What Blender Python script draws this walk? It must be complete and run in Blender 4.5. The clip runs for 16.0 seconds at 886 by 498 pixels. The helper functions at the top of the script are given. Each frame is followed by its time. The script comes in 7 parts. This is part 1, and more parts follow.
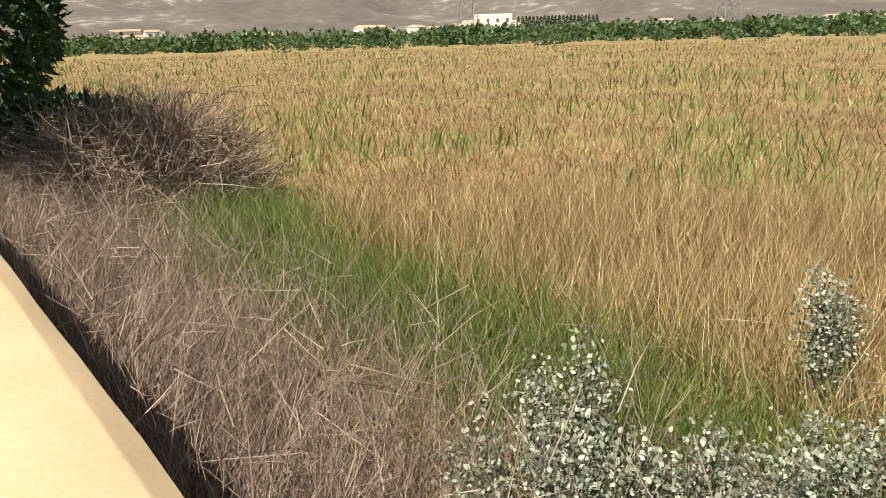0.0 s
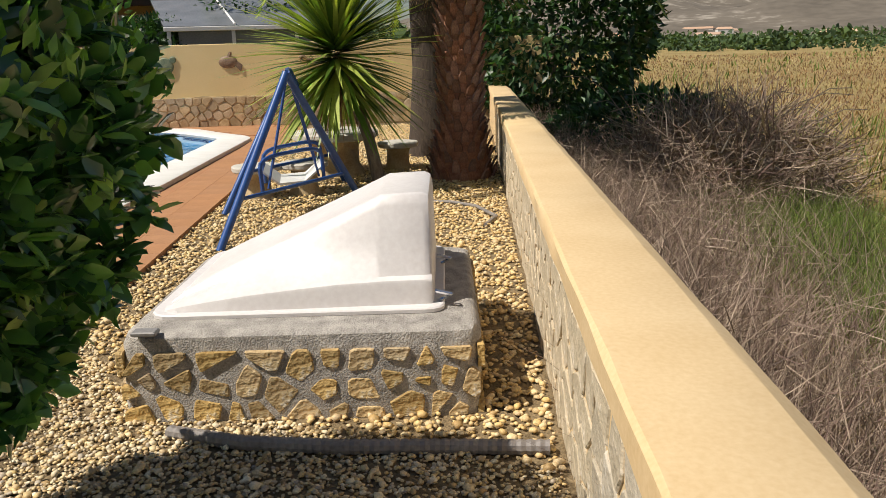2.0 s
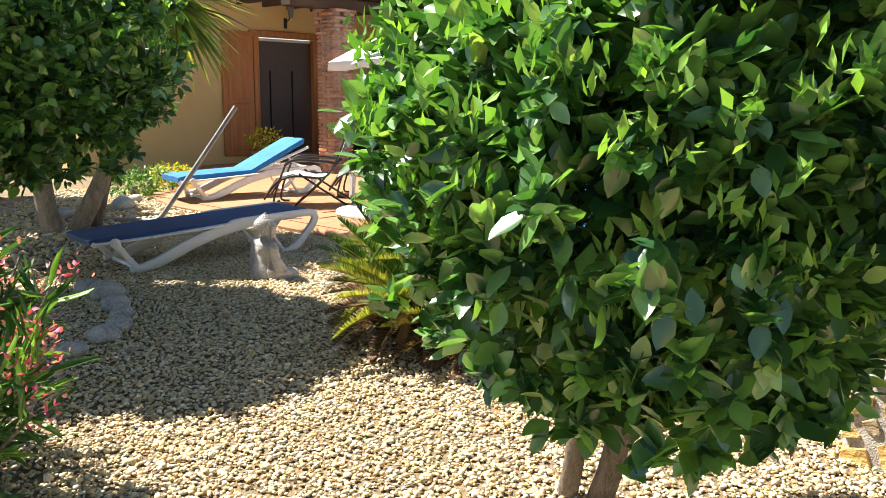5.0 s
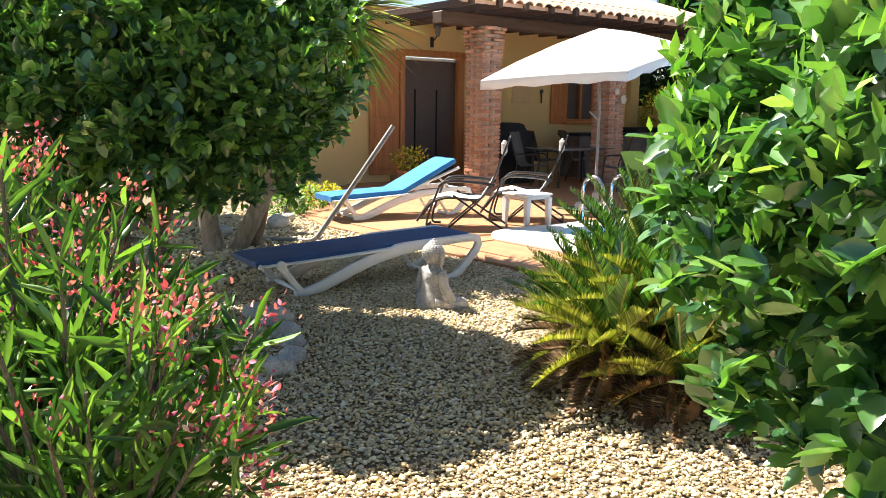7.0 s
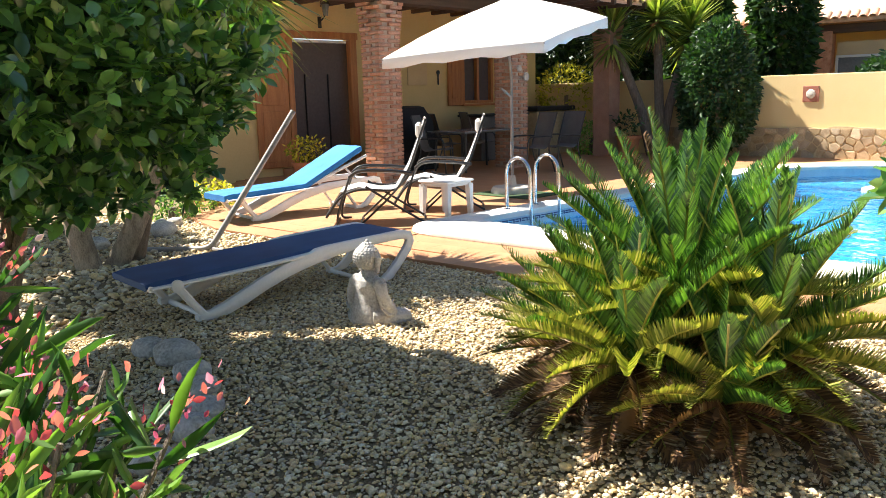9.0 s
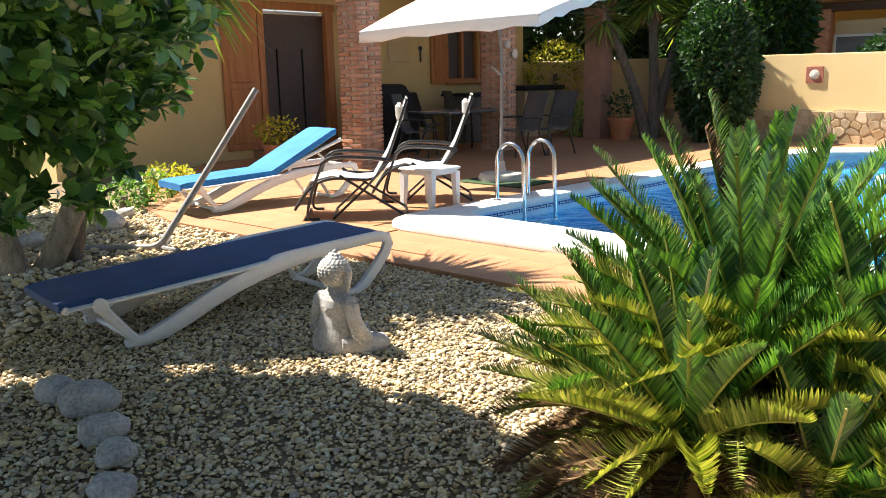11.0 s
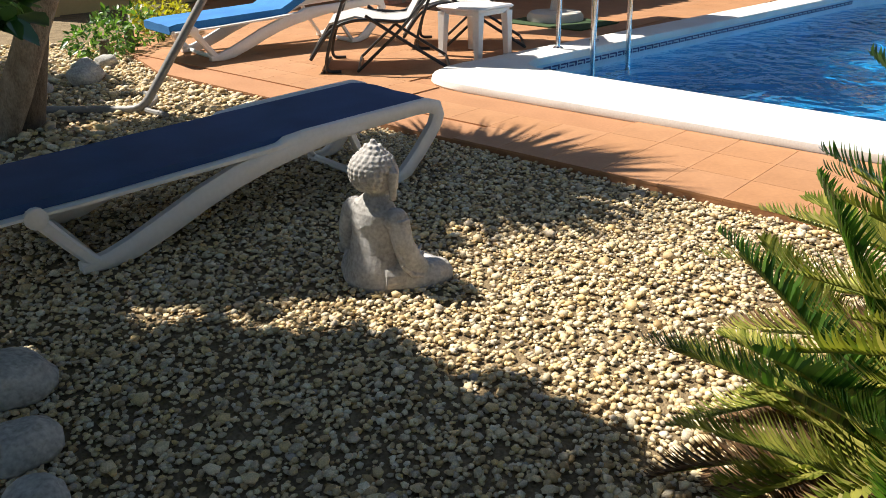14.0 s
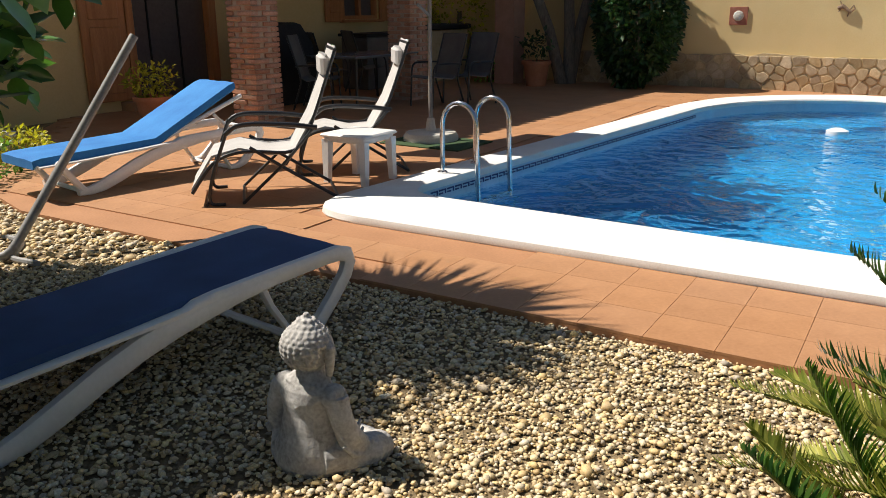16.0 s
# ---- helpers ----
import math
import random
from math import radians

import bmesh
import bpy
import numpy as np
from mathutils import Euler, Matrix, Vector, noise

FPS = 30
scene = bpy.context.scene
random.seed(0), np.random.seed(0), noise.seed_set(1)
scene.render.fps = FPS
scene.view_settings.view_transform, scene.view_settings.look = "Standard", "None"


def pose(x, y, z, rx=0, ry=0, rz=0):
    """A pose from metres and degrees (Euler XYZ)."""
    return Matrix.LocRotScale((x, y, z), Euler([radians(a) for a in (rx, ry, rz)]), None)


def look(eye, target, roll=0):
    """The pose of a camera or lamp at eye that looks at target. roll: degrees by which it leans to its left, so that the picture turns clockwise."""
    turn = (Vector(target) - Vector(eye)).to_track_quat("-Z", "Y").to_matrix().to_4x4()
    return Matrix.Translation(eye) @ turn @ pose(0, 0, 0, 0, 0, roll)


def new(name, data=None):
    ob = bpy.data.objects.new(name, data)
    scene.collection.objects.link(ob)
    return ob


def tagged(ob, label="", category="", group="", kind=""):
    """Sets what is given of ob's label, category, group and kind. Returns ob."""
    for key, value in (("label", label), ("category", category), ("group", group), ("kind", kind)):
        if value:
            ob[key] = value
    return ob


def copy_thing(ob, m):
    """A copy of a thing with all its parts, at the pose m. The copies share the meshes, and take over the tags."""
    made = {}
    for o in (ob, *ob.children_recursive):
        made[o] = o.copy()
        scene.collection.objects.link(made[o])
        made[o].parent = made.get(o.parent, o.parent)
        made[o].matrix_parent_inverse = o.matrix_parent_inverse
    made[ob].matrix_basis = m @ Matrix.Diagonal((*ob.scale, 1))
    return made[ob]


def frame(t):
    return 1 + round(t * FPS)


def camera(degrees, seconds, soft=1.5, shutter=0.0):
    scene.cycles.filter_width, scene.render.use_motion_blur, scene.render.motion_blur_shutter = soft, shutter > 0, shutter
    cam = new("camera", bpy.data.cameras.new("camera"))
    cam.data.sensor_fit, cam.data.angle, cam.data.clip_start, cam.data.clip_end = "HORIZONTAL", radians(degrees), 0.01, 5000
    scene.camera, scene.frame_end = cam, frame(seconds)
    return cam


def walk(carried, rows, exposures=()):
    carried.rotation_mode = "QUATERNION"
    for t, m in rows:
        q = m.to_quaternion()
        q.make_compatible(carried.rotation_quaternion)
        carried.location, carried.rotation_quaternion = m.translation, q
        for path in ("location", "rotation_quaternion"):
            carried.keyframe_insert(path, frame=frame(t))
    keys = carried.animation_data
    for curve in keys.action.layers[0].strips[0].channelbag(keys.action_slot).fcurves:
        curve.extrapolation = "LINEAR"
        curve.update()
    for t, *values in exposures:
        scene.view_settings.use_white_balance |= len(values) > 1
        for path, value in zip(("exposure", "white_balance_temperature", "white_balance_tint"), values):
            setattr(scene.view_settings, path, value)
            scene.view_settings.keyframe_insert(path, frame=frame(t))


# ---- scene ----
cam = camera(58.0, 16.0, soft=0.35)
PATH = [
    (0.0, (-0.686, 0.333, 1.437), (-0.914, 2.366, 0.884), -1.6),
    (0.5, (-0.822, 0.27, 1.441), (-1.538, 2.184, 0.878), -2.1),
    (1.0, (-0.879, 0.208, 1.447), (-1.949, 1.95, 0.884), -2.7),
    (1.5, (-0.905, 0.138, 1.459), (-2.193, 1.729, 0.907), -2.8),
    (2.0, (-0.918, 0.073, 1.466), (-2.357, 1.539, 0.944), -1.6),
    (2.5, (-0.935, -0.005, 1.48), (-2.58, 1.256, 1.034), -0.4),
    (3.0, (-0.958, -0.088, 1.485), (-2.784, 0.916, 1.091), 0.2),
    (3.5, (-0.969, -0.179, 1.47), (-2.938, 0.499, 1.081), 0.2),
    (4.0, (-0.939, -0.254, 1.468), (-2.972, 0.198, 1.075), 0.4),
    (4.5, (-0.952, -0.331, 1.459), (-3.018, -0.072, 1.058), 0.6),
    (5.0, (-0.933, -0.426, 1.468), (-3.013, -0.374, 1.06), 0.8),
    (5.2, (-0.932, -0.467, 1.467), (-3.014, -0.497, 1.067), 1.0),
    (7.3, (-1.517, -0.926, 1.463), (-3.588, -1.199, 1.103), 0.7),
    (7.5, (-1.613, -0.972, 1.449), (-3.687, -1.244, 1.096), 0.6),
    (8.0, (-1.851, -1.107, 1.412), (-3.929, -1.326, 1.06), 0.3),
    (8.5, (-2.068, -1.246, 1.42), (-4.156, -1.311, 1.061), -0.7),
    (9.0, (-2.345, -1.271, 1.365), (-4.428, -1.244, 0.97), -1.5),
    (11.5, (-3.496, -1.28, 1.362), (-5.559, -1.182, 0.882), -0.6),
    (12.0, (-3.747, -1.324, 1.315), (-5.781, -1.241, 0.724), -0.4),
    (12.5, (-3.988, -1.375, 1.291), (-5.977, -1.314, 0.562), -1.1),
    (13.0, (-4.238, -1.378, 1.264), (-6.208, -1.331, 0.483), -1.6),
    (13.5, (-4.462, -1.368, 1.255), (-6.409, -1.342, 0.417), -1.6),
    (14.0, (-4.579, -1.474, 1.255), (-6.521, -1.453, 0.403), -1.0),
    (14.5, (-4.701, -1.651, 1.264), (-6.636, -1.452, 0.421), -0.8),
    (15.0, (-4.747, -1.721, 1.275), (-6.672, -1.406, 0.444), -1.0),
    (15.5, (-4.785, -1.717, 1.346), (-6.734, -1.355, 0.599), -0.6),
    (16.0, (-4.804, -1.707, 1.434), (-6.794, -1.313, 0.819), -0.4),
]
EXPOSURES = [(0.0, 0.62), (0.5, 0.27), (1.5, 0.1), (3.0, 0.45), (4.0, 1.05), (5.0, 1.5), (7.5, 1.7), (9.0, 1.7), (11.5, 1.45), (12.5, 1.2), (14.5, 0.65), (16.0, 0.4)]
walk(cam, [(t, look(eye, target, roll)) for t, eye, target, roll in PATH], EXPOSURES)

# ---- light ----
SUN_AZ, SUN_EL = 208.0, 54.0      # compass-like: degrees clockwise from +y
world = bpy.data.worlds.new("world")
scene.world = world
world.use_nodes = True
wn = world.node_tree
sky = wn.nodes.new("ShaderNodeTexSky")
sky.sky_type, sky.sun_disc = "NISHITA", False
sky.sun_elevation, sky.sun_rotation = radians(SUN_EL), radians(SUN_AZ)
sky.air_density, sky.dust_density = 1.0, 0.6
bg = wn.nodes["Background"]
bg.inputs["Strength"].default_value = 0.052
wn.links.new(sky.outputs["Color"], bg.inputs["Color"])
sun_dir = Vector((math.sin(radians(SUN_AZ)) * math.cos(radians(SUN_EL)), math.cos(radians(SUN_AZ)) * math.cos(radians(SUN_EL)), math.sin(radians(SUN_EL))))
sun = new("sun", bpy.data.lights.new("sun", "SUN"))
sun.data.energy, sun.data.angle, sun.data.color = 5.0, radians(0.55), (1.0, 0.93, 0.82)
sun.matrix_world = look(sun_dir * 40, (0, 0, 0))


# ---- materials ----
def base_mat(name):
    m = bpy.data.materials.new(name)
    m.use_nodes = True
    return m, m.node_tree, m.node_tree.nodes["Principled BSDF"]


def mat(name, c1, c2, rough=0.7, scale=8.0, fine=60.0, bump=0.3, metal=0.0, island=0.0, rand=0.0, dist=0.01, spec=0.5, c3=None, stretch=None):
    """Two colours mixed by coarse and fine noise, with bump; island / rand: brightness varied piece by piece."""
    m, nt, p = base_mat(name)
    N, L = nt.nodes.new, nt.links.new
    tc = N("ShaderNodeTexCoord")
    src = tc.outputs["Object"]
    if stretch:
        mp = N("ShaderNodeMapping")
        mp.inputs["Scale"].default_value = stretch
        L(src, mp.inputs["Vector"])
        src = mp.outputs["Vector"]
    a, b = N("ShaderNodeTexNoise"), N("ShaderNodeTexNoise")
    a.inputs["Scale"].default_value, b.inputs["Scale"].default_value = scale, fine
    a.inputs["Detail"].default_value = b.inputs["Detail"].default_value = 4
    L(src, a.inputs["Vector"]), L(src, b.inputs["Vector"])
    mix = N("ShaderNodeMath")
    mix.operation = "MULTIPLY_ADD"
    L(b.outputs["Fac"], mix.inputs[0])
    mix.inputs[1].default_value = 0.5
    half = N("ShaderNodeMath")
    half.operation = "MULTIPLY"
    L(a.outputs["Fac"], half.inputs[0])
    half.inputs[1].default_value = 0.6
    L(half.outputs[0], mix.inputs[2])
    ramp = N("ShaderNodeValToRGB")
    ramp.color_ramp.elements[0].position, ramp.color_ramp.elements[1].position = 0.36, 0.72
    ramp.color_ramp.elements[0].color, ramp.color_ramp.elements[1].color = (*c1, 1), (*c2, 1)
    if c3:
        e = ramp.color_ramp.elements.new(0.62)
        e.color = (*c3, 1)
    L(mix.outputs[0], ramp.inputs["Fac"])
    col = ramp.outputs["Color"]
    if island or rand:
        if island:
            r = N("ShaderNodeNewGeometry").outputs["Random Per Island"]
        else:
            r = N("ShaderNodeObjectInfo").outputs["Random"]
        k = island or rand
        mr = N("ShaderNodeMapRange")
        mr.inputs["To Min"].default_value, mr.inputs["To Max"].default_value = 1 - k, 1 + k
        L(r, mr.inputs["Value"])
        hs = N("ShaderNodeHueSaturation")
        L(col, hs.inputs["Color"]), L(mr.outputs["Result"], hs.inputs["Value"])
        sat = N("ShaderNodeMapRange")
        sat.inputs["To Min"].default_value, sat.inputs["To Max"].default_value = 1 + k * 0.6, 1 - k * 0.6
        wr = N("ShaderNodeTexWhiteNoise")
        wr.noise_dimensions = "1D"
        L(r, wr.inputs["W"]), L(wr.outputs["Value"], sat.inputs["Value"]), L(sat.outputs["Result"], hs.inputs["Saturation"])
        col = hs.outputs["Color"]
    L(col, p.inputs["Base Color"])
    p.inputs["Roughness"].default_value, p.inputs["Metallic"].default_value = rough, metal
    p.inputs["Specular IOR Level"].default_value = spec
    if bump:
        bp = N("ShaderNodeBump")
        bp.inputs["Strength"].default_value, bp.inputs["Distance"].default_value = bump, dist
        L(mix.outputs[0], bp.inputs["Height"]), L(bp.outputs["Normal"], p.inputs["Normal"])
    return m


def leaf_mat(name, dark, light, rough=0.4, trans=0.3, tip=None, spec=0.5):
    """Leaf: colours by island, some light let through."""
    m, nt, p = base_mat(name)
    N, L = nt.nodes.new, nt.links.new
    r = N("ShaderNodeNewGeometry").outputs["Random Per Island"]
    ramp = N("ShaderNodeValToRGB")
    ramp.color_ramp.elements[0].color, ramp.color_ramp.elements[1].color = (*dark, 1), (*light, 1)
    ramp.color_ramp.elements[0].position, ramp.color_ramp.elements[1].position = 0.25, 0.95
    if tip:
        e = ramp.color_ramp.elements.new(0.985)
        e.color = (*tip, 1)
    L(r, ramp.inputs["Fac"])
    no = N("ShaderNodeTexNoise")
    no.inputs["Scale"].default_value = 30
    L(N("ShaderNodeTexCoord").outputs["Object"], no.inputs["Vector"])
    hs = N("ShaderNodeHueSaturation")
    mr = N("ShaderNodeMapRange")
    mr.inputs["To Min"].default_value, mr.inputs["To Max"].default_value = 0.7, 1.3
    L(no.outputs["Fac"], mr.inputs["Value"]), L(mr.outputs["Result"], hs.inputs["Value"]), L(ramp.outputs["Color"], hs.inputs["Color"])
    L(hs.outputs["Color"], p.inputs["Base Color"])
    p.inputs["Roughness"].default_value = rough
    p.inputs["Specular IOR Level"].default_value = spec
    if spec >= 1:
        p.inputs["Coat Weight"].default_value, p.inputs["Coat Roughness"].default_value = 0.6, 0.22
    tr = N("ShaderNodeBsdfTranslucent")
    mc = N("ShaderNodeMixRGB")
    mc.blend_type = "MULTIPLY"
    mc.inputs["Fac"].default_value = 1
    L(hs.outputs["Color"], mc.inputs[1])
    mc.inputs[2].default_value = (1.6, 1.8, 0.6, 1)
    L(mc.outputs["Color"], tr.inputs["Color"])
    ms = N("ShaderNodeMixShader")
    ms.inputs["Fac"].default_value = trans
    L(p.outputs["BSDF"], ms.inputs[1]), L(tr.outputs["BSDF"], ms.inputs[2])
    L(ms.outputs["Shader"], nt.nodes["Material Output"].inputs["Surface"])
    return m


# Bed under the pebbles: its dark colour paints the shade in their gaps.
M_gravel_gap_shade = mat("gravel bed darkened for gap shade", (0.11, 0.075, 0.035), (0.30, 0.22, 0.12), 0.9, 9, 70, 1.0, dist=0.03)


def pebble_mat(name, stops, rough=0.6):
    """Gravel: each stone takes one of several stone colours, with mottling and grain."""
    m, nt, p = base_mat(name)
    N, L = nt.nodes.new, nt.links.new
    r = N("ShaderNodeNewGeometry").outputs["Random Per Island"]
    ramp = N("ShaderNodeValToRGB")
    els = ramp.color_ramp.elements
    els[0].position, els[0].color = 0.0, (*stops[0], 1)
    els[1].position, els[1].color = 1.0, (*stops[-1], 1)
    for i, c in enumerate(stops[1:-1]):
        els.new((i + 1) / (len(stops) - 1)).color = (*c, 1)
    L(r, ramp.inputs["Fac"])
    tc = N("ShaderNodeTexCoord")
    a, b = N("ShaderNodeTexNoise"), N("ShaderNodeTexNoise")
    a.inputs["Scale"].default_value, b.inputs["Scale"].default_value = 45, 260
    L(tc.outputs["Object"], a.inputs["Vector"]), L(tc.outputs["Object"], b.inputs["Vector"])
    ad = N("ShaderNodeMath")
    L(a.outputs["Fac"], ad.inputs[0]), L(b.outputs["Fac"], ad.inputs[1])
    mr = N("ShaderNodeMapRange")
    mr.inputs["From Min"].default_value, mr.inputs["From Max"].default_value = 0.6, 1.4
    mr.inputs["To Min"].default_value, mr.inputs["To Max"].default_value = 0.66, 1.3
    L(ad.outputs[0], mr.inputs["Value"])
    hs = N("ShaderNodeHueSaturation")
    L(ramp.outputs["Color"], hs.inputs["Color"]), L(mr.outputs["Result"], hs.inputs["Value"])
    L(hs.outputs["Color"], p.inputs["Base Color"])
    p.inputs["Roughness"].default_value = rough
    return m


M_pebble = pebble_mat("pebble", [(0.40, 0.26, 0.11), (0.72, 0.53, 0.26), (0.80, 0.68, 0.45), (0.55, 0.45, 0.33), (0.74, 0.53, 0.22), (0.82, 0.74, 0.56), (0.68, 0.50, 0.26), (0.48, 0.34, 0.18), (0.78, 0.63, 0.37), (0.42, 0.36, 0.29), (0.78, 0.60, 0.31)])
M_pebble_ochre = pebble_mat("ochre pebble", [(0.42, 0.27, 0.11), (0.72, 0.50, 0.21), (0.78, 0.62, 0.35), (0.60, 0.44, 0.25), (0.74, 0.51, 0.19), (0.80, 0.66, 0.41), (0.53, 0.36, 0.16), (0.76, 0.57, 0.28)])
M_tile = mat("terracotta deck tile", (0.36, 0.175, 0.080), (0.46, 0.235, 0.112), 0.6, 3, 60, 0.15, rand=0.035, dist=0.003)
M_tile_stuff = mat("terracotta tile far", (0.36, 0.175, 0.080), (0.46, 0.235, 0.112), 0.6, 3, 60, 0.15, island=0.035, dist=0.003)
M_deck = mat("deck slab", (0.33, 0.155, 0.070), (0.43, 0.21, 0.10), 0.8, 3, 60, 0.3)
M_coping = mat("white pool coping", (0.66, 0.64, 0.60), (0.80, 0.79, 0.76), 0.7, 4, 90, 0.25, dist=0.004)
M_cap = mat("cream wall render", (0.62, 0.44, 0.23), (0.73, 0.55, 0.32), 0.85, 2.5, 60, 0.25, dist=0.004)
M_yellow = mat("yellow wall render", (0.66, 0.50, 0.24), (0.74, 0.57, 0.29), 0.85, 1.5, 50, 0.25, dist=0.004)
M_house = mat("house wall render", (0.66, 0.49, 0.22), (0.74, 0.56, 0.27), 0.85, 1.2, 50, 0.25, dist=0.004)
M_stone = mat("ochre rubble stone", (0.32, 0.20, 0.085), (0.72, 0.65, 0.52), 0.85, 6, 45, 1.0, rand=0.34, dist=0.03, c3=(0.56, 0.41, 0.20), stretch=(0.8, 1.25, 1.0))
M_stone_stuff = mat("rubble stone joined", (0.34, 0.24, 0.13), (0.56, 0.45, 0.29), 0.85, 9, 60, 0.8, island=0.25, dist=0.012)
M_stone_grey = mat("grey flagstone", (0.38, 0.32, 0.23), (0.70, 0.63, 0.53), 0.85, 7, 50, 1.0, island=0.3, dist=0.015, c3=(0.54, 0.46, 0.34))
M_mortar = mat("grey mortar", (0.22, 0.20, 0.18), (0.54, 0.50, 0.455), 0.95, 14, 130, 1.0, dist=0.018)
M_mortar_light = mat("sandy mortar", (0.42, 0.32, 0.18), (0.58, 0.46, 0.28), 0.95, 14, 110, 0.8, dist=0.01)
M_fibre = mat("white fibreglass", (0.64, 0.60, 0.59), (0.76, 0.73, 0.72), 0.42, 3, 40, 0.05, dist=0.003)
M_pipe = mat("grey pipe", (0.16, 0.14, 0.13), (0.30, 0.27, 0.25), 0.6, 6, 60, 0.2)
M_blue = mat("blue painted steel", (0.012, 0.05, 0.22), (0.03, 0.10, 0.33), 0.38, 6, 60, 0.1)
M_brick = mat("red brick", (0.34, 0.16, 0.10), (0.56, 0.33, 0.23), 0.85, 8, 70, 0.5, rand=0.22, dist=0.006)
M_brick_pillar = mat("brown pillar render", (0.30, 0.16, 0.11), (0.42, 0.24, 0.17), 0.85, 6, 60, 0.3)
M_joint = mat("brick mortar", (0.40, 0.30, 0.23), (0.52, 0.42, 0.33), 0.9, 10, 90, 0.4)
M_wood = mat("orange-brown door wood", (0.36, 0.13, 0.04), (0.54, 0.23, 0.08), 0.45, 3, 40, 0.15, stretch=(6, 6, 0.6))
M_beam = mat("dark porch beam", (0.045, 0.025, 0.016), (0.10, 0.055, 0.035), 0.6, 3, 40, 0.25, stretch=(0.6, 6, 6))
M_dark = mat("dark interior screen", (0.085, 0.065, 0.065), (0.12, 0.095, 0.092), 0.5, 20, 200, 0.05)
M_black = mat("black fabric", (0.008, 0.008, 0.009), (0.02, 0.02, 0.022), 0.75, 6, 80, 0.3)
M_black_metal = mat("black steel tube", (0.010, 0.010, 0.011), (0.03, 0.03, 0.032), 0.35, 6, 80, 0.05)
M_white_plastic = mat("white plastic", (0.72, 0.71, 0.69), (0.82, 0.81, 0.80), 0.38, 4, 60, 0.05)
M_navy = mat("navy blue sling fabric", (0.014, 0.045, 0.135), (0.032, 0.085, 0.22), 0.75, 4, 300, 0.35, dist=0.002)
M_azure = mat("bright blue cushion fabric", (0.015, 0.14, 0.42), (0.04, 0.24, 0.58), 0.85, 4, 200, 0.3, dist=0.003)
M_greyfab = mat("pale grey sling fabric", (0.42, 0.40, 0.38), (0.56, 0.54, 0.52), 0.85, 5, 220, 0.25, dist=0.002)
M_greyfab_dark = mat("dark grey sling fabric", (0.10, 0.095, 0.09), (0.16, 0.15, 0.14), 0.85, 5, 220, 0.25, dist=0.002)
M_canvas = mat("white parasol canvas", (0.74, 0.73, 0.71), (0.82, 0.81, 0.79), 0.9, 3, 200, 0.15)
M_steel = mat("polished steel", (0.55, 0.55, 0.56), (0.72, 0.72, 0.73), 0.16, 4, 80, 0.02, metal=1.0)
M_greypole = mat("grey painted pole", (0.18, 0.17, 0.165), (0.30, 0.29, 0.28), 0.5, 4, 60, 0.05)
M_statue = mat("grey weathered cast stone", (0.25, 0.235, 0.22), (0.60, 0.575, 0.55), 0.9, 9, 80, 0.6, dist=0.006)
M_boulder = mat("grey boulder", (0.24, 0.225, 0.21), (0.62, 0.60, 0.56), 0.85, 9, 70, 0.7, dist=0.01)
M_concrete = mat("pale concrete", (0.42, 0.39, 0.34), (0.60, 0.57, 0.51), 0.9, 5, 80, 0.5)
M_rooftile = mat("clay roof tile", (0.46, 0.28, 0.18), (0.66, 0.46, 0.33), 0.8, 6, 60, 0.4, rand=0.18, c3=(0.58, 0.38, 0.26))
M_pot = mat("terracotta pot", (0.36, 0.13, 0.06), (0.48, 0.20, 0.10), 0.75, 6, 60, 0.2)
M_bark = mat("citrus bark", (0.10, 0.08, 0.06), (0.26, 0.21, 0.16), 0.9, 12, 70, 1.0, dist=0.02, stretch=(3, 3, 0.8))
# Brown bark with the shade under the palms mixed into its colour.
M_bark_shaded = mat("palm bark darkened for shade", (0.035, 0.025, 0.018), (0.11, 0.08, 0.06), 0.95, 12, 70, 1.0, dist=0.02, stretch=(3, 3, 0.8))
M_bark_pale = mat("pale bark", (0.20, 0.155, 0.11), (0.46, 0.38, 0.29), 0.9, 10, 60, 1.0, dist=0.03, stretch=(2, 2, 0.8))
M_palmbase = mat("palm boot", (0.15, 0.072, 0.05), (0.42, 0.23, 0.16), 0.85, 10, 60, 0.7, rand=0.3, dist=0.01)
M_thatch = mat("dry palm skirt", (0.20, 0.11, 0.05), (0.46, 0.29, 0.15), 0.85, 10, 60, 0.5, island=0.35)
M_leaf = leaf_mat("citrus leaf", (0.032, 0.105, 0.034), (0.20, 0.40, 0.10), 0.30, 0.24, (0.38, 0.50, 0.16), 1.0)
M_leaf_new = leaf_mat("young citrus leaf", (0.10, 0.25, 0.04), (0.28, 0.47, 0.09), 0.35, 0.3)
M_leaf_dark = leaf_mat("hedge leaf", (0.014, 0.042, 0.012), (0.045, 0.11, 0.026), 0.45, 0.2)
M_cycas = leaf_mat("cycad leaflet", (0.028, 0.09, 0.022), (0.17, 0.32, 0.06), 0.28, 0.25, None, 0.9)
M_cycas_old = leaf_mat("old cycad leaflet", (0.16, 0.20, 0.03), (0.52, 0.48, 0.12), 0.45, 0.2, (0.62, 0.52, 0.28))
M_cycas_dead = leaf_mat("dead cycad frond", (0.09, 0.045, 0.02), (0.30, 0.17, 0.075), 0.8, 0.1, (0.55, 0.45, 0.3))
M_yucca = leaf_mat("yucca leaf", (0.09, 0.16, 0.025), (0.42, 0.48, 0.11), 0.4, 0.25)
M_oleander = leaf_mat("oleander leaf", (0.035, 0.10, 0.022), (0.19, 0.34, 0.075), 0.35, 0.28)
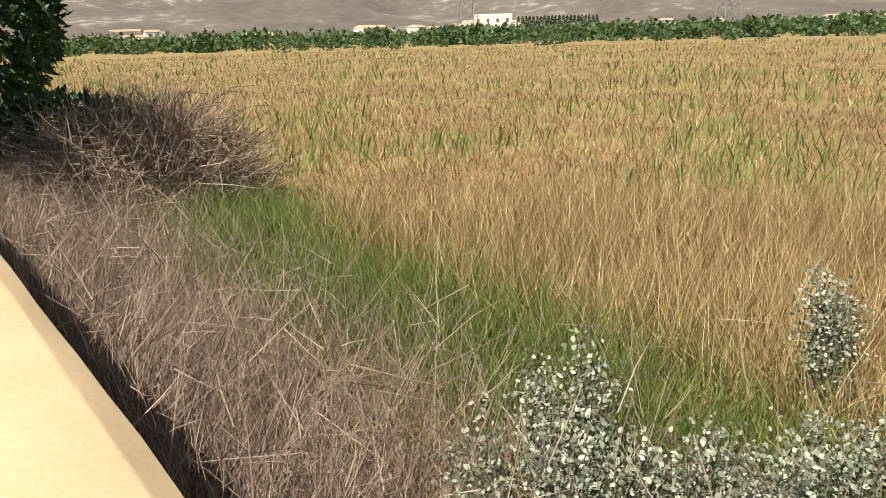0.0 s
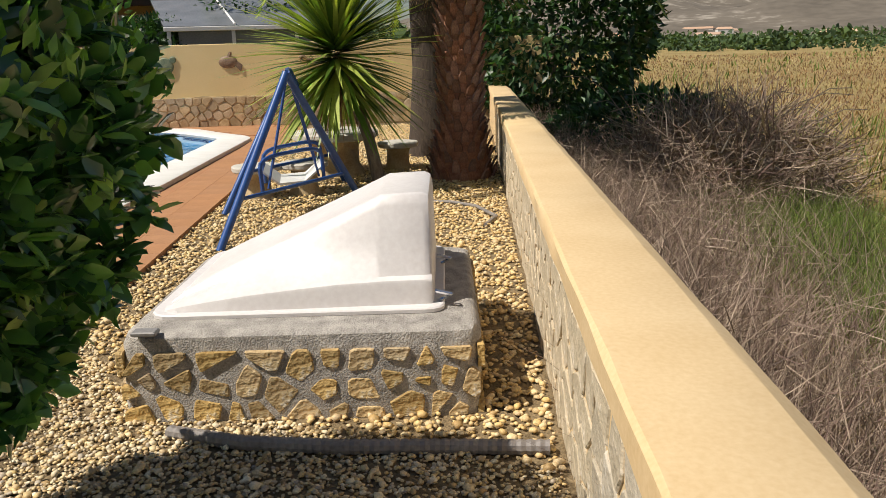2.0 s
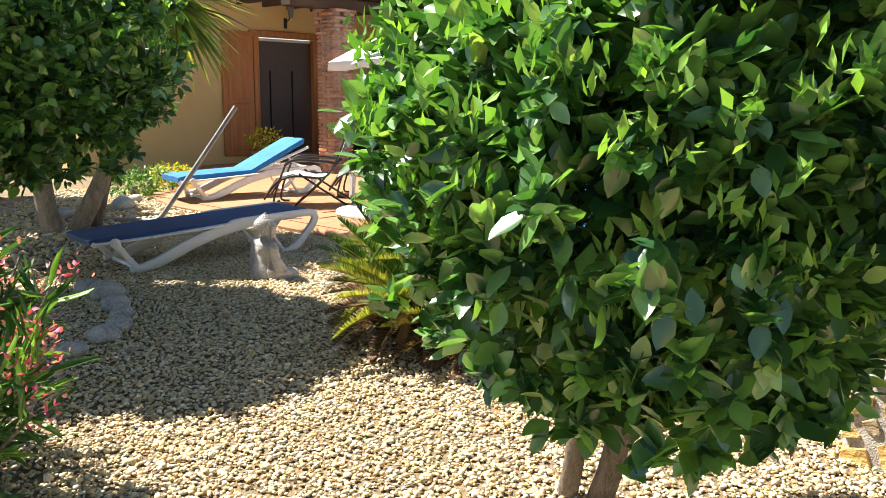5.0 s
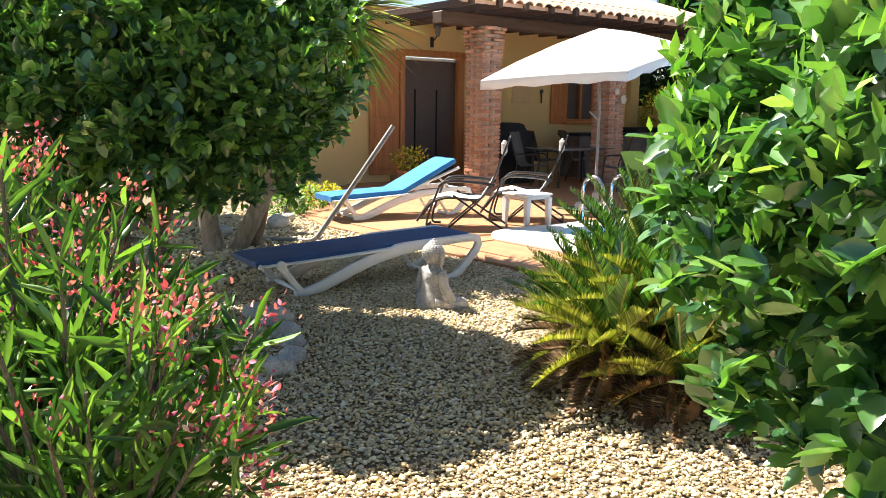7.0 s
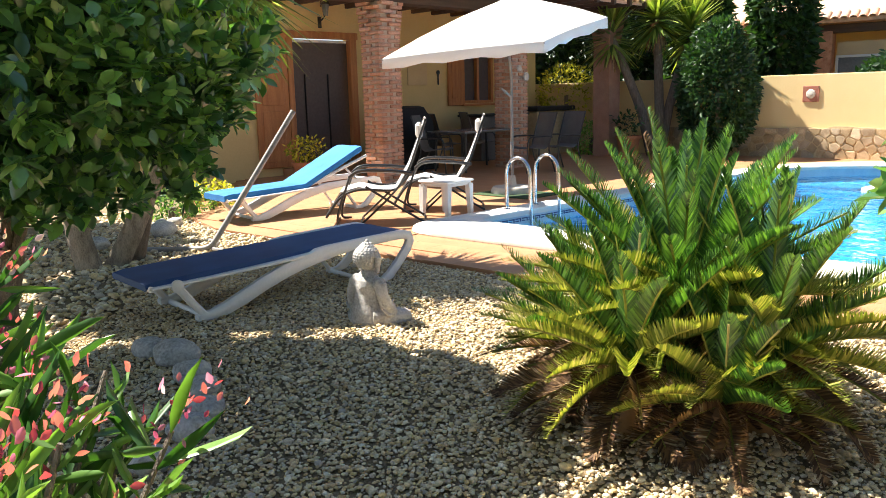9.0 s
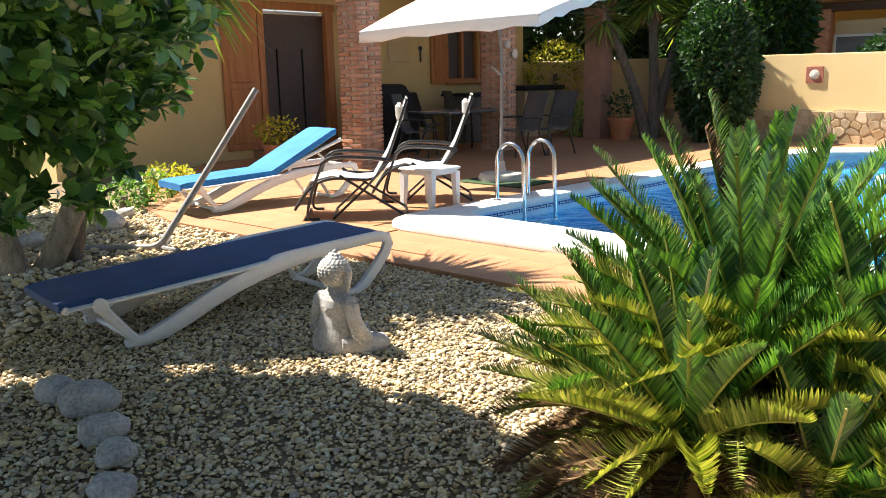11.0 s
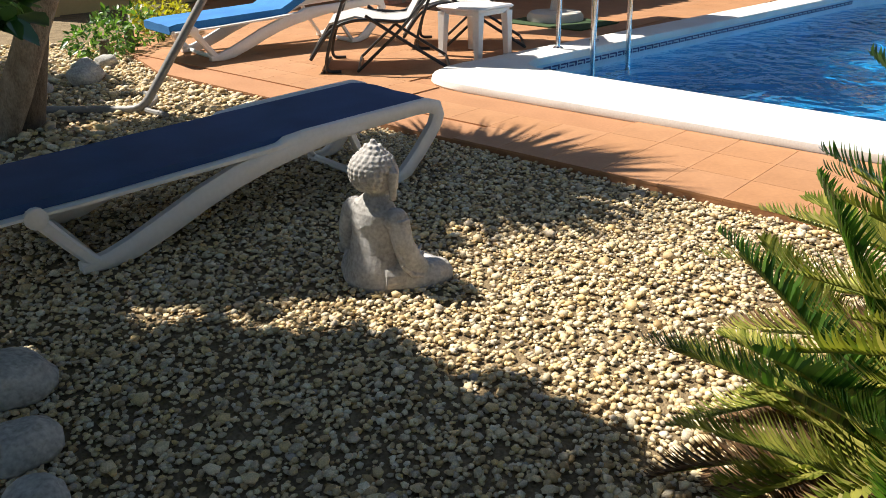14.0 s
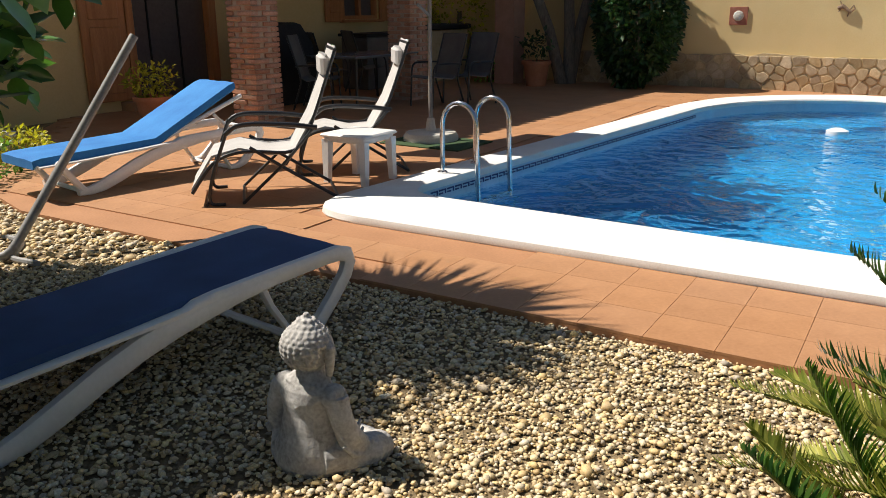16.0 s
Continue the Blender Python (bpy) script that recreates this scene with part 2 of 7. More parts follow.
M_flower = leaf_mat("oleander flower", (0.42, 0.05, 0.13), (0.75, 0.26, 0.38), 0.6, 0.3, (0.88, 0.65, 0.65))
M_saltbush = leaf_mat("grey saltbush leaf", (0.14, 0.16, 0.10), (0.52, 0.53, 0.42), 0.8, 0.12)
M_fieldtree = leaf_mat("far foliage", (0.03, 0.06, 0.02), (0.10, 0.16, 0.05), 0.7, 0.15)
M_straw = leaf_mat("dry straw", (0.22, 0.13, 0.055), (0.62, 0.48, 0.24), 0.8, 0.2, (0.74, 0.62, 0.38))
M_russet = leaf_mat("russet dry grass", (0.13, 0.055, 0.03), (0.44, 0.25, 0.12), 0.8, 0.2)
M_thornstraw = leaf_mat("grey-brown dead stem", (0.16, 0.10, 0.08), (0.48, 0.37, 0.28), 0.85, 0.1)
M_greengrass = leaf_mat("green grass", (0.08, 0.12, 0.02), (0.24, 0.29, 0.07), 0.7, 0.25)
M_cactusyellow = leaf_mat("yellow-green shrub", (0.20, 0.21, 0.02), (0.58, 0.52, 0.06), 0.6, 0.3)
M_flower_petal = mat("metal wall ornament", (0.10, 0.06, 0.04), (0.34, 0.22, 0.13), 0.6, 12, 60, 0.3)
M_ornament_green = mat("green ornament", (0.06, 0.11, 0.07), (0.25, 0.27, 0.16), 0.6, 12, 60, 0.3)
M_plaque = mat("terracotta plaque", (0.25, 0.08, 0.05), (0.40, 0.16, 0.10), 0.7, 10, 60, 0.3)
M_ring = mat("turquoise hose", (0.0, 0.22, 0.30), (0.02, 0.32, 0.40), 0.4, 6, 60, 0.05)
M_green_mat = mat("green mat", (0.02, 0.05, 0.015), (0.05, 0.09, 0.03), 0.9, 20, 200, 0.6)
M_yellow_plastic = mat("yellow plastic", (0.70, 0.50, 0.02), (0.8, 0.6, 0.05), 0.4, 6, 60, 0.02)
M_earth = mat("planting earth", (0.09, 0.065, 0.04), (0.20, 0.15, 0.10), 0.95, 6, 60, 1.0, dist=0.03)
M_grill = mat("grey glazing", (0.14, 0.15, 0.16), (0.22, 0.23, 0.25), 0.25, 2, 30, 0.02)
M_hill = mat("barren hill", (0.09, 0.075, 0.058), (0.34, 0.30, 0.25), 0.95, 0.012, 0.09, 0.0, c3=(0.16, 0.135, 0.105))
M_whitefar = mat("white far wall", (0.62, 0.60, 0.57), (0.72, 0.70, 0.67), 0.9, 0.3, 3, 0.0)


def field_mat():
    m, nt, p = base_mat("dry field")
    N, L = nt.nodes.new, nt.links.new
    tc = N("ShaderNodeTexCoord")
    a, b, c = (N("ShaderNodeTexNoise") for _ in range(3))
    a.inputs["Scale"].default_value, b.inputs["Scale"].default_value, c.inputs["Scale"].default_value = 0.12, 1.2, 14
    for n in (a, b, c):
        n.inputs["Detail"].default_value = 5
        L(tc.outputs["Object"], n.inputs["Vector"])
    r1, r2 = N("ShaderNodeValToRGB"), N("ShaderNodeValToRGB")
    r1.color_ramp.elements[0].position, r1.color_ramp.elements[1].position = 0.35, 0.65
    r1.color_ramp.elements[0].color, r1.color_ramp.elements[1].color = (0.34, 0.18, 0.07, 1), (0.52, 0.37, 0.15, 1)
    r2.color_ramp.elements[0].position, r2.color_ramp.elements[1].position = 0.4, 0.7
    r2.color_ramp.elements[0].color, r2.color_ramp.elements[1].color = (0.27, 0.26, 0.08, 1), (0.55, 0.41, 0.18, 1)
    L(a.outputs["Fac"], r1.inputs["Fac"]), L(b.outputs["Fac"], r2.inputs["Fac"])
    mx = N("ShaderNodeMixRGB")
    L(c.outputs["Fac"], mx.inputs["Fac"]), L(r1.outputs["Color"], mx.inputs[1]), L(r2.outputs["Color"], mx.inputs[2])
    L(mx.outputs["Color"], p.inputs["Base Color"])
    p.inputs["Roughness"].default_value = 0.95
    bp = N("ShaderNodeBump")
    bp.inputs["Strength"].default_value, bp.inputs["Distance"].default_value = 1.0, 0.2
    L(c.outputs["Fac"], bp.inputs["Height"]), L(bp.outputs["Normal"], p.inputs["Normal"])
    return m


M_field = field_mat()


def water_mat():
    m, nt, p = base_mat("pool water")
    N, L = nt.nodes.new, nt.links.new
    p.inputs["Base Color"].default_value = (0.5, 0.86, 1.0, 1)
    p.inputs["Roughness"].default_value, p.inputs["IOR"].default_value = 0.02, 1.33
    p.inputs["Transmission Weight"].default_value = 1.0
    tc = N("ShaderNodeTexCoord")
    a, b = N("ShaderNodeTexNoise"), N("ShaderNodeTexNoise")
    a.inputs["Scale"].default_value, b.inputs["Scale"].default_value = 2.2, 7.0
    a.inputs["Distortion"].default_value = 1.2
    L(tc.outputs["Object"], a.inputs["Vector"]), L(tc.outputs["Object"], b.inputs["Vector"])
    ad = N("ShaderNodeMath")
    ad.operation = "MULTIPLY_ADD"
    L(b.outputs["Fac"], ad.inputs[0])
    ad.inputs[1].default_value = 0.35
    L(a.outputs["Fac"], ad.inputs[2])
    bp = N("ShaderNodeBump")
    bp.inputs["Strength"].default_value, bp.inputs["Distance"].default_value = 1.0, 0.16
    L(ad.outputs[0], bp.inputs["Height"]), L(bp.outputs["Normal"], p.inputs["Normal"])
    return m


M_water = water_mat()
M_pool = mat("blue pool mosaic", (0.004, 0.13, 0.33), (0.02, 0.28, 0.50), 0.4, 1.5, 25, 0.1)
M_band = mat("pale blue band tile", (0.35, 0.50, 0.62), (0.48, 0.62, 0.72), 0.3, 5, 40, 0.05)
M_navytile = mat("navy band tile", (0.01, 0.03, 0.14), (0.02, 0.05, 0.20), 0.3, 5, 40, 0.05)


# ---- mesh helpers ----
class Geo:
    """Gathers vertices and faces of one mesh."""

    def __init__(self):
        self.v, self.f = [], []

    def add(self, vs, fs, m=None):
        k = len(self.v)
        self.v += [tuple(m @ Vector(p)) if m else tuple(p) for p in vs]
        self.f += [tuple(i + k for i in f) for f in fs]
        return self

    def box(self, c, s, m=None, bevel=0.0):
        x, y, z = (a / 2 for a in s)
        if not bevel:
            vs = [(c[0] + i * x, c[1] + j * y, c[2] + k * z) for k in (-1, 1) for j in (-1, 1) for i in (-1, 1)]
            return self.add(vs, [(0, 2, 3, 1), (4, 5, 7, 6), (0, 1, 5, 4), (2, 6, 7, 3), (0, 4, 6, 2), (1, 3, 7, 5)], m)
        b = min(bevel, x * 0.9, y * 0.9, z * 0.9)
        rings = []
        for kz, ins in ((-z, b), (-z + b, 0), (z - b, 0), (z, b)):
            pts = []
            for sx, sy in ((1, 1), (-1, 1), (-1, -1), (1, -1)):
                X, Y = x - ins, y - ins
                if sx * sy > 0:
                    pts += [(sx * X, sy * (Y - b * 0.7)), (sx * (X - b * 0.7), sy * Y)]
                else:
                    pts += [(sx * (X - b * 0.7), sy * Y), (sx * X, sy * (Y - b * 0.7))]
            rings.append([(c[0] + px, c[1] + py, c[2] + kz) for px, py in pts])
        return self.rings(rings, m, closed=True)

    def rings(self, rings, m=None, closed=True, caps=True):
        n = len(rings[0])
        vs = [p for r in rings for p in r]
        fs = []
        for i in range(len(rings) - 1):
            for j in range(n if closed else n - 1):
                a, b = i * n + j, i * n + (j + 1) % n
                fs.append((a, b, b + n, a + n))
        if caps:
            fs.append(tuple(reversed(range(n))))
            fs.append(tuple(range((len(rings) - 1) * n, len(rings) * n)))
        return self.add(vs, fs, m)

    def prism(self, poly, z0, z1, m=None, inset=0.0):
        if inset:
            cx, cy = sum(p[0] for p in poly) / len(poly), sum(p[1] for p in poly) / len(poly)
            top = []
            for x, y in poly:
                d = math.hypot(x - cx, y - cy) or 1
                k = max(0.2, 1 - inset / d)
                top.append((cx + (x - cx) * k, cy + (y - cy) * k))
            zm = z1 - inset * 0.7
            return self.rings([[(x, y, z0) for x, y in poly], [(x, y, zm) for x, y in poly], [(x, y, z1) for x, y in top]], m)
        return self.rings([[(x, y, z0) for x, y in poly], [(x, y, z1) for x, y in poly]], m)

    def tube(self, path, r, n=8, m=None, flat=1.0):
        path = [Vector(p) for p in path]
        rs = r if isinstance(r, (list, tuple)) else [r] * len(path)
        rings, up = [], None
        for i, p in enumerate(path):
            d = (path[min(i + 1, len(path) - 1)] - path[max(i - 1, 0)]).normalized()
            if up is None:
                up = Vector((0, 0, 1)) if abs(d.z) < 0.9 else Vector((1, 0, 0))
            a = d.cross(up).normalized()
            b = a.cross(d).normalized()
            up = b
            rings.append([tuple(p + (a * math.cos(2 * math.pi * k / n) + b * math.sin(2 * math.pi * k / n) * flat) * rs[i]) for k in range(n)])
        return self.rings(rings, m)

    def lathe(self, prof, n=16, m=None):
        return self.rings([[(r * math.cos(2 * math.pi * k / n), r * math.sin(2 * math.pi * k / n), z) for k in range(n)] for r, z in prof], m)

    def mesh(self, name, smooth=False):
        me = bpy.data.meshes.new(name)
        me.from_pydata(self.v, [], self.f)
        if smooth:
            me.polygons.foreach_set("use_smooth", [True] * len(me.polygons))
            me.set_sharp_from_angle(angle=radians(40))
        me.update()
        return me


def part(name, geo, material, parent=None, label="", smooth=False, m=None):
    """One mesh object, as a thing of its own or a part under parent."""
    me = geo.mesh(name, smooth) if isinstance(geo, Geo) else geo
    if material and not me.materials:
        me.materials.append(material)
    ob = new(name, me)
    if parent:
        ob.parent = parent
    if m is not None:
        ob.matrix_basis = m
    if label:
        ob["label"] = label
    return ob


def empty(name, m, label, category, group="", kind=""):
    e = new(name)
    e.matrix_basis = m
    e.empty_display_size = 0.1
    return tagged(e, label, category, group, kind)


def cloud(name, tv, tf, mats3, locs, smooth=False):
    """One mesh of many copies of a small template: tv (n,3), tf faces of one size; mats3 (k,3,3), locs (k,3)."""
    tv, tf = np.asarray(tv, float), np.asarray(tf, int)
    k, n, fs = len(locs), len(tv), tf.shape[1]
    co = np.einsum("kij,nj->kni", mats3, tv) + locs[:, None, :]
    faces = (tf[None] + (np.arange(k) * n)[:, None, None]).reshape(-1)
    me = bpy.data.meshes.new(name)
    me.vertices.add(k * n)
    me.vertices.foreach_set("co", co.reshape(-1).astype(np.float32))
    me.loops.add(len(faces))
    me.loops.foreach_set("vertex_index", faces.astype(np.int32))
    me.polygons.add(len(faces) // fs)
    me.polygons.foreach_set("loop_start", np.arange(0, len(faces), fs, dtype=np.int32))
    if smooth:
        me.polygons.foreach_set("use_smooth", np.ones(len(faces) // fs, bool))
    me.update(calc_edges=True)
    return me


def frames_from(dirs, rng, roll=None, up=None):
    """Rotation matrices whose y axis is dirs; z is turned towards up, or at random."""
    d = dirs / np.linalg.norm(dirs, axis=1, keepdims=True)
    ref = rng.normal(size=d.shape) if up is None else np.broadcast_to(up, d.shape) + rng.normal(size=d.shape) * (roll or 0.2)
    x = np.cross(d, ref)
    x /= np.linalg.norm(x, axis=1, keepdims=True) + 1e-9
    return np.stack([x, d, np.cross(x, d)], axis=2)


LEAF_V = [(0, 0, 0), (0.19, 0.25, 0.04), (0.24, 0.52, 0.05), (0.13, 0.82, 0.03), (0, 1, -0.05), (-0.13, 0.82, 0.03), (-0.24, 0.52, 0.05), (-0.19, 0.25, 0.04), (0, 0.35, -0.03), (0, 0.7, -0.03)]
LEAF_F = [(0, 1, 8), (0, 8, 7), (1, 2, 8), (8, 6, 7), (2, 9, 8), (8, 9, 6), (2, 3, 9), (9, 5, 6), (3, 4, 9), (9, 4, 5)]
LEAF_SV = [(0, 0, 0), (0.24, 0.45, 0.05), (0, 1, -0.04), (-0.24, 0.45, 0.05), (0, 0.5, -0.03)]
LEAF_SF = [(0, 1, 4), (1, 2, 4), (2, 3, 4), (3, 0, 4)]
BLADE_V = [(-0.5, 0, 0), (0.5, 0, 0), (-0.35, 0.55, 0.06), (0.35, 0.55, 0.06), (0, 1, 0.2)]
BLADE_F = [(0, 1, 3), (0, 3, 2), (2, 3, 4)]


def inside(poly, x, y):
    c = np.zeros(np.shape(x), bool)
    for (x1, y1), (x2, y2) in zip(poly, poly[1:] + poly[:1]):
        c ^= ((y1 > y) != (y2 > y)) & (x < (x2 - x1) * (y - y1) / ((y2 - y1) or 1e-9) + x1)
    return c


def rounded(poly, radii, n=6):
    """Rounds the corners of a polygon, each by its own radius."""
    out = []
    for i, p in enumerate(poly):
        r = radii[i] if i < len(radii) else 0
        a, b, c = Vector(poly[i - 1]), Vector(p), Vector(poly[(i + 1) % len(poly)])
        if not r:
            out.append(tuple(b))
            continue
        d1, d2 = (a - b).normalized(), (c - b).normalized()
        for k in range(n + 1):
            t = k / n
            q = b + d1 * r * (1 - t) ** 2 + d2 * r * t ** 2
            out.append((q.x, q.y))
    return out


def clip(poly, nx, ny, c):
    """The part of poly with nx*x + ny*y <= c."""
    out = []
    for p, q in zip(poly, poly[1:] + poly[:1]):
        a, b = nx * p[0] + ny * p[1] - c, nx * q[0] + ny * q[1] - c
        if a <= 0:
            out.append(p)
        if a * b < 0:
            t = a / (a - b)
            out.append((p[0] + (q[0] - p[0]) * t, p[1] + (q[1] - p[1]) * t))
    return out


def rubble(w, h, size, rng, gap=0.02, jitter=0.36):
    """Irregular stone outlines that fill a w by h face."""
    nx, ny = max(1, round(w / size)), max(1, round(h / (size * 0.8)))
    seeds = [((i + 0.5 + (0.5 if j % 2 else 0) + rng.uniform(-jitter, jitter)) * w / nx, (j + 0.5 + rng.uniform(-jitter, jitter)) * h / ny) for j in range(ny) for i in range(-1, nx + 1)]
    out = []
    for a in seeds:
        if not (0 < a[0] < w):
            continue
        cell = [(0, 0), (w, 0), (w, h), (0, h)]
        g = gap * rng.uniform(0.7, 1.5)
        for b in seeds:
            dx, dy = b[0] - a[0], b[1] - a[1]
            d = math.hypot(dx, dy)
            if b is a or d > size * 3.2 or d < 1e-6:
                continue
            cell = clip(cell, dx / d, dy / d, (dx * (a[0] + b[0]) / 2 + dy * (a[1] + b[1]) / 2) / d - g / 2)
            if len(cell) < 3:
                break
        if len(cell) >= 3:
            cx, cy = sum(p[0] for p in cell) / len(cell), sum(p[1] for p in cell) / len(cell)
            soft = []
            for p, q in zip(cell, cell[1:] + cell[:1]):
                k = rng.uniform(0.05, 0.2)
                soft += [(p[0] + (q[0] - p[0]) * k, p[1] + (q[1] - p[1]) * k), (p[0] + (q[0] - p[0]) * (1 - k), p[1] + (q[1] - p[1]) * (1 - k))]
            if abs(sum(p[0] * q[1] - q[0] * p[1] for p, q in zip(soft, soft[1:] + soft[:1]))) > size * size * 0.12:
                out.append((cx, cy, [(x - cx, y - cy) for x, y in soft]))
    return out


def lay_rubble(parent, w, h, size, m, material, rng, depth=0.03, gap=0.02, keep=None, stuff=None, jitter=0.36):
    """Stones on a face; m maps (along, up, out) to the parent. keep(x): which become pieces; the rest go joined into stuff."""
    for cx, cy, poly in rubble(w, h, size, rng, gap, jitter):
        d = depth * rng.uniform(0.6, 1.4)
        mm = m @ Matrix.Translation((cx, cy, 0)) @ pose(0, 0, 0, rng.uniform(-2.5, 2.5), rng.uniform(-2.5, 2.5), 0)
        if keep is None or keep(cx):
            g = Geo().prism(poly, -0.02, d, inset=min(0.005, size * 0.04))
            part("stone", g, material, parent, m=mm)
        else:
            stuff.prism(poly, -0.02, d, mm, inset=min(0.008, size * 0.06))


# ---- plan ----
BW = pose(-2.27, 2.06, 0, 0, 0, 132.1)       # boundary wall: x along it, y into the garden
HF = pose(-15.3, -2.0, 0, 0, 0, 134.0)       # porch column line: x along it, y towards the house
KF = pose(-17.8, 5.95, 0, 0, 0, 45.6)        # back wall: x along it, y behind it
POOL_OUT = rounded([(-10.4, -1.68), (-7.02, 2.05), (-12.5, 7.45), (-13.5, 7.5), (-14.7, 7.65), (-15.75, 7.1), (-16.1, 5.9), (-16.0, 4.8), (-15.42, 3.83)], [0.55, 0.12, 0.3, 0, 0.4, 0.5, 0.5, 0.4, 0.4])
POOL_IN = rounded([(-10.72, -0.85), (-7.78, 2.12), (-12.85, 7.02), (-13.6, 7.08), (-14.6, 7.1), (-15.2, 6.6), (-15.5, 5.7), (-15.4, 4.8), (-15.0, 4.0)], [0.35, 0.15, 0.2, 0, 0.3, 0.4, 0.4, 0.3, 0.3])
DECK = [(-10.95, -3.62), (-5.72, 2.06), (-13.75, 9.45), (-14.6, 9.2), (-23.0, 0.65), (-17.6, -5.6), (-16.2, -4.6), (-12.6, -4.6)]


def filled(name, outer, holes, z, sides=None):
    """A level sheet with holes; sides: depth of the outer edge."""
    bm = bmesh.new()
    edges = []
    for loop in [outer] + holes:
        vs = [bm.verts.new((x, y, z)) for x, y in loop]
        edges += [bm.edges.new((a, b)) for a, b in zip(vs, vs[1:] + vs[:1])]
    bmesh.ops.triangle_fill(bm, use_beauty=True, use_dissolve=False, edges=edges)
    for f in bm.faces:
        if f.normal.z < 0:
            f.normal_flip()
    if sides:
        lo = [bm.verts.new((x, y, z - sides)) for x, y in outer]
        bm.verts.ensure_lookup_table()
        n = len(outer)
        for i in range(n):
            bm.faces.new((bm.verts[i], lo[i], lo[(i + 1) % n], bm.verts[(i + 1) % n]))
        bmesh.ops.recalc_face_normals(bm, faces=bm.faces)
    me = bpy.data.meshes.new(name)
    bm.to_mesh(me)
    bm.free()
    return me


# ---- ground ----
g0 = [tuple((BW @ Vector((x, y, 0))).xy) for x, y in ((-14, -0.1), (13.9, -0.1), (13.9, 20), (-14, 20))]
ground = part("ground", filled("ground", [(-2500, -1500), (2500, -1500), (2500, 3000), (-2500, 3000)], [g0], -0.30), M_field)
tagged(ground, "dry grassy field stretching to the hills", "ground", kind="structure")
MID = [((a[0] + b[0]) / 2, (a[1] + b[1]) / 2) for a, b in zip(POOL_OUT, POOL_IN)]
gravel = part("gravel_ground", filled("gravel_ground", g0, [MID], 0.0), M_gravel_gap_shade)
tagged(gravel, "gravel garden ground, bed darkened for the shade between stones", "gravel", kind="structure")
deck = part("floor", filled("floor", DECK, [MID], 0.034, 0.05), M_deck)
tagged(deck, "terracotta tiled pool deck with sealed joints", "floor", kind="structure")

# pool
pool = empty("pool", pose(0, 0, 0), "swimming pool with white coping and blue mosaic", "pool", kind="structure")
gg = Geo()
n_ = len(POOL_OUT)
cop = []
for (xo, yo), (xi, yi) in zip(POOL_OUT, POOL_IN):
    dx, dy = xi - xo, yi - yo
    d = math.hypot(dx, dy)
    ux, uy = dx / d, dy / d
    cop.append([(xo + ux * a, yo + uy * a, z) for a, z in ((0.012, 0.02), (0, 0.045), (0.012, 0.085), (0.05, 0.098), (d - 0.05, 0.098), (d - 0.012, 0.09), (d, 0.07), (d - 0.012, 0.03), (d - 0.2, 0.02))])
cop.append(cop[0])
gg.rings(cop, caps=False)
part("coping", gg, M_coping, pool, "rounded white coping stones", smooth=True)
gg = Geo()
ring_a = [(x, y, 0.05) for x, y in POOL_IN]
cx_, cy_ = -11.6, 3.2
back = [(x + (x - cx_) * 0.006, y + (y - cy_) * 0.006) for x, y in POOL_IN]
gg.rings([[(x, y, z) for x, y in back] for z in (0.03, -0.16)], caps=False)
part("band", gg, M_band, pool, "pale blue tile band at the water line")
gg = Geo()
deep = [(x + (x - cx_) * 0.006, y + (y - cy_) * 0.006) for x, y in POOL_IN]
gg.rings([[(x, y, z) for x, y in deep] for z in (-0.161, -1.35)], caps=False)
k = len(gg.v)
gg.add([(x, y, -1.35) for x, y in deep], [tuple(range(len(deep)))])
for i, (dz, s) in enumerate(((-0.45, 1.0), (-0.75, 1.6), (-1.05, 2.2))):
    c = Vector((-15.3, 5.6))
    arc = [(c.x + 0.25 + s * math.cos(a), c.y + 1.45 * min(1, 0.6 + s * 0.2) * math.sin(a)) for a in [radians(-90 + 18 * q) for q in range(11)]]
    gg.prism(arc, -1.35, dz)
part("basin", gg, M_pool, pool)
gg = Geo()
for (x1, y1), (x2, y2) in zip(back, back[1:] + back[:1]):
    L_ = math.hypot(x2 - x1, y2 - y1)
    if L_ < 0.3:
        continue
    a_ = math.degrees(math.atan2(y2 - y1, x2 - x1))
    for q in range(int(L_ / 0.11)):
        mm = pose(x1, y1, 0, 0, 0, a_) @ Matrix.Translation((0.055 + q * 0.11, 0.004, -0.012))
        gg.box((0, 0, 0.014), (0.09, 0.006, 0.012), mm)
        gg.box((0.02, 0, -0.012), (0.05, 0.006, 0.012), mm)
        gg.box((-0.039, 0, 0), (0.012, 0.006, 0.04), mm)
part("band_pattern", gg, M_navytile, pool, "dark blue key pattern").data["n"] = 1
water = part("water", filled("water", POOL_IN, [], -0.075), M_water)
water.visible_shadow = False
tagged(water, "clear blue rippled pool water", "water", kind="structure")

# ---- boundary wall ----
H_ = 0.735
wall = empty("wall_field", BW, "low cream-capped garden wall with flagstone facing", "wall", kind="structure")
x0, x1 = -2.15, 13.6
prof = [(0.0, -0.4), (0.0, H_ - 0.11), (0.022, H_ - 0.10), (0.025, H_ - 0.015), (0.012, H_), (-0.285, H_), (-0.297, H_ - 0.006), (-0.355, H_ - 0.045), (-0.36, H_ - 0.1), (-0.34, H_ - 0.11), (-0.34, -0.4)]
gg = Geo()
rr = random.Random(3)
nseg = 60
gg.rings([[(x0 + (x1 - x0) * i / nseg, y + rr.uniform(-0.003, 0.003), z + (rr.uniform(-0.004, 0.004) if z > 0 else 0)) for y, z in prof] for i in range(nseg + 1)])
part("cap", gg, M_cap, wall, "sunlit cream rendered cap", smooth=True)
stuff = Geo()
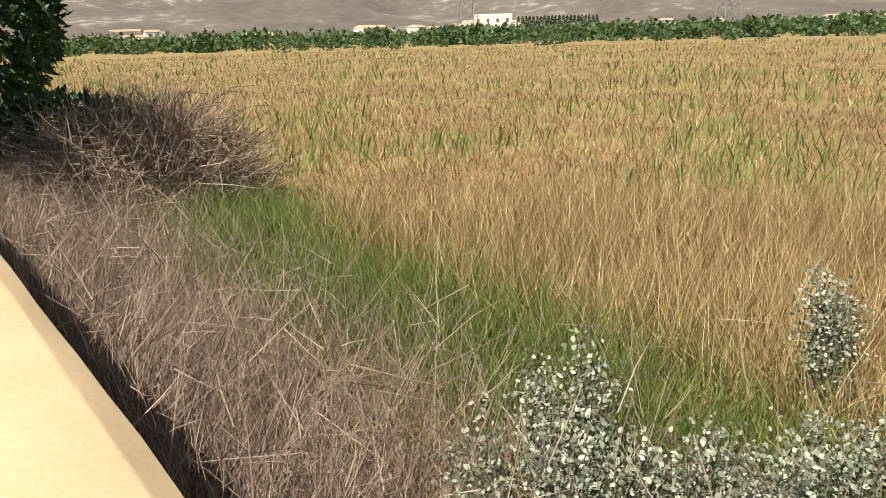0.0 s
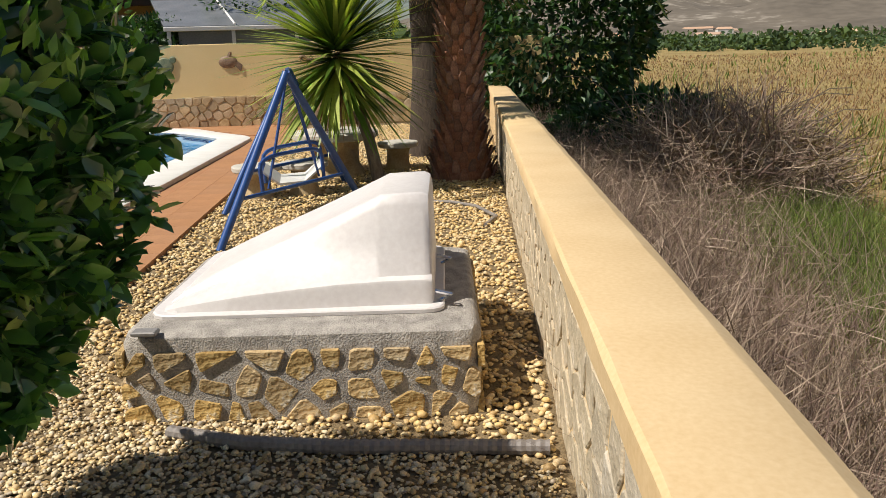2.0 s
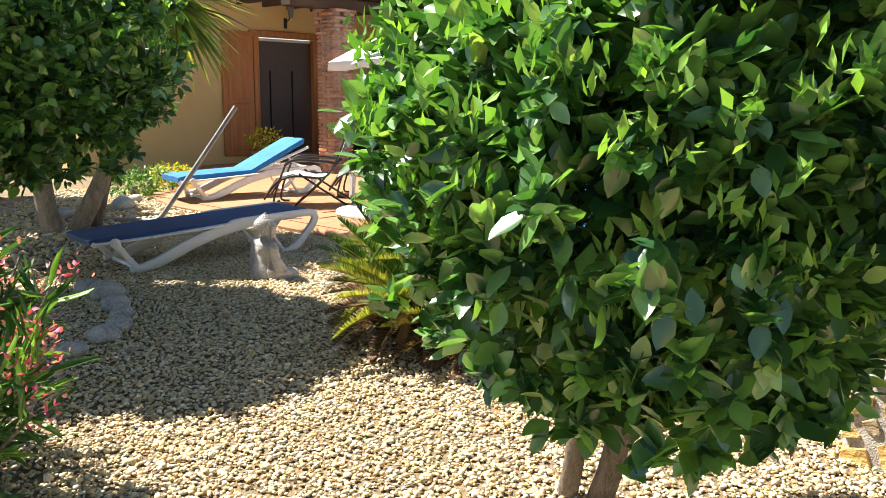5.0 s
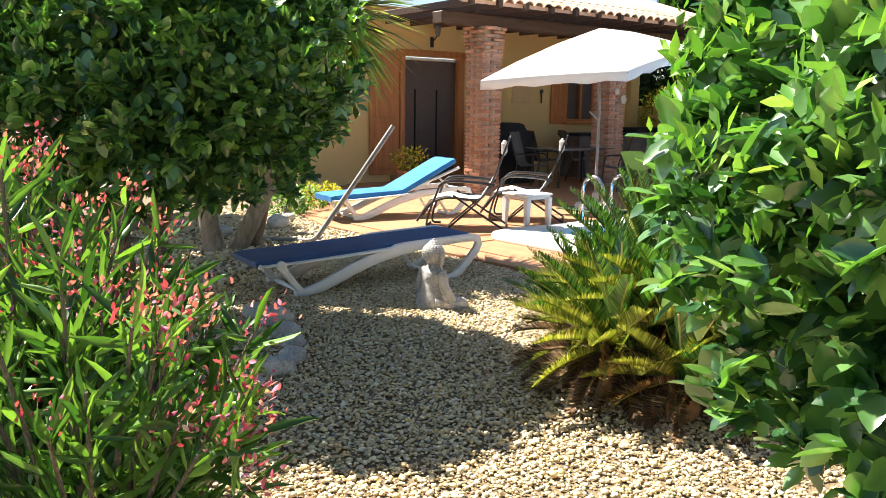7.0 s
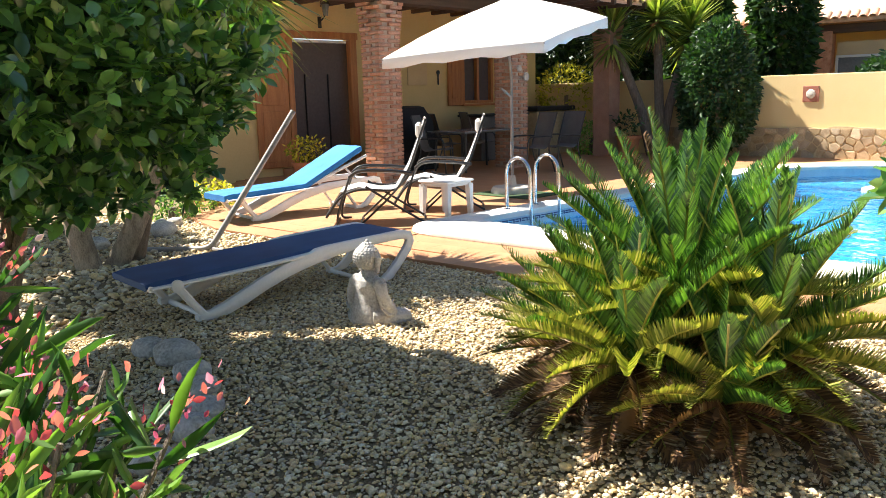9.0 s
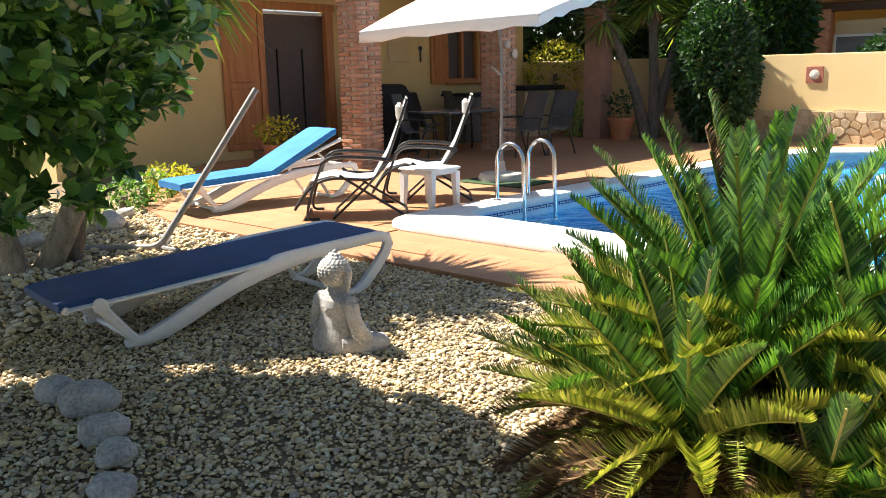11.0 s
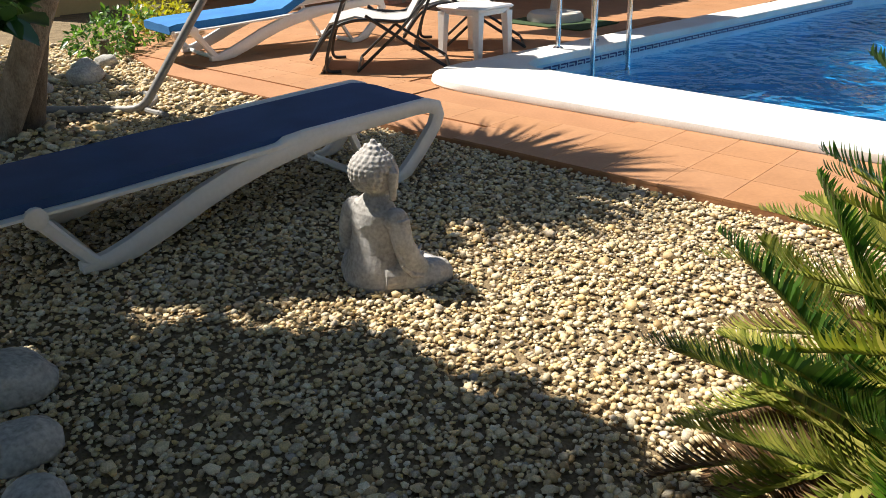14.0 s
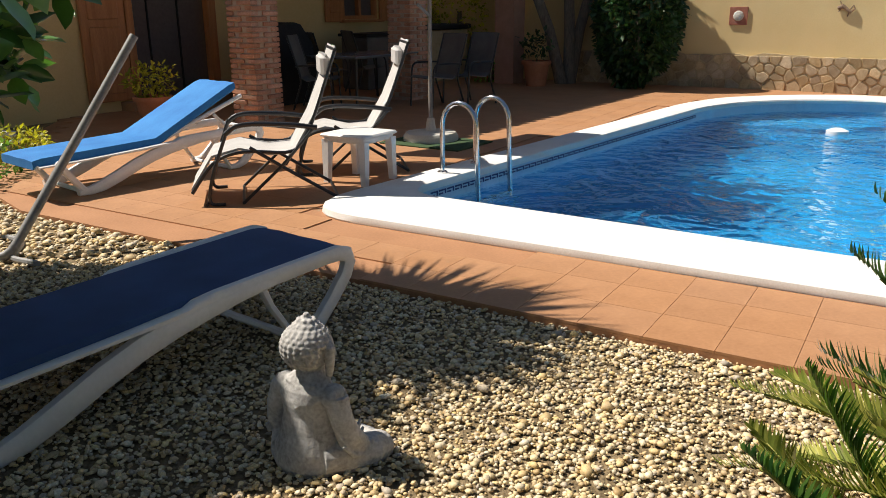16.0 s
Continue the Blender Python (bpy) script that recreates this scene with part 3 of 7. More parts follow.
face = Matrix(((1, 0, 0, 0), (0, 0, 1, 0.002), (0, 1, 0, 0), (0, 0, 0, 1)))
m_face = Matrix.Translation((-1.2, 0, 0.0)) @ face
lay_rubble(wall, 9.6, 0.60, 0.19, m_face, M_stone_grey, random.Random(5), 0.005, 0.009, lambda x: 0.9 < x < 6.4, stuff)
tagged(part("stone_far", stuff, M_stone_grey, wall), kind="stuff")

# ---- back wall with stone base ----
WH = 1.62
bwall = empty("wall_back", KF, "yellow rendered garden wall on a rubble stone base", "wall", kind="structure")
gg = Geo()
prof = [(0.0, 0.0), (0.0, WH - 0.01), (0.012, WH), (0.2, WH), (0.21, WH - 0.01), (0.21, -0.3), (0, -0.3)]
nseg = 24
gg.rings([[(-9 + 19.0 * i / nseg, y, z) for y, z in prof] for i in range(nseg + 1)])
part("render", gg, M_yellow, bwall)
gg = Geo()
rr = random.Random(11)
n_top = 60
tops = [0.60 + rr.uniform(-0.03, 0.03) for _ in range(n_top + 1)]
gg.rings([[(-2.8 + 12.6 * i / n_top, y, z if z < 0.5 else tops[i] + 0.015) for y, z in ((-0.045, -0.1), (-0.045, 0.6), (0.0, 0.62), (0.0, -0.1))] for i in range(n_top + 1)])
part("base", gg, M_mortar_light, bwall)
stuff = Geo()
m_back = Matrix(((1, 0, 0, -2.8), (0, 0, -1, -0.045), (0, 1, 0, 0.03), (0, 0, 0, 1)))
lay_rubble(bwall, 12.6, 0.57, 0.20, m_back, M_stone_stuff, random.Random(8), 0.02, 0.022, lambda x: False, stuff)
tagged(part("stone", stuff, M_stone_stuff, bwall), kind="stuff")


# ---- house ----
house = empty("house", HF, "yellow rendered house with tiled porch roof", "house")
WP = 2.55                                    # porch depth to the wall


def hwall(u0, u1, z0, z1):
    return Geo().box(((u0 + u1) / 2, WP + 0.15, (z0 + z1) / 2), (u1 - u0, 0.3, z1 - z0))


DU0, DU1, DZ0, DZ1 = -0.05, 1.5, 0.16, 2.55
WU0, WU1, WZ0, WZ1 = 4.55, 5.55, 1.22, 2.32
gg = Geo()
for u0, u1, z0, z1 in ((-3.25, DU0, -0.3, 3.4), (DU0, DU1, DZ1, 3.4), (DU0, DU1, -0.3, DZ0), (DU1, WU0, -0.3, 3.4), (WU0, WU1, -0.3, WZ0), (WU0, WU1, WZ1, 3.4), (WU1, 6.6, -0.3, 3.4)):
    part("wall", Geo().box(((u0 + u1) / 2, WP + 0.15, (z0 + z1) / 2), (u1 - u0, 0.3, z1 - z0)), M_house, house)
gg.box((6.75, WP + 3, 1.55), (0.3, 6.3, 3.7))
part("wall", gg, M_house, house)
part("wall", Geo().box((-3.4, WP + 3, 1.55), (0.3, 6.3, 3.7)), M_house, house)
# door
door = part("door", Geo().box((0.72, WP + 0.16, 1.3), (1.5, 0.05, 2.3)), M_dark, house, "dark mesh screen door")
gg = Geo()
gg.box((DU0 + 0.05, WP - 0.01, 1.35), (0.12, 0.12, 2.4), bevel=0.01).box((DU1 - 0.05, WP - 0.01, 1.35), (0.16, 0.12, 2.4), bevel=0.01).box((0.72, WP - 0.01, DZ1), (1.7, 0.12, 0.13), bevel=0.01)
part("frame", gg, M_wood, door, "orange-brown wooden frame")
part("screen_rail", Geo().box((0.68, WP + 0.02, 2.44), (1.3, 0.06, 0.05), bevel=0.008), M_white_plastic, door, "white roller screen rail")
gg = Geo().box((0.42, WP + 0.12, 1.0), (0.012, 0.04, 1.7)).box((0.95, WP + 0.12, 1.0), (0.012, 0.04, 1.7))
part("screen_seam", gg, M_black, door)
shut = part("shutter", Geo().box((-0.42, WP - 0.05, 1.38), (0.68, 0.05, 2.38), bevel=0.01), M_wood, house, "open wooden door shutter")
gg = Geo()
for zc, hh in ((0.75, 0.9), (1.85, 1.1)):
    gg.box((-0.42, WP - 0.08, zc), (0.46, 0.02, hh), bevel=0.012)
part("panel", gg, M_wood, shut)
part("step", Geo().box((0.7, WP - 0.14, 0.1), (1.9, 0.3, 0.14), bevel=0.012), M_tile, house, "brown tiled door step")
# window
win = part("window", Geo().box(((WU0 + WU1) / 2, WP + 0.12, (WZ0 + WZ1) / 2), (WU1 - WU0, 0.02, WZ1 - WZ0)), M_dark, house, "dark window")
gg = Geo()
for u in (WU0 + 0.03, WU1 - 0.03, (WU0 + WU1) / 2):
    gg.box((u, WP + 0.06, (WZ0 + WZ1) / 2), (0.07, 0.1, WZ1 - WZ0), bevel=0.008)
for z in (WZ0 + 0.03, WZ1 - 0.03):
    gg.box(((WU0 + WU1) / 2, WP + 0.06, z), (WU1 - WU0, 0.09, 0.07), bevel=0.008)
part("window_frame", gg, M_wood, win)
part("window_sill", Geo().box(((WU0 + WU1) / 2, WP - 0.04, WZ0 - 0.03), (1.2, 0.14, 0.05), bevel=0.01), M_wood, win)
for uc in (WU0 - 0.27, WU1 + 0.27):
    sh = part("shutter", Geo().box((uc, WP - 0.04, (WZ0 + WZ1) / 2), (0.5, 0.05, WZ1 - WZ0 + 0.08), bevel=0.01), M_wood, house, "open wooden window shutter")
    part("panel", Geo().box((uc, WP - 0.075, (WZ0 + WZ1) / 2), (0.32, 0.02, 0.86), bevel=0.012), M_wood, sh)
# porch beam, rafters, roof
part("beam", Geo().box((2.95, 0.0, 2.93), (7.9, 0.26, 0.2), bevel=0.015), M_beam, house, "dark wooden porch beam")
for i in range(15):
    part("rafter", Geo().box((-0.9 + i * 0.57, 0.9, 3.12), (0.08, 3.4, 0.12), bevel=0.008) if i == 0 else bpy.data.meshes["rafter"], M_beam, house, m=Matrix.Translation((i * 0.57, 0, 0)) if i else None)
gg = Geo()
gg.add([(-1.05, -0.72, 3.1), (7.15, -0.72, 3.1), (7.15, 3.3, 4.35), (-1.05, 3.3, 4.35), (-1.05, -0.72, 3.16), (7.15, -0.72, 3.16), (7.15, 3.3, 4.41), (-1.05, 3.3, 4.41)], [(3, 2, 1, 0), (4, 5, 6, 7), (0, 1, 5, 4), (1, 2, 6, 5), (2, 3, 7, 6), (3, 0, 4, 7)])
part("roof", gg, M_rooftile, house, "clay tiled porch roof")
tile_me = None
slope = math.atan2(1.25, 4.02)
for row in range(3):
    for i in range(38):
        if tile_me is None:
            tg = Geo()
            outer = [(0.095 * math.cos(a), 0, 0.075 * math.sin(a)) for a in [math.pi * q / 6 for q in range(7)]]
            inner_ = [(0.078 * math.cos(a), 0, 0.058 * math.sin(a)) for a in [math.pi * q / 6 for q in range(6, -1, -1)]]
            sec = outer + inner_
            tg.rings([[(x, -0.06, z) for x, y, z in sec], [(x * 0.85, 0.42, z * 0.85) for x, y, z in sec]])
            tile_me = tg.mesh("roof_tile", True)
        part("roof_tile", tile_me, M_rooftile, house, m=Matrix.Translation((-0.98 + i * 0.215, -0.70 + row * 0.36, 3.165 + row * 0.36 * 1.25 / 4.02)) @ pose(0, 0, 0, math.degrees(slope), 0, 0))
# wall lantern
lan = empty("wall_lantern", HF @ Matrix.Translation((0.72, WP - 0.02, 2.78)), "black iron wall lantern on the house wall", "lamp")
part("bracket", Geo().tube([(0, 0, 0), (0, -0.1, 0.05), (0, -0.2, 0.12), (0, -0.2, 0.3)], 0.012, 6).box((0, -0.005, 0), (0.07, 0.02, 0.2)), M_black_metal, lan)
part("glass", Geo().lathe([(0.045, 0.1), (0.075, 0.28), (0.075, 0.3)], 6, Matrix.Translation((0, -0.2, 0))), M_grill, lan)
part("cover", Geo().lathe([(0.1, 0.3), (0.06, 0.36), (0.02, 0.4), (0.008, 0.46)], 6, Matrix.Translation((0, -0.2, 0))), M_black_metal, lan)


# ---- brick columns ----
def brick_column(u, label):
    col = empty("brick_column", HF @ Matrix.Translation((u, 0, 0)), label, "column", "porch columns")
    part("core", Geo().box((0, 0, 1.42), (0.40, 0.40, 2.84)), M_joint, col)
    return col


COL_W = 0.43
brick_me = Geo().box((0, 0, 0), (0.245, 0.115, 0.05), bevel=0.006).mesh("brick")
rr = random.Random(4)
columns = [brick_column(0.0, "red brick porch column flared at the top"), brick_column(3.15, "red brick porch column hung with small ornaments")]
for col in columns:
    for c in range(45):
        z = 0.06 + c * 0.0625
        fl = max(0, (z - 2.3) * 0.17)
        for q in range(4):
            a = q * 90 + (0 if c % 2 else 0)
            s = 1 if c % 2 else -1
            mm = pose(0, 0, z, 0, 0, a) @ Matrix.Translation((s * 0.095 + rr.uniform(-0.004, 0.004), -(COL_W / 2 - 0.05 + fl) + rr.uniform(-0.006, 0.006), 0))
            part("brick", brick_me, M_brick, col, m=mm)
pil = empty("porch_pillar", HF @ Matrix.Translation((6.3, 0, 0)), "brown rendered porch pillar at the corner", "column", "porch columns")
part("shaft", Geo().rings([[(sx * w, sy * w, z) for sx, sy in ((-1, -1), (1, -1), (1, 1), (-1, 1))] for w, z in ((0.2, 0.0), (0.2, 2.4), (0.26, 2.84))]), M_brick_pillar, pil)

# ---- filter house block ----
BK = pose(-2.9, 2.32, 0, 0, 0, 134.0)        # front right corner; x to the back, y to the left
blk = empty("stone_plinth", BK, "rubble stone plinth with grey mortar top", "plinth")
BL, BWD, BH = 1.40, 1.50, 0.375
gg = Geo()
sec = []
nx = 10
rr = random.Random(9)
outline = rounded([(0.0, 0.0), (BL, 0.0), (BL, BWD), (0.0, BWD)], [0.1, 0.1, 0.1, 0.1], 4)
cx, cy = BL / 2, BWD / 2
gg.rings([[(cx + (x - cx) * s + (rr.uniform(-0.006, 0.006)), cy + (y - cy) * s + rr.uniform(-0.006, 0.006), z + rr.uniform(-0.004, 0.004)) for x, y in outline] for s, z in ((0.985, -0.1), (0.985, 0.1), (0.98, 0.24), (0.975, BH - 0.05), (0.96, BH - 0.015), (0.92, BH))])
part("core", gg, M_mortar, blk, "rough grey mortar", smooth=True)
m_front = Matrix(((0, 0, -1, 0.012), (-1, 0, 0, BWD - 0.02), (0, 1, 0, 0.0), (0, 0, 0, 1)))
lay_rubble(blk, BWD - 0.04, BH - 0.075, 0.135, m_front, M_stone, random.Random(21), 0.008, 0.036, jitter=0.46)
m_right = Matrix(((-1, 0, 0, BL - 0.02), (0, 0, -1, 0.012), (0, 1, 0, 0.0), (0, 0, 0, 1)))
lay_rubble(blk, BL - 0.04, BH - 0.075, 0.135, m_right, M_stone, random.Random(22), 0.008, 0.036, jitter=0.46)
m_left = Matrix(((1, 0, 0, 0.02), (0, 0, 1, BWD - 0.012), (0, 1, 0, 0.0), (0, 0, 0, 1)))
lay_rubble(blk, BL - 0.04, BH - 0.075, 0.135, m_left, M_stone, random.Random(23), 0.008, 0.036, jitter=0.46)


# ---- plants ----
def ball_dirs(n, rng):
    d = rng.normal(size=(n, 3))
    return d / np.linalg.norm(d, axis=1, keepdims=True)


def leafy(name, centre, radii, count, size, rng, lumps=26, shell=0.62, droop=0.25, low=None, wide=1.0, spread=0.8):
    """Leaves of a crown: lumps over an uneven ellipsoid, denser towards its skin. Young tips are returned apart."""
    c, r = np.array(centre), np.array(radii)
    d = ball_dirs(count, rng)
    ld = ball_dirs(lumps, rng)
    bump = 0.86 + 0.20 * np.max(np.clip((d @ ld.T - 0.80) / 0.2, 0, 1), axis=1)
    rad = bump * (shell + (1 - shell) * rng.random(count) ** 0.6)
    loc = c + d * r * rad[:, None]
    if low is not None:
        keep = loc[:, 2] > low + 0.12 * rng.random(count)
        loc, d = loc[keep], d[keep]
    n = len(loc)
    dirs = d * spread + rng.normal(size=(n, 3)) * 0.75 + np.array((0, 0, 0.15)) - np.array((0, 0, droop)) * rng.random((n, 1)) * 2
    R = frames_from(dirs, rng, 0.9, np.array((0, 0, 1.0)) + 0 * dirs[:1] * 0)
    s = size * rng.uniform(0.6, 1.25, n)
    return R * np.stack([s * wide, s, s], axis=1)[:, None, :], loc


def clumped(centre, radii, count, size, rng, low, per=20, shell=0.7, power=2.0):
    """Leaves in rosettes round many twig tips, with gaps between them."""
    c, r = np.array(centre), np.array(radii)
    m = count // per
    d = ball_dirs(m, rng)
    d = d / (np.abs(d) ** power).sum(axis=1, keepdims=True) ** (1 / power)
    ld = ball_dirs(34, rng)
    lump = 0.84 + 0.20 * np.max(np.clip((d @ ld.T - 0.82) / 0.18, 0, 1), axis=1)
    tip = c + d * r * (lump * (shell + (1.03 - shell) * rng.random(m) ** 0.5))[:, None]
    tip = tip[tip[:, 2] > low + 0.1 * rng.random(m)]
    d = (tip - c) / r
    d /= np.linalg.norm(d, axis=1, keepdims=True) + 1e-9
    ax = d * 0.8 + np.array((0, 0, 0.35)) + rng.normal(size=d.shape) * 0.45
    ax /= np.linalg.norm(ax, axis=1, keepdims=True)
    k = np.repeat(np.arange(len(tip)), per)
    back = rng.random(len(k)) * 0.11
    loc = tip[k] - ax[k] * back[:, None] + rng.normal(size=(len(k), 3)) * 0.012
    dirs = ax[k] * (0.35 + 0.5 * rng.random((len(k), 1))) + rng.normal(size=(len(k), 3)) * 0.55
    R = frames_from(dirs, rng, 0.4, np.array((0, 0, 1.0)))
    s = size * rng.uniform(0.55, 1.2, len(k))
    return R * np.stack([s * 1.2, s, s], axis=1)[:, None, :], loc


def citrus(name, base, stems, centre, radii, count, size, label, seed, low, bark, young=0.12, flare=1.6, power=2.0):
    rng = np.random.default_rng(seed)
    rr = random.Random(seed)
    t = empty(name, pose(*base), label, "tree")
    b = Vector(base)
    g = Geo()
    c = Vector(centre) - b
    for sx, sy, r0, *lean in stems:
        p0 = Vector((sx, sy, -0.02))
        top = Vector((c.x * 0.6 + sx * flare, c.y * 0.6 + sy * flare, c.z * 0.72))
        if lean:
            top = Vector((lean[0], lean[1], c.z * 0.72))
        path = [p0.lerp(top, k / 6) + Vector((rr.uniform(-0.02, 0.02), rr.uniform(-0.02, 0.02), 0)) for k in range(7)]
        g.tube(path, [r0 * (1.15 - 0.08 * k) for k in range(7)], 10)
        for q in range(7):
            a = rr.uniform(0, 6.28)
            s = path[3 + q % 4]
            e = c + Vector((math.cos(a) * radii[0] * 0.7, math.sin(a) * radii[1] * 0.7, rr.uniform(-0.35, 0.6) * radii[2]))
            g.tube([s, s.lerp(e, 0.5) + Vector((0, 0, rr.uniform(-0.05, 0.1))), e], [r0 * 0.5, r0 * 0.3, r0 * 0.1], 6)
    part("trunk", g, bark, t, smooth=True)
    R, loc = clumped(c, radii, count, size, rng, low, power=power)
    fine = count != 14000
    R2, loc2 = leafy(name, c, [q * 0.80 for q in radii], count // 2, size * 1.35, rng, 20, 0.55, low=low + 0.08)
    part("inner_leaves", cloud("inner_leaves", LEAF_SV, LEAF_SF, R2, loc2, True), M_leaf, t)
    part("crown", cloud("crown", LEAF_V if fine else LEAF_SV, LEAF_F if fine else LEAF_SF, R, loc, True), M_leaf, t, "dense glossy dark green leaves")
    # young shoots: small upright tufts on the skin
    n = int(count * young)
    d = ball_dirs(n // 7, rng)
    d[:, 2] = d[:, 2] * 0.8 + 0.15
    at = np.repeat(np.array(c) + d * np.array(radii) * rng.uniform(0.9, 1.06, (len(d), 1)), 7, axis=0)
    at = at + rng.normal(size=at.shape) * 0.02
    at = at[at[:, 2] > low]
    dirs = np.array((0, 0, 1.0)) + rng.normal(size=at.shape) * 0.55
    s = size * 0.62 * rng.uniform(0.6, 1.2, len(at))
    Ry = frames_from(dirs, rng) * np.stack([s * 0.8, s, s], axis=1)[:, None, :]
    part("young_leaves", cloud("young_leaves", LEAF_SV, LEAF_SF, Ry, at, True), M_leaf_new, t, "bright green young shoots")
    return t


citrus("orange_tree", (-3.66, 0.19, 0), [(-0.02, -0.085, 0.036), (0.01, 0.05, 0.044)], (-3.20, 0.24, 1.33), (0.83, 0.84, 0.84), 17000, 0.084, "small dense orange tree with twin trunks in gravel", 5, 0.50, M_bark, 0.2, 1.1)
citrus("citrus_tree", (-6.2, -3.55, 0), [(0.0, -0.06, 0.07), (-0.05, 0.1, 0.06)], (-6.16, -3.37, 1.72), (1.20, 1.30, 0.96), 26000, 0.092, "large round citrus tree that shades the gravel", 9, 0.84, M_bark, 0.2, 1.6, 2.2)
citrus("citrus_tree", (-9.1, -4.15, 0), [(0.04, -0.05, 0.095, 0.0, -0.36), (-0.1, 0.12, 0.085, -0.25, 0.95)], (-8.95, -4.3, 2.35), (1.25, 1.3, 1.2), 14000, 0.115, "citrus tree with pale leaning trunks by the hammock stand", 6, 1.2, M_bark_pale, 0.14, 1.0)
citrus("citrus_tree", (-10.6, -6.9, 0), [(0.02, -0.09, 0.09), (-0.02, 0.11, 0.08)], (-10.6, -6.9, 2.1), (1.8, 1.7, 1.7), 14000, 0.15, "citrus tree at the back of the garden", 7, 0.4, M_bark_pale, 0.06, 5.0)



def frond_parts(length, n, width, leaf_len, rng, arch, angle=55, flat=0.35, thin=0.1):
    """Leaflets of one feather frond along +y: rotation matrices and places, and the rib's path."""
    t = np.linspace(0.06, 1, n)
    y = length * (t - arch * 0.18 * t ** 2)
    z = length * (0.30 * t * arch - 0.62 * arch * t ** 2.2)
    pts = np.stack([np.zeros(n), y, z], 1)
    tang = np.gradient(pts, axis=0)
    tang /= np.linalg.norm(tang, axis=1, keepdims=True)
    mats, locs = [], []
    up = np.cross(np.array((1.0, 0, 0)), tang)
    for side in (-1, 1):
        a = np.radians(angle - 22 * t)
        d = np.cos(a)[:, None] * tang + np.sin(a)[:, None] * (np.array((side, 0, 0.0)) + up * flat)
        d += rng.normal(size=d.shape) * 0.05
        L = leaf_len * np.clip(np.sin(np.pi * np.clip(t * 0.86 + 0.12, 0, 1)) ** 0.55, 0.25, 1)
        R = frames_from(d, rng, 0.12, np.array((0, 0, 1.0)))
        mats.append(R * np.stack([np.full(n, width), L, L], 1)[:, None, :])
        locs.append(pts)
    return np.concatenate(mats), np.concatenate(locs), pts


def cycad(name, base, radius, label, seed, heads):
    """Heads of stiff feather fronds: green above, yellowing below, dry ones hanging to the ground."""
    rng = np.random.default_rng(seed)
    t = empty(name, pose(*base), label, "cycad")
    groups = {"frond": ([], []), "old_frond": ([], []), "dead_frond": ([], [])}
    ribs = Geo()
    for hx, hy, hz, k, size, low in heads:
        part("trunk", Geo().lathe([(0.09, -0.03), (0.10, 0.06), (0.08, hz), (0.02, hz + 0.04)], 10, Matrix.Translation((hx, hy, 0))), M_cycas_dead, t, smooth=True)
        nf = int(110 * k)
        for i in range(nf):
            f = i / nf
            yaw = i * 2.39996 + rng.uniform(-0.25, 0.25)
            elev = 84 - (84 - low) * f ** 0.85 + rng.uniform(-7, 7)
            green = elev > 38 + rng.uniform(-16, 10) or (elev > 0 and rng.random() < 0.08)
            sort = "frond" if green else ("old_frond" if elev > rng.uniform(-14, 12) else "dead_frond")
            if hx == 0 and i in (4, 9):
                sort = "dead_frond"
            L = radius * size * rng.uniform(0.84, 1.06) * (1.0 if green else 0.96 if sort == "old_frond" else 0.84)
            R, P, pts = frond_parts(L, 78, 0.0115, 0.105 * (0.6 + 0.4 * size), rng, 0.12 + 0.34 * f, 54, 0.75)
            M = np.array((Matrix.Rotation(yaw, 3, "Z") @ Matrix.Rotation(radians(elev), 3, "X") @ Matrix.Rotation(rng.uniform(-0.3, 0.3), 3, "Y")))
            o = np.array((hx, hy, hz + 0.02))
            W = P @ M.T + o
            groups[sort][0].append(np.einsum("ij,kjl->kil", M, R))
            W[:, 2] = np.maximum(W[:, 2], 0.03 + 0.02 * rng.random(len(W)))
            groups[sort][1].append(W)
            ribs.tube([(q[0], q[1], max(0.03, q[2])) for q in (M @ p + o for p in pts[::10])], 0.005, 4)
    tagged(part("rib", ribs, M_cycas_old, t), kind="stuff")
    for key, mt, lb in (("frond", M_cycas, "stiff dark green fronds"), ("old_frond", M_cycas_old, "yellowing older fronds"), ("dead_frond", M_cycas_dead, "dry brown fronds")):
        tagged(part(key, cloud(key, BLADE_V, BLADE_F, np.concatenate(groups[key][0]), np.concatenate(groups[key][1])), mt, t, lb), kind="stuff")
    return t


cycad("cycad", (-5.70, -0.20, 0), 0.90, "bushy sago cycad with yellowing lower fronds on gravel", 3, [(0, 0, 0.36, 1.15, 1.0, -22), (0.3, 0.26, 0.30, 0.5, 0.85, -30), (0.26, -0.28, 0.24, 0.55, 0.8, -34), (-0.1, -0.36, 0.2, 0.4, 0.7, -30), (0.48, 0.02, 0.16, 0.4, 0.62, -30)])


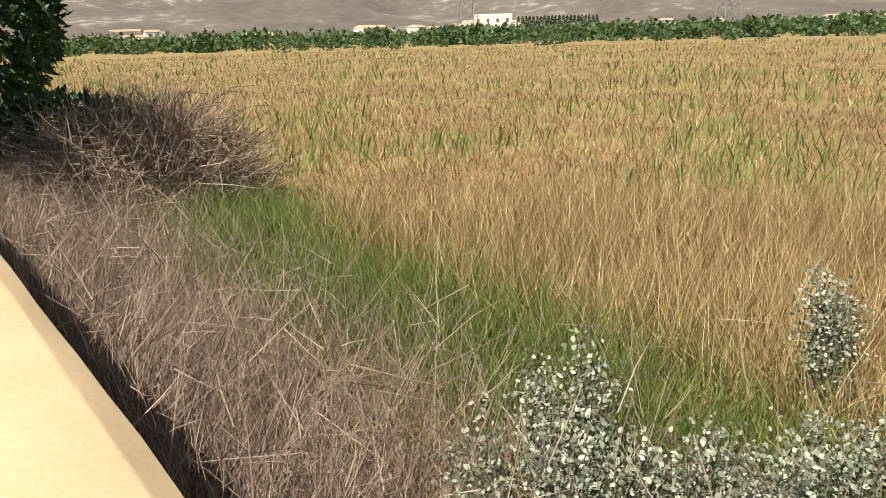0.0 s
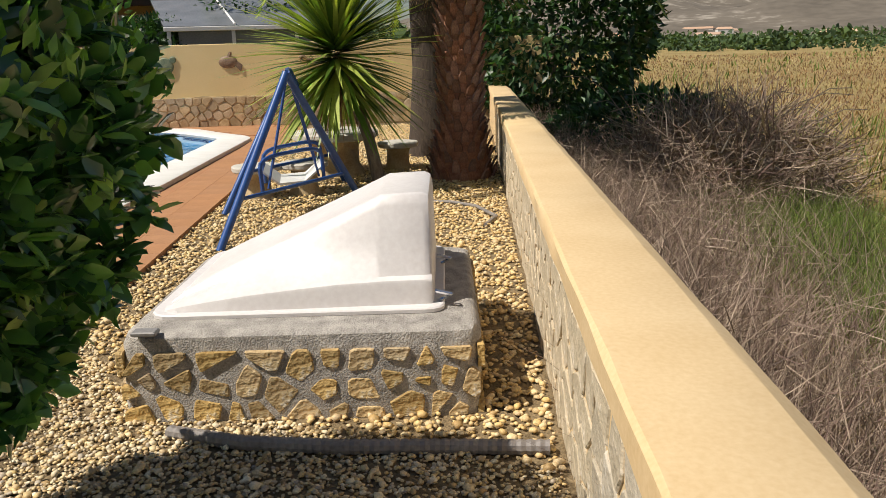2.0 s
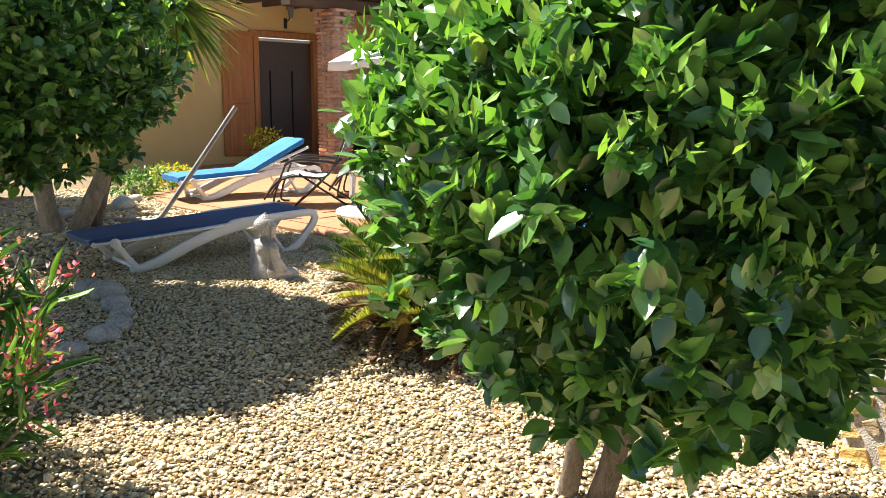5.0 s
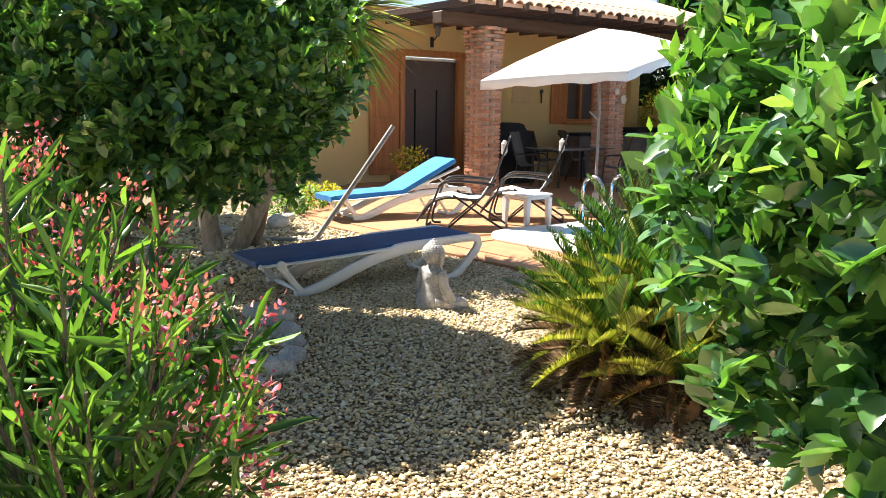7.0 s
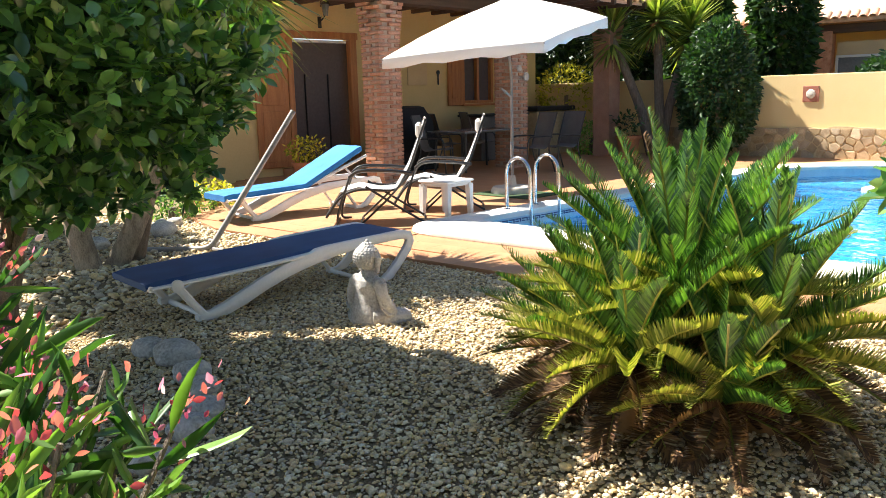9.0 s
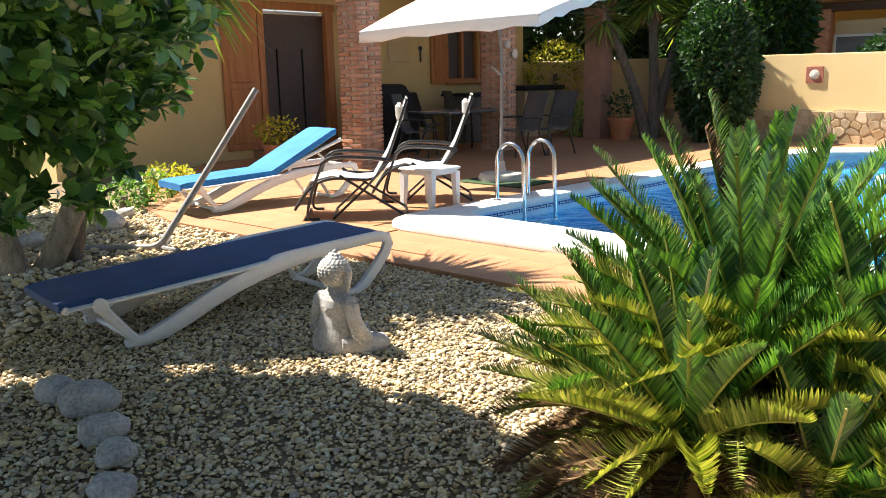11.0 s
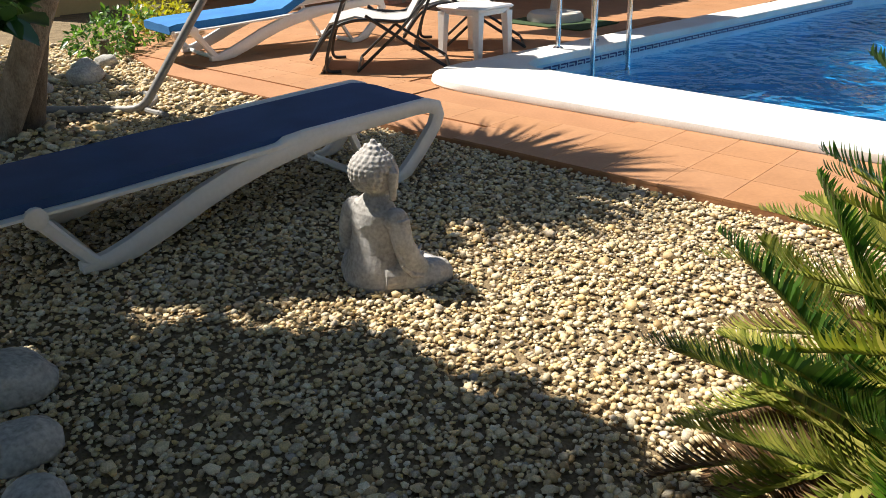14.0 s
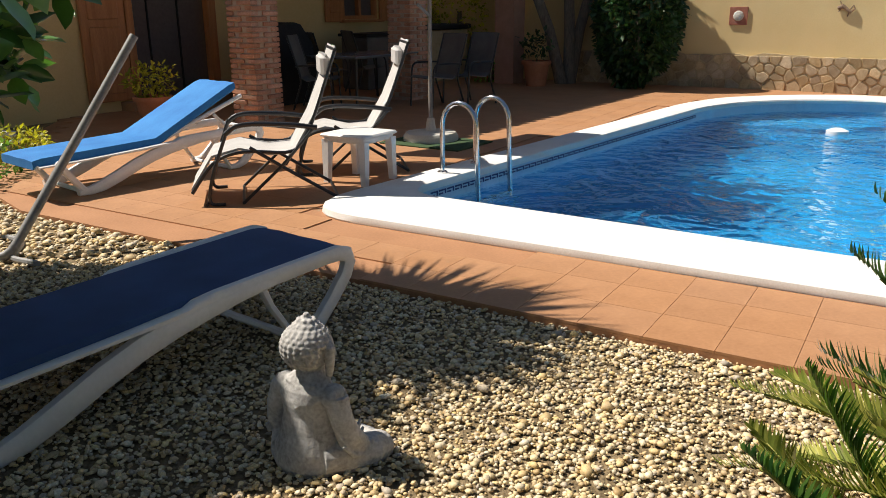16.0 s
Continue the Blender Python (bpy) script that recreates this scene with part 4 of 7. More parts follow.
def oleander(name, base, stems, height, spread, label, seed, group=""):
    rng = np.random.default_rng(seed)
    rr = random.Random(seed)
    t = empty(name, pose(*base), label, "shrub", group)
    st = Geo()
    mats, locs, fm, fl = [], [], [], []
    for i in range(stems):
        a = rr.uniform(0, 6.28)
        r = spread * rr.random() ** 0.5
        h = height * rr.uniform(0.55, 1.0) * (1 - 0.25 * (r / spread) ** 2)
        p = [Vector((0.25 * r * math.cos(a), 0.25 * r * math.sin(a), 0)), Vector((0.6 * r * math.cos(a), 0.6 * r * math.sin(a), h * 0.55)), Vector((r * math.cos(a), r * math.sin(a), h))]
        st.tube(p, [0.012, 0.009, 0.005], 5)
        n = 30
        tt = rng.uniform(0.22, 1.0, n)
        P = np.array([(1 - u) ** 2 * np.array(p[0]) + 2 * u * (1 - u) * np.array(p[1]) + u * u * np.array(p[2]) for u in tt])
        ax = np.array((p[2] - p[1]).normalized())
        d = ax * 0.9 + rng.normal(size=(n, 3)) * 0.65
        s = rng.uniform(0.12, 0.22, n)
        mats.append(frames_from(d, rng) * np.stack([s * 0.27, s, s], 1)[:, None, :])
        locs.append(P)
        if rr.random() < 0.62:
            q = np.array(p[2])
            m = rr.randint(22, 40)
            d = ax + rng.normal(size=(m, 3)) * 0.6
            s = rng.uniform(0.016, 0.030, m)
            fm.append(frames_from(d, rng) * np.stack([s * 1.1, s, s], 1)[:, None, :])
            fl.append(q + rng.normal(size=(m, 3)) * 0.035 + ax * 0.04)
    tagged(part("branchwork", st, M_bark, t), kind="stuff")
    part("leaves", cloud("leaves", LEAF_V, LEAF_F, np.concatenate(mats), np.concatenate(locs), True), M_oleander, t, "narrow green leaves")
    part("blossoms", cloud("blossoms", LEAF_V, LEAF_F, np.concatenate(fm), np.concatenate(fl), True), M_flower, t, "red-pink flower clusters")
    return t


oleander("oleander", (-3.95, -2.72, 0), 46, 1.34, 0.52, "tall pink-flowering oleander bush behind round stones", 8, "oleanders")
oleander("oleander", (-3.42, -2.16, 0), 46, 1.08, 0.64, "low pink-flowering oleander bush beside the gravel", 18, "oleanders")



def sword_plant(name, base, lean, trunk_h, r0, leaves, length, label, seed, width=0.05, skirt=0, droop=0.0):
    """Yucca or dragon tree: a trunk with a head of sword leaves."""
    rng = np.random.default_rng(seed)
    t = empty(name, pose(*base), label, "yucca")
    top = Vector((lean[0], lean[1], trunk_h))
    g = Geo().tube([(0, 0, -0.05), (lean[0] * 0.3, lean[1] * 0.3, trunk_h * 0.4), (lean[0] * 0.75, lean[1] * 0.75, trunk_h * 0.8), tuple(top)], [r0 * 1.25, r0, r0 * 0.9, r0 * 0.8], 10)
    part("trunk", g, M_bark, t, smooth=True)
    u = rng.random(leaves)
    el = np.radians(82 - 125 * u ** 0.9)
    az = rng.uniform(0, 6.283, leaves)
    d = np.stack([np.cos(el) * np.cos(az), np.cos(el) * np.sin(az), np.sin(el)], 1)
    s = length * rng.uniform(0.7, 1.1, leaves)
    R = frames_from(d, rng, 0.15, np.array((0, 0, 1.0)))
    Rm = R * np.stack([np.full(leaves, width), s, -s * (0.6 + droop)], 1)[:, None, :]
    loc = np.array(top) + np.stack([0 * u, 0 * u, 0.22 - 0.4 * u], 1) + d * 0.05
    part("leaves", cloud("leaves", BLADE_V, BLADE_F, Rm, loc), M_yucca, t, "stiff sword-shaped green leaves")
    if skirt:
        d = np.stack([0.35 * np.cos(az[:skirt]), 0.35 * np.sin(az[:skirt]), -np.ones(skirt)], 1)
        s = length * rng.uniform(0.4, 0.8, skirt)
        R = frames_from(d, rng) * np.stack([np.full(skirt, width * 0.7), s, s * 0.3], 1)[:, None, :]
        part("dry_skirt", cloud("dry_skirt", BLADE_V, BLADE_F, R, np.array(top) + np.array((0, 0, -0.1)) + rng.normal(size=(skirt, 3)) * 0.04), M_thatch, t, "hanging dry leaves")
    return t


sword_plant("yucca", (-7.15, 5.55, 0), (-0.5, -0.12, 1.3), 1.42, 0.06, 620, 1.12, "young yucca with a leaning trunk beside the swing", 12, 0.062, 60)
sword_plant("yucca", (-9.4, -3.95, 0), (0.25, 1.02, 2.4), 2.4, 0.07, 640, 0.88, "tall yucca leaning out of the citrus with arching yellow-green leaves", 13, 0.068, 0, 0.5)
for (bx, by, lx, ly, h, sd) in ((-19.25, 3.45, -0.3, -0.85, 2.5, 14), (-19.3, 3.6, -0.1, -0.1, 2.85, 15), (-19.35, 3.6, 0.0, 0.6, 2.55, 16)):
    sword_plant("dragon_tree", (bx, by, 0), (lx, ly, h), h, 0.10, 260, 0.85, "forked yucca tree with brown hanging leaves by the wall", sd, 0.075, 110)


def palm(name, base, r, h, label, seed):
    rng = np.random.default_rng(seed)
    rr = random.Random(seed)
    t = empty(name, pose(*base), label, "palm")
    part("trunk", Geo().lathe([(r * 1.1, -0.05), (r, 0.2), (r * 0.72, 0.62), (r * 0.66, h)], 20), M_palmbase, t, smooth=True)
    sg = Geo()
    sg.rings([[(-0.075, 0, 0), (0.075, 0, 0), (0.06, 0.03, 0.0), (-0.06, 0.03, 0)], [(-0.06, 0.05, 0.09), (0.06, 0.05, 0.09), (0.05, 0.075, 0.08), (-0.05, 0.075, 0.08)], [(-0.028, 0.10, 0.15), (0.028, 0.10, 0.15), (0.02, 0.115, 0.14), (-0.02, 0.115, 0.14)]])
    me = sg.mesh("boot")
    for c in range(int(h / 0.105)):
        z = c * 0.105
        rad = r * (1.08 - 0.38 * min(1, z / 0.62))
        n = 11
        for k in range(n):
            a = 360 / n * (k + 0.5 * (c % 2)) + rr.uniform(-4, 4)
            part("boot", me, M_palmbase, t, m=pose(0, 0, z + rr.uniform(-0.02, 0.02), 0, 0, a) @ Matrix.Translation((0, rad - 0.02, 0)) @ pose(0, 0, 0, rr.uniform(-8, 6), 0, 0) @ Matrix.Diagonal((0.72, 0.75, 1.0, 1.0)))
    mats, locs = [], []
    for i in range(46):
        R, P, pts = frond_parts(2.7 * rng.uniform(0.85, 1.1), 60, 0.03, 0.42, rng, 0.8, 50, 0.2)
        M = np.array(Matrix.Rotation(i * 2.39996, 3, "Z") @ Matrix.Rotation(radians(78 - 95 * (i / 46)), 3, "X"))
        mats.append(np.einsum("ij,kjl->kil", M, R))
        locs.append(P @ M.T + np.array((0, 0, h)))
    part("fronds", cloud("fronds", BLADE_V, BLADE_F, np.concatenate(mats), np.concatenate(locs)), M_yucca, t, "arching feather fronds")
    n = 900
    az = rng.uniform(0, 6.283, n)
    out = rng.uniform(0.3, 1.0, n)
    d = np.stack([np.cos(az) * out, np.sin(az) * out, -np.ones(n)], 1)
    s = rng.uniform(0.45, 1.0, n)
    R = frames_from(d, rng) * np.stack([np.full(n, 0.022), s, s * 0.2], 1)[:, None, :]
    part("dry_skirt", cloud("dry_skirt", BLADE_V, BLADE_F, R, np.stack([np.cos(az) * r * 0.9, np.sin(az) * r * 0.9, np.full(n, h - 0.05) + rng.normal(size=n) * 0.2], 1)), M_thatch, t, "hanging dry brown fronds")
    return t


palm("date_palm", (-7.12, 6.74, 0), 0.33, 2.95, "stout date palm trunk covered in reddish leaf boots", 17)
# Shaded trunk: the darkness is in the bark colour.
palm_b = part("fan_palm", Geo().lathe([(0.36, -0.05), (0.30, 0.4), (0.24, 1.2), (0.26, 2.2), (0.24, 3.4)], 16), M_bark_shaded, smooth=True)
palm_b.matrix_basis = pose(-8.8, 7.95, 0)
tagged(palm_b, "palm trunk behind the date palm, coloured dark for the palms' shade", "palm")


def bush(name, base, radii, count, size, material, label, seed, low=0.0, category="bush"):
    rng = np.random.default_rng(seed)
    t = empty(name, pose(*base), label, category)
    part("stem", Geo().tube([(0, 0, -0.05), (0, 0, radii[2])], 0.05, 6), M_bark, t)
    R, loc = leafy(name, (0, 0, radii[2] + low), radii, count, size, rng, 30, 0.7)
    part("crown", cloud("crown", LEAF_SV, LEAF_SF, R, loc, True), material, t)
    return t


bush("clipped_bush", (-18.22, 4.42, 0), (0.74, 0.74, 1.36), 9000, 0.12, M_leaf_dark, "tall clipped dark green bush against the wall", 20)
bush("yellow_shrub", (-21.6, 2.0, 0.6), (0.7, 0.7, 0.75), 1500, 0.1, M_cactusyellow, "yellow-green flowering shrub by the porch", 21)
bush("round_shrub", (-20.1, 2.3, 0), (0.42, 0.42, 0.4), 900, 0.08, M_leaf_new, "small round bright green shrub by the porch", 22)
for x, y, r, h, sd in ((-22.0, 5.2, 0.7, 2.6, 23), (-23.2, 4.1, 0.6, 3.0, 24), (-22.6, 7.5, 0.75, 3.2, 25), (-25.5, 0.2, 1.1, 2.6, 32), (-25.0, 2.6, 1.0, 2.4, 33)):
    bush("cypress", (x, y, 0), (r, r, h), 8000, 0.25, M_leaf_dark, "dark green cypress behind the wall", sd, category="tree")
bush("neighbour_shrub", (-19.9, 9.6, 0), (1.5, 1.5, 1.15), 5200, 0.18, M_leaf_dark, "dark green shrub behind the garden wall", 26)
bush("neighbour_tree", (-19.6, 12.3, 0), (1.4, 1.4, 1.9), 2600, 0.15, M_leaf_dark, "leafy tree in the neighbouring garden", 27, 0.5, "tree")
bush("field_tree", (-10.4, 12.9, -0.3), (1.9, 1.8, 2.1), 9000, 0.21, M_leaf_dark, "dark leafy tree beyond the garden wall", 28, 0.1, "tree")
bush("field_bush", (-6.6, 9.7, -0.3), (1.3, 1.1, 0.55), 4200, 0.14, M_leaf_dark, "low dark shrub behind the garden wall", 29)


# ---- loungers ----
def moulded(prof, y, w):
    """A moulded plastic bar: along (s, z, half thickness), rounded, w half wide."""
    g, rings = Geo(), []
    for i, (s, z, hh) in enumerate(prof):
        a, b = prof[max(0, i - 1)], prof[min(len(prof) - 1, i + 1)]
        ds, dz = b[0] - a[0], b[1] - a[1]
        d = math.hypot(ds, dz) or 1
        ns, nz = -dz / d, ds / d
        rings.append([(s + ns * hh * q, y + w * p, z + nz * hh * q) for p, q in ((-1, -0.6), (-0.6, -1), (0.6, -1), (1, -0.6), (1, 0.6), (0.6, 1), (-0.6, 1), (-1, 0.6))])
    return g.rings(rings)


def lounger(m, raised, label, fabric, fabric_label, group):
    t = empty("sun_lounger", m, label, "sun lounger", group)
    L, W = 2.06, 0.60
    for y in (-W / 2, W / 2):
        part("side_rail", moulded([(0.03, 0.266, 0.008), (0.4, 0.276, 0.009), (0.9, 0.300, 0.011), (1.16, 0.315, 0.014), (1.2, 0.319, 0.030), (1.3, 0.324, 0.036), (1.6, 0.338, 0.034), (1.9, 0.350, 0.032), (1.98, 0.350, 0.034), (2.03, 0.335, 0.036), (2.045, 0.295, 0.035), (2.02, 0.24, 0.033), (1.93, 0.14, 0.032), (1.84, 0.055, 0.032), (1.77, 0.025, 0.022), (1.68, 0.022, 0.018)], y, 0.026), M_white_plastic, t, smooth=True)
        part("arm", moulded([(0.30, 0.03, 0.022), (0.40, 0.035, 0.033), (0.50, 0.058, 0.042), (0.64, 0.112, 0.046), (0.80, 0.180, 0.047), (0.95, 0.232, 0.046), (1.10, 0.270, 0.044), (1.25, 0.296, 0.040), (1.42, 0.318, 0.034), (1.6, 0.33, 0.026)], y, 0.028), M_white_plastic, t, smooth=True)
        part("front_leg", moulded([(0.185, 0.262, 0.026), (0.21, 0.225, 0.026), (0.28, 0.13, 0.024), (0.34, 0.055, 0.024), (0.40, 0.018, 0.018)], y * 1.01, 0.024), M_white_plastic, t, smooth=True)
        part("strut", moulded([(1.70, 0.025, 0.014), (1.64, 0.11, 0.014), (1.575, 0.21, 0.015), (1.53, 0.31, 0.018)], y * 0.98, 0.018), M_white_plastic, t, smooth=True)
        part("pin", Geo().lathe([(0.030, -0.016), (0.040, -0.01), (0.040, 0.01), (0.030, 0.016)], 14, pose(0.185, y * 1.06, 0.262, 90, 0, 0)), M_white_plastic, t, smooth=True)
    for s, z in ((0.03, 0.262), (2.02, 0.335), (0.37, 0.024), (1.70, 0.022)):
        part("crossbar", Geo().tube([(s, -W / 2, z), (s, W / 2, z)], 0.02, 8), M_white_plastic, t, smooth=True)
    # sling or cushion
    g = Geo()
    rows = []
    for i in range(29):
        s = 0.0 + 2.02 * i / 28
        z = 0.272 + 0.078 * s / 2.02
        if raised and s > 1.05:
            z = 0.33 + (s - 1.05) * 0.40
            s = 1.05 + (s - 1.05) * 0.80
        th = 0.055 if raised else 0.03
        e = 0.012 if i in (0, 28) else 0.0
        half = W / 2 - 0.015
        rows.append([(s, -half, z), (s, -half + 0.02, z - 0.02), (s, half - 0.02, z - 0.02), (s, half, z), (s, half - 0.012, z + th - e), (s, half * 0.5, z + th + 0.006 - e), (s, 0, z + th + 0.002 - e), (s, -half * 0.5, z + th + 0.006 - e), (s, -half + 0.012, z + th - e)])
    g.rings(rows)
    part("cushion" if raised else "sling", g, fabric, t, fabric_label, smooth=True)
    if raised:
        for y in (-W / 2 + 0.05, W / 2 - 0.05):
            part("prop", Geo().tube([(1.6, y, 0.50), (1.75, y, 0.36)], 0.014, 6), M_white_plastic, t)
            part("back_rail", Geo().tube([(1.0, y, 0.31), (1.9, y, 0.64)], 0.02, 8), M_white_plastic, t)
    return t


lounger(pose(-7.30, -3.20, 0, 0, 0, 130.5), False, "white plastic sun lounger with a navy sling on gravel", M_navy, "navy blue fabric", "sun loungers")
lounger(pose(-11.35, -3.72, 0.04, 0, 0, 128.0), True, "white plastic sun lounger with a raised bright blue cushion", M_azure, "bright blue padded cushion", "sun loungers")


# ---- seated statue ----
def statue(m):
    g = Geo()

    def ell(c, r, n=14, tilt=(0, 0, 0)):
        mm = Matrix.Translation(c) @ pose(0, 0, 0, *tilt)
        g.rings([[(r[0] * math.sin(math.pi * (i + 0.02) / n * 0.998) * math.cos(2 * math.pi * k / n), r[1] * math.sin(math.pi * (i + 0.02) / n * 0.998) * math.sin(2 * math.pi * k / n), -r[2] * math.cos(math.pi * (i + 0.02) / n * 0.998)) for k in range(n)] for i in range(n + 1)], mm)

    # x faces forward
    body = ((0.0, -0.012, 0.082, 0.112), (0.03, -0.014, 0.092, 0.124), (0.08, -0.012, 0.088, 0.118), (0.14, -0.004, 0.076, 0.102), (0.20, -0.002, 0.070, 0.092), (0.25, -0.006, 0.072, 0.100), (0.285, -0.008, 0.064, 0.104), (0.31, -0.004, 0.052, 0.084), (0.328, 0.002, 0.044, 0.062), (0.345, 0.006, 0.040, 0.044), (0.38, 0.008, 0.040, 0.042))
    g.rings([[(cx + rx * math.cos(a), ry * math.sin(a), z) for a in [2 * math.pi * k / 28 for k in range(28)]] for z, cx, rx, ry in body])
    for s in (-1, 1):
        ell((-0.004, s * 0.100, 0.270), (0.048, 0.040, 0.044))
        g.tube([(-0.004, s * 0.110, 0.27), (-0.004, s * 0.132, 0.20), (0.016, s * 0.146, 0.14), (0.05, s * 0.150, 0.095), (0.10, s * 0.105, 0.078), (0.13, s * 0.05, 0.072)], [0.040, 0.038, 0.041, 0.046, 0.040, 0.030], 14)
        g.tube([(-0.03, s * 0.07, 0.055), (0.05, s * 0.13, 0.056), (0.12, s * 0.165, 0.054), (0.165, s * 0.165, 0.052), (0.19, s * 0.15, 0.05)], [0.058, 0.062, 0.060, 0.054, 0.036], 16)
        g.tube([(0.15, s * 0.165, 0.045), (0.19, s * 0.10, 0.042), (0.205, s * 0.02, 0.042), (0.19, -s * 0.06, 0.045)], [0.044, 0.044, 0.040, 0.028], 12)
        # sleeve folds hanging from the arm
        for q in range(4):
            z = 0.075 + q * 0.026
            g.tube([(-0.035 + 0.004 * q, s * (0.160 - 0.008 * q), z + 0.05), (0.0, s * (0.176 - 0.008 * q), z + 0.012), (0.045, s * (0.184 - 0.009 * q), z), (0.085, s * (0.172 - 0.010 * q), z + 0.018)], [0.005, 0.010, 0.010, 0.005], 8)
        # hem over the knee
        g.tube([(0.085, s * 0.205, 0.02), (0.09, s * 0.21, 0.06), (0.085, s * 0.185, 0.11)], 0.006, 8)
    ell((0.07, 0, 0.035), (0.14, 0.15, 0.045))
    # collar and cross folds of the robe on the back
    g.tube([(-0.046, -0.06, 0.312), (-0.060, 0.0, 0.298), (-0.046, 0.06, 0.312)], 0.005, 8)
    for z, w, x in ((0.235, 0.04, -0.076), (0.18, 0.05, -0.070), (0.115, 0.05, -0.081), (0.06, 0.06, -0.098)):
        g.tube([(x + 0.014, -w, z + 0.016), (x, -0.005, z), (x + 0.012, w * 0.9, z + 0.010)], [0.002, 0.0045, 0.002], 8)
    face = len(g.v)
    ell((0.014, 0, 0.405), (0.066, 0.060, 0.076))
    ell((0.05, 0, 0.378), (0.03, 0.034, 0.03))
    ell((0.074, 0, 0.402), (0.012, 0.010, 0.02))
    for s in (-1, 1):
        g.tube([(0.010, s * 0.060, 0.442), (0.0, s * 0.072, 0.425), (0.0, s * 0.073, 0.385), (0.006, s * 0.066, 0.335)], [0.010, 0.018, 0.015, 0.011], 10)
    ell((-0.01, 0, 0.425), (0.066, 0.063, 0.066))
    ell((-0.012, 0, 0.485), (0.036, 0.036, 0.028))
    for row in range(11):
        ph = radians(-48 + row * 12)
        n = max(6, int(24 * math.cos(ph)))
        for k in range(n):
            a = 2 * math.pi * (k + 0.5 * (row % 2)) / n
            if math.cos(a) > (0.55 if row > 4 else -0.28) and row < 7:
                continue
            ell((-0.012 + 0.069 * math.cos(ph) * math.cos(a), 0.067 * math.cos(ph) * math.sin(a), 0.422 + 0.069 * math.sin(ph)), (0.0115, 0.0115, 0.0105), 6)
    for row, (z, r, n) in enumerate(((0.488, 0.034, 12), (0.503, 0.022, 8))):
        for k in range(n):
            a = 2 * math.pi * (k + 0.5 * row) / n
            ell((-0.012 + r * math.cos(a), r * math.sin(a), z), (0.0095, 0.0095, 0.009), 6)
    ell((-0.012, 0, 0.516), (0.012, 0.012, 0.012), 6)
    # the head stands large on the narrow shoulders
    g.v[face:] = [(x * 1.13, y * 1.13, 0.33 + (z - 0.33) * 1.06) for x, y, z in g.v[face:]]
    ob = part("buddha_statue", g, M_statue, smooth=True, m=m)
    cast = ob.modifiers.new("cast", "REMESH")
    cast.mode, cast.voxel_size, cast.use_smooth_shade = "VOXEL", 0.0036, True
    worn = ob.modifiers.new("worn", "SMOOTH")
    worn.factor, worn.iterations = 0.4, 1
    return tagged(ob, "grey cast-stone seated Buddha statue on the gravel", "statue")


statue(pose(-7.165, -1.69, -0.012, 0, 4, 139) @ Matrix.Scale(0.99, 4))


# ---- poolside things ----
def bent(path, r, n=10, steps=5):
    """A tube through rounded corners."""
    pts = [Vector(p) for p in path]
    out = [pts[0]]
    for a, b, c in zip(pts, pts[1:], pts[2:]):
        k = min(0.45, 0.09 / max(0.01, min((a - b).length, (c - b).length)))
        p, q = b.lerp(a, k), b.lerp(c, k)
        for i in range(steps):
            t = i / (steps - 1)
            out.append((p.lerp(b, t)).lerp(b.lerp(q, t), t))
    out.append(pts[-1])
    return Geo().tube(out, r, n)


lad = empty("pool_ladder", pose(-11.3, -0.42, 0.098, 0, 0, 45), "curved stainless steel pool ladder on the coping", "ladder")
for off in (0.0, 0.50):
    mm = Matrix.Rotation(radians(88), 4, "Z") @ Matrix.Translation((off, 0, 0))
    arc = [(0, 0, 0), (0, 0, 0.35)] + [(0, -0.17 + 0.17 * math.cos(a), 0.40 + 0.19 * math.sin(a)) for a in [math.pi * i / 10 for i in range(11)]] + [(0, -0.345, 0.2), (0, -0.36, -0.15), (0, -0.36, -0.8)]
    part("rail", Geo().tube([tuple(mm @ Vector(p)) for p in arc], 0.021, 12), M_steel, lad, smooth=True)
    part("flange", Geo().lathe([(0.045, 0), (0.045, 0.012), (0.024, 0.022)], 14, mm), M_steel, lad)
mm = Matrix.Rotation(radians(88), 4, "Z")
for z in (-0.3, -0.55, -0.78):
    part("step", Geo().box((0.25, -0.36, z), (0.5, 0.07, 0.03), mm, 0.006), M_steel, lad)


def side_table(m):
    t = empty("side_table", m, "small white plastic side table on the deck", "table")
    part("tabletop", Geo().box((0, 0, 0.395), (0.46, 0.46, 0.03), bevel=0.012).box((0, 0, 0.365), (0.41, 0.41, 0.05), bevel=0.01), M_white_plastic, t)
    for x in (-0.185, 0.185):
        for y in (-0.185, 0.185):
            part("leg", Geo().rings([[(x * k + sx * w, y * k + sy * w, z) for sx, sy in ((-1, -1), (1, -1), (1, 1), (-1, 1))] for k, w, z in ((1.05, 0.024, 0), (1, 0.034, 0.36))]), M_white_plastic, t)


side_table(pose(-11.42, -1.10, 0.042, 0, 0, 47))


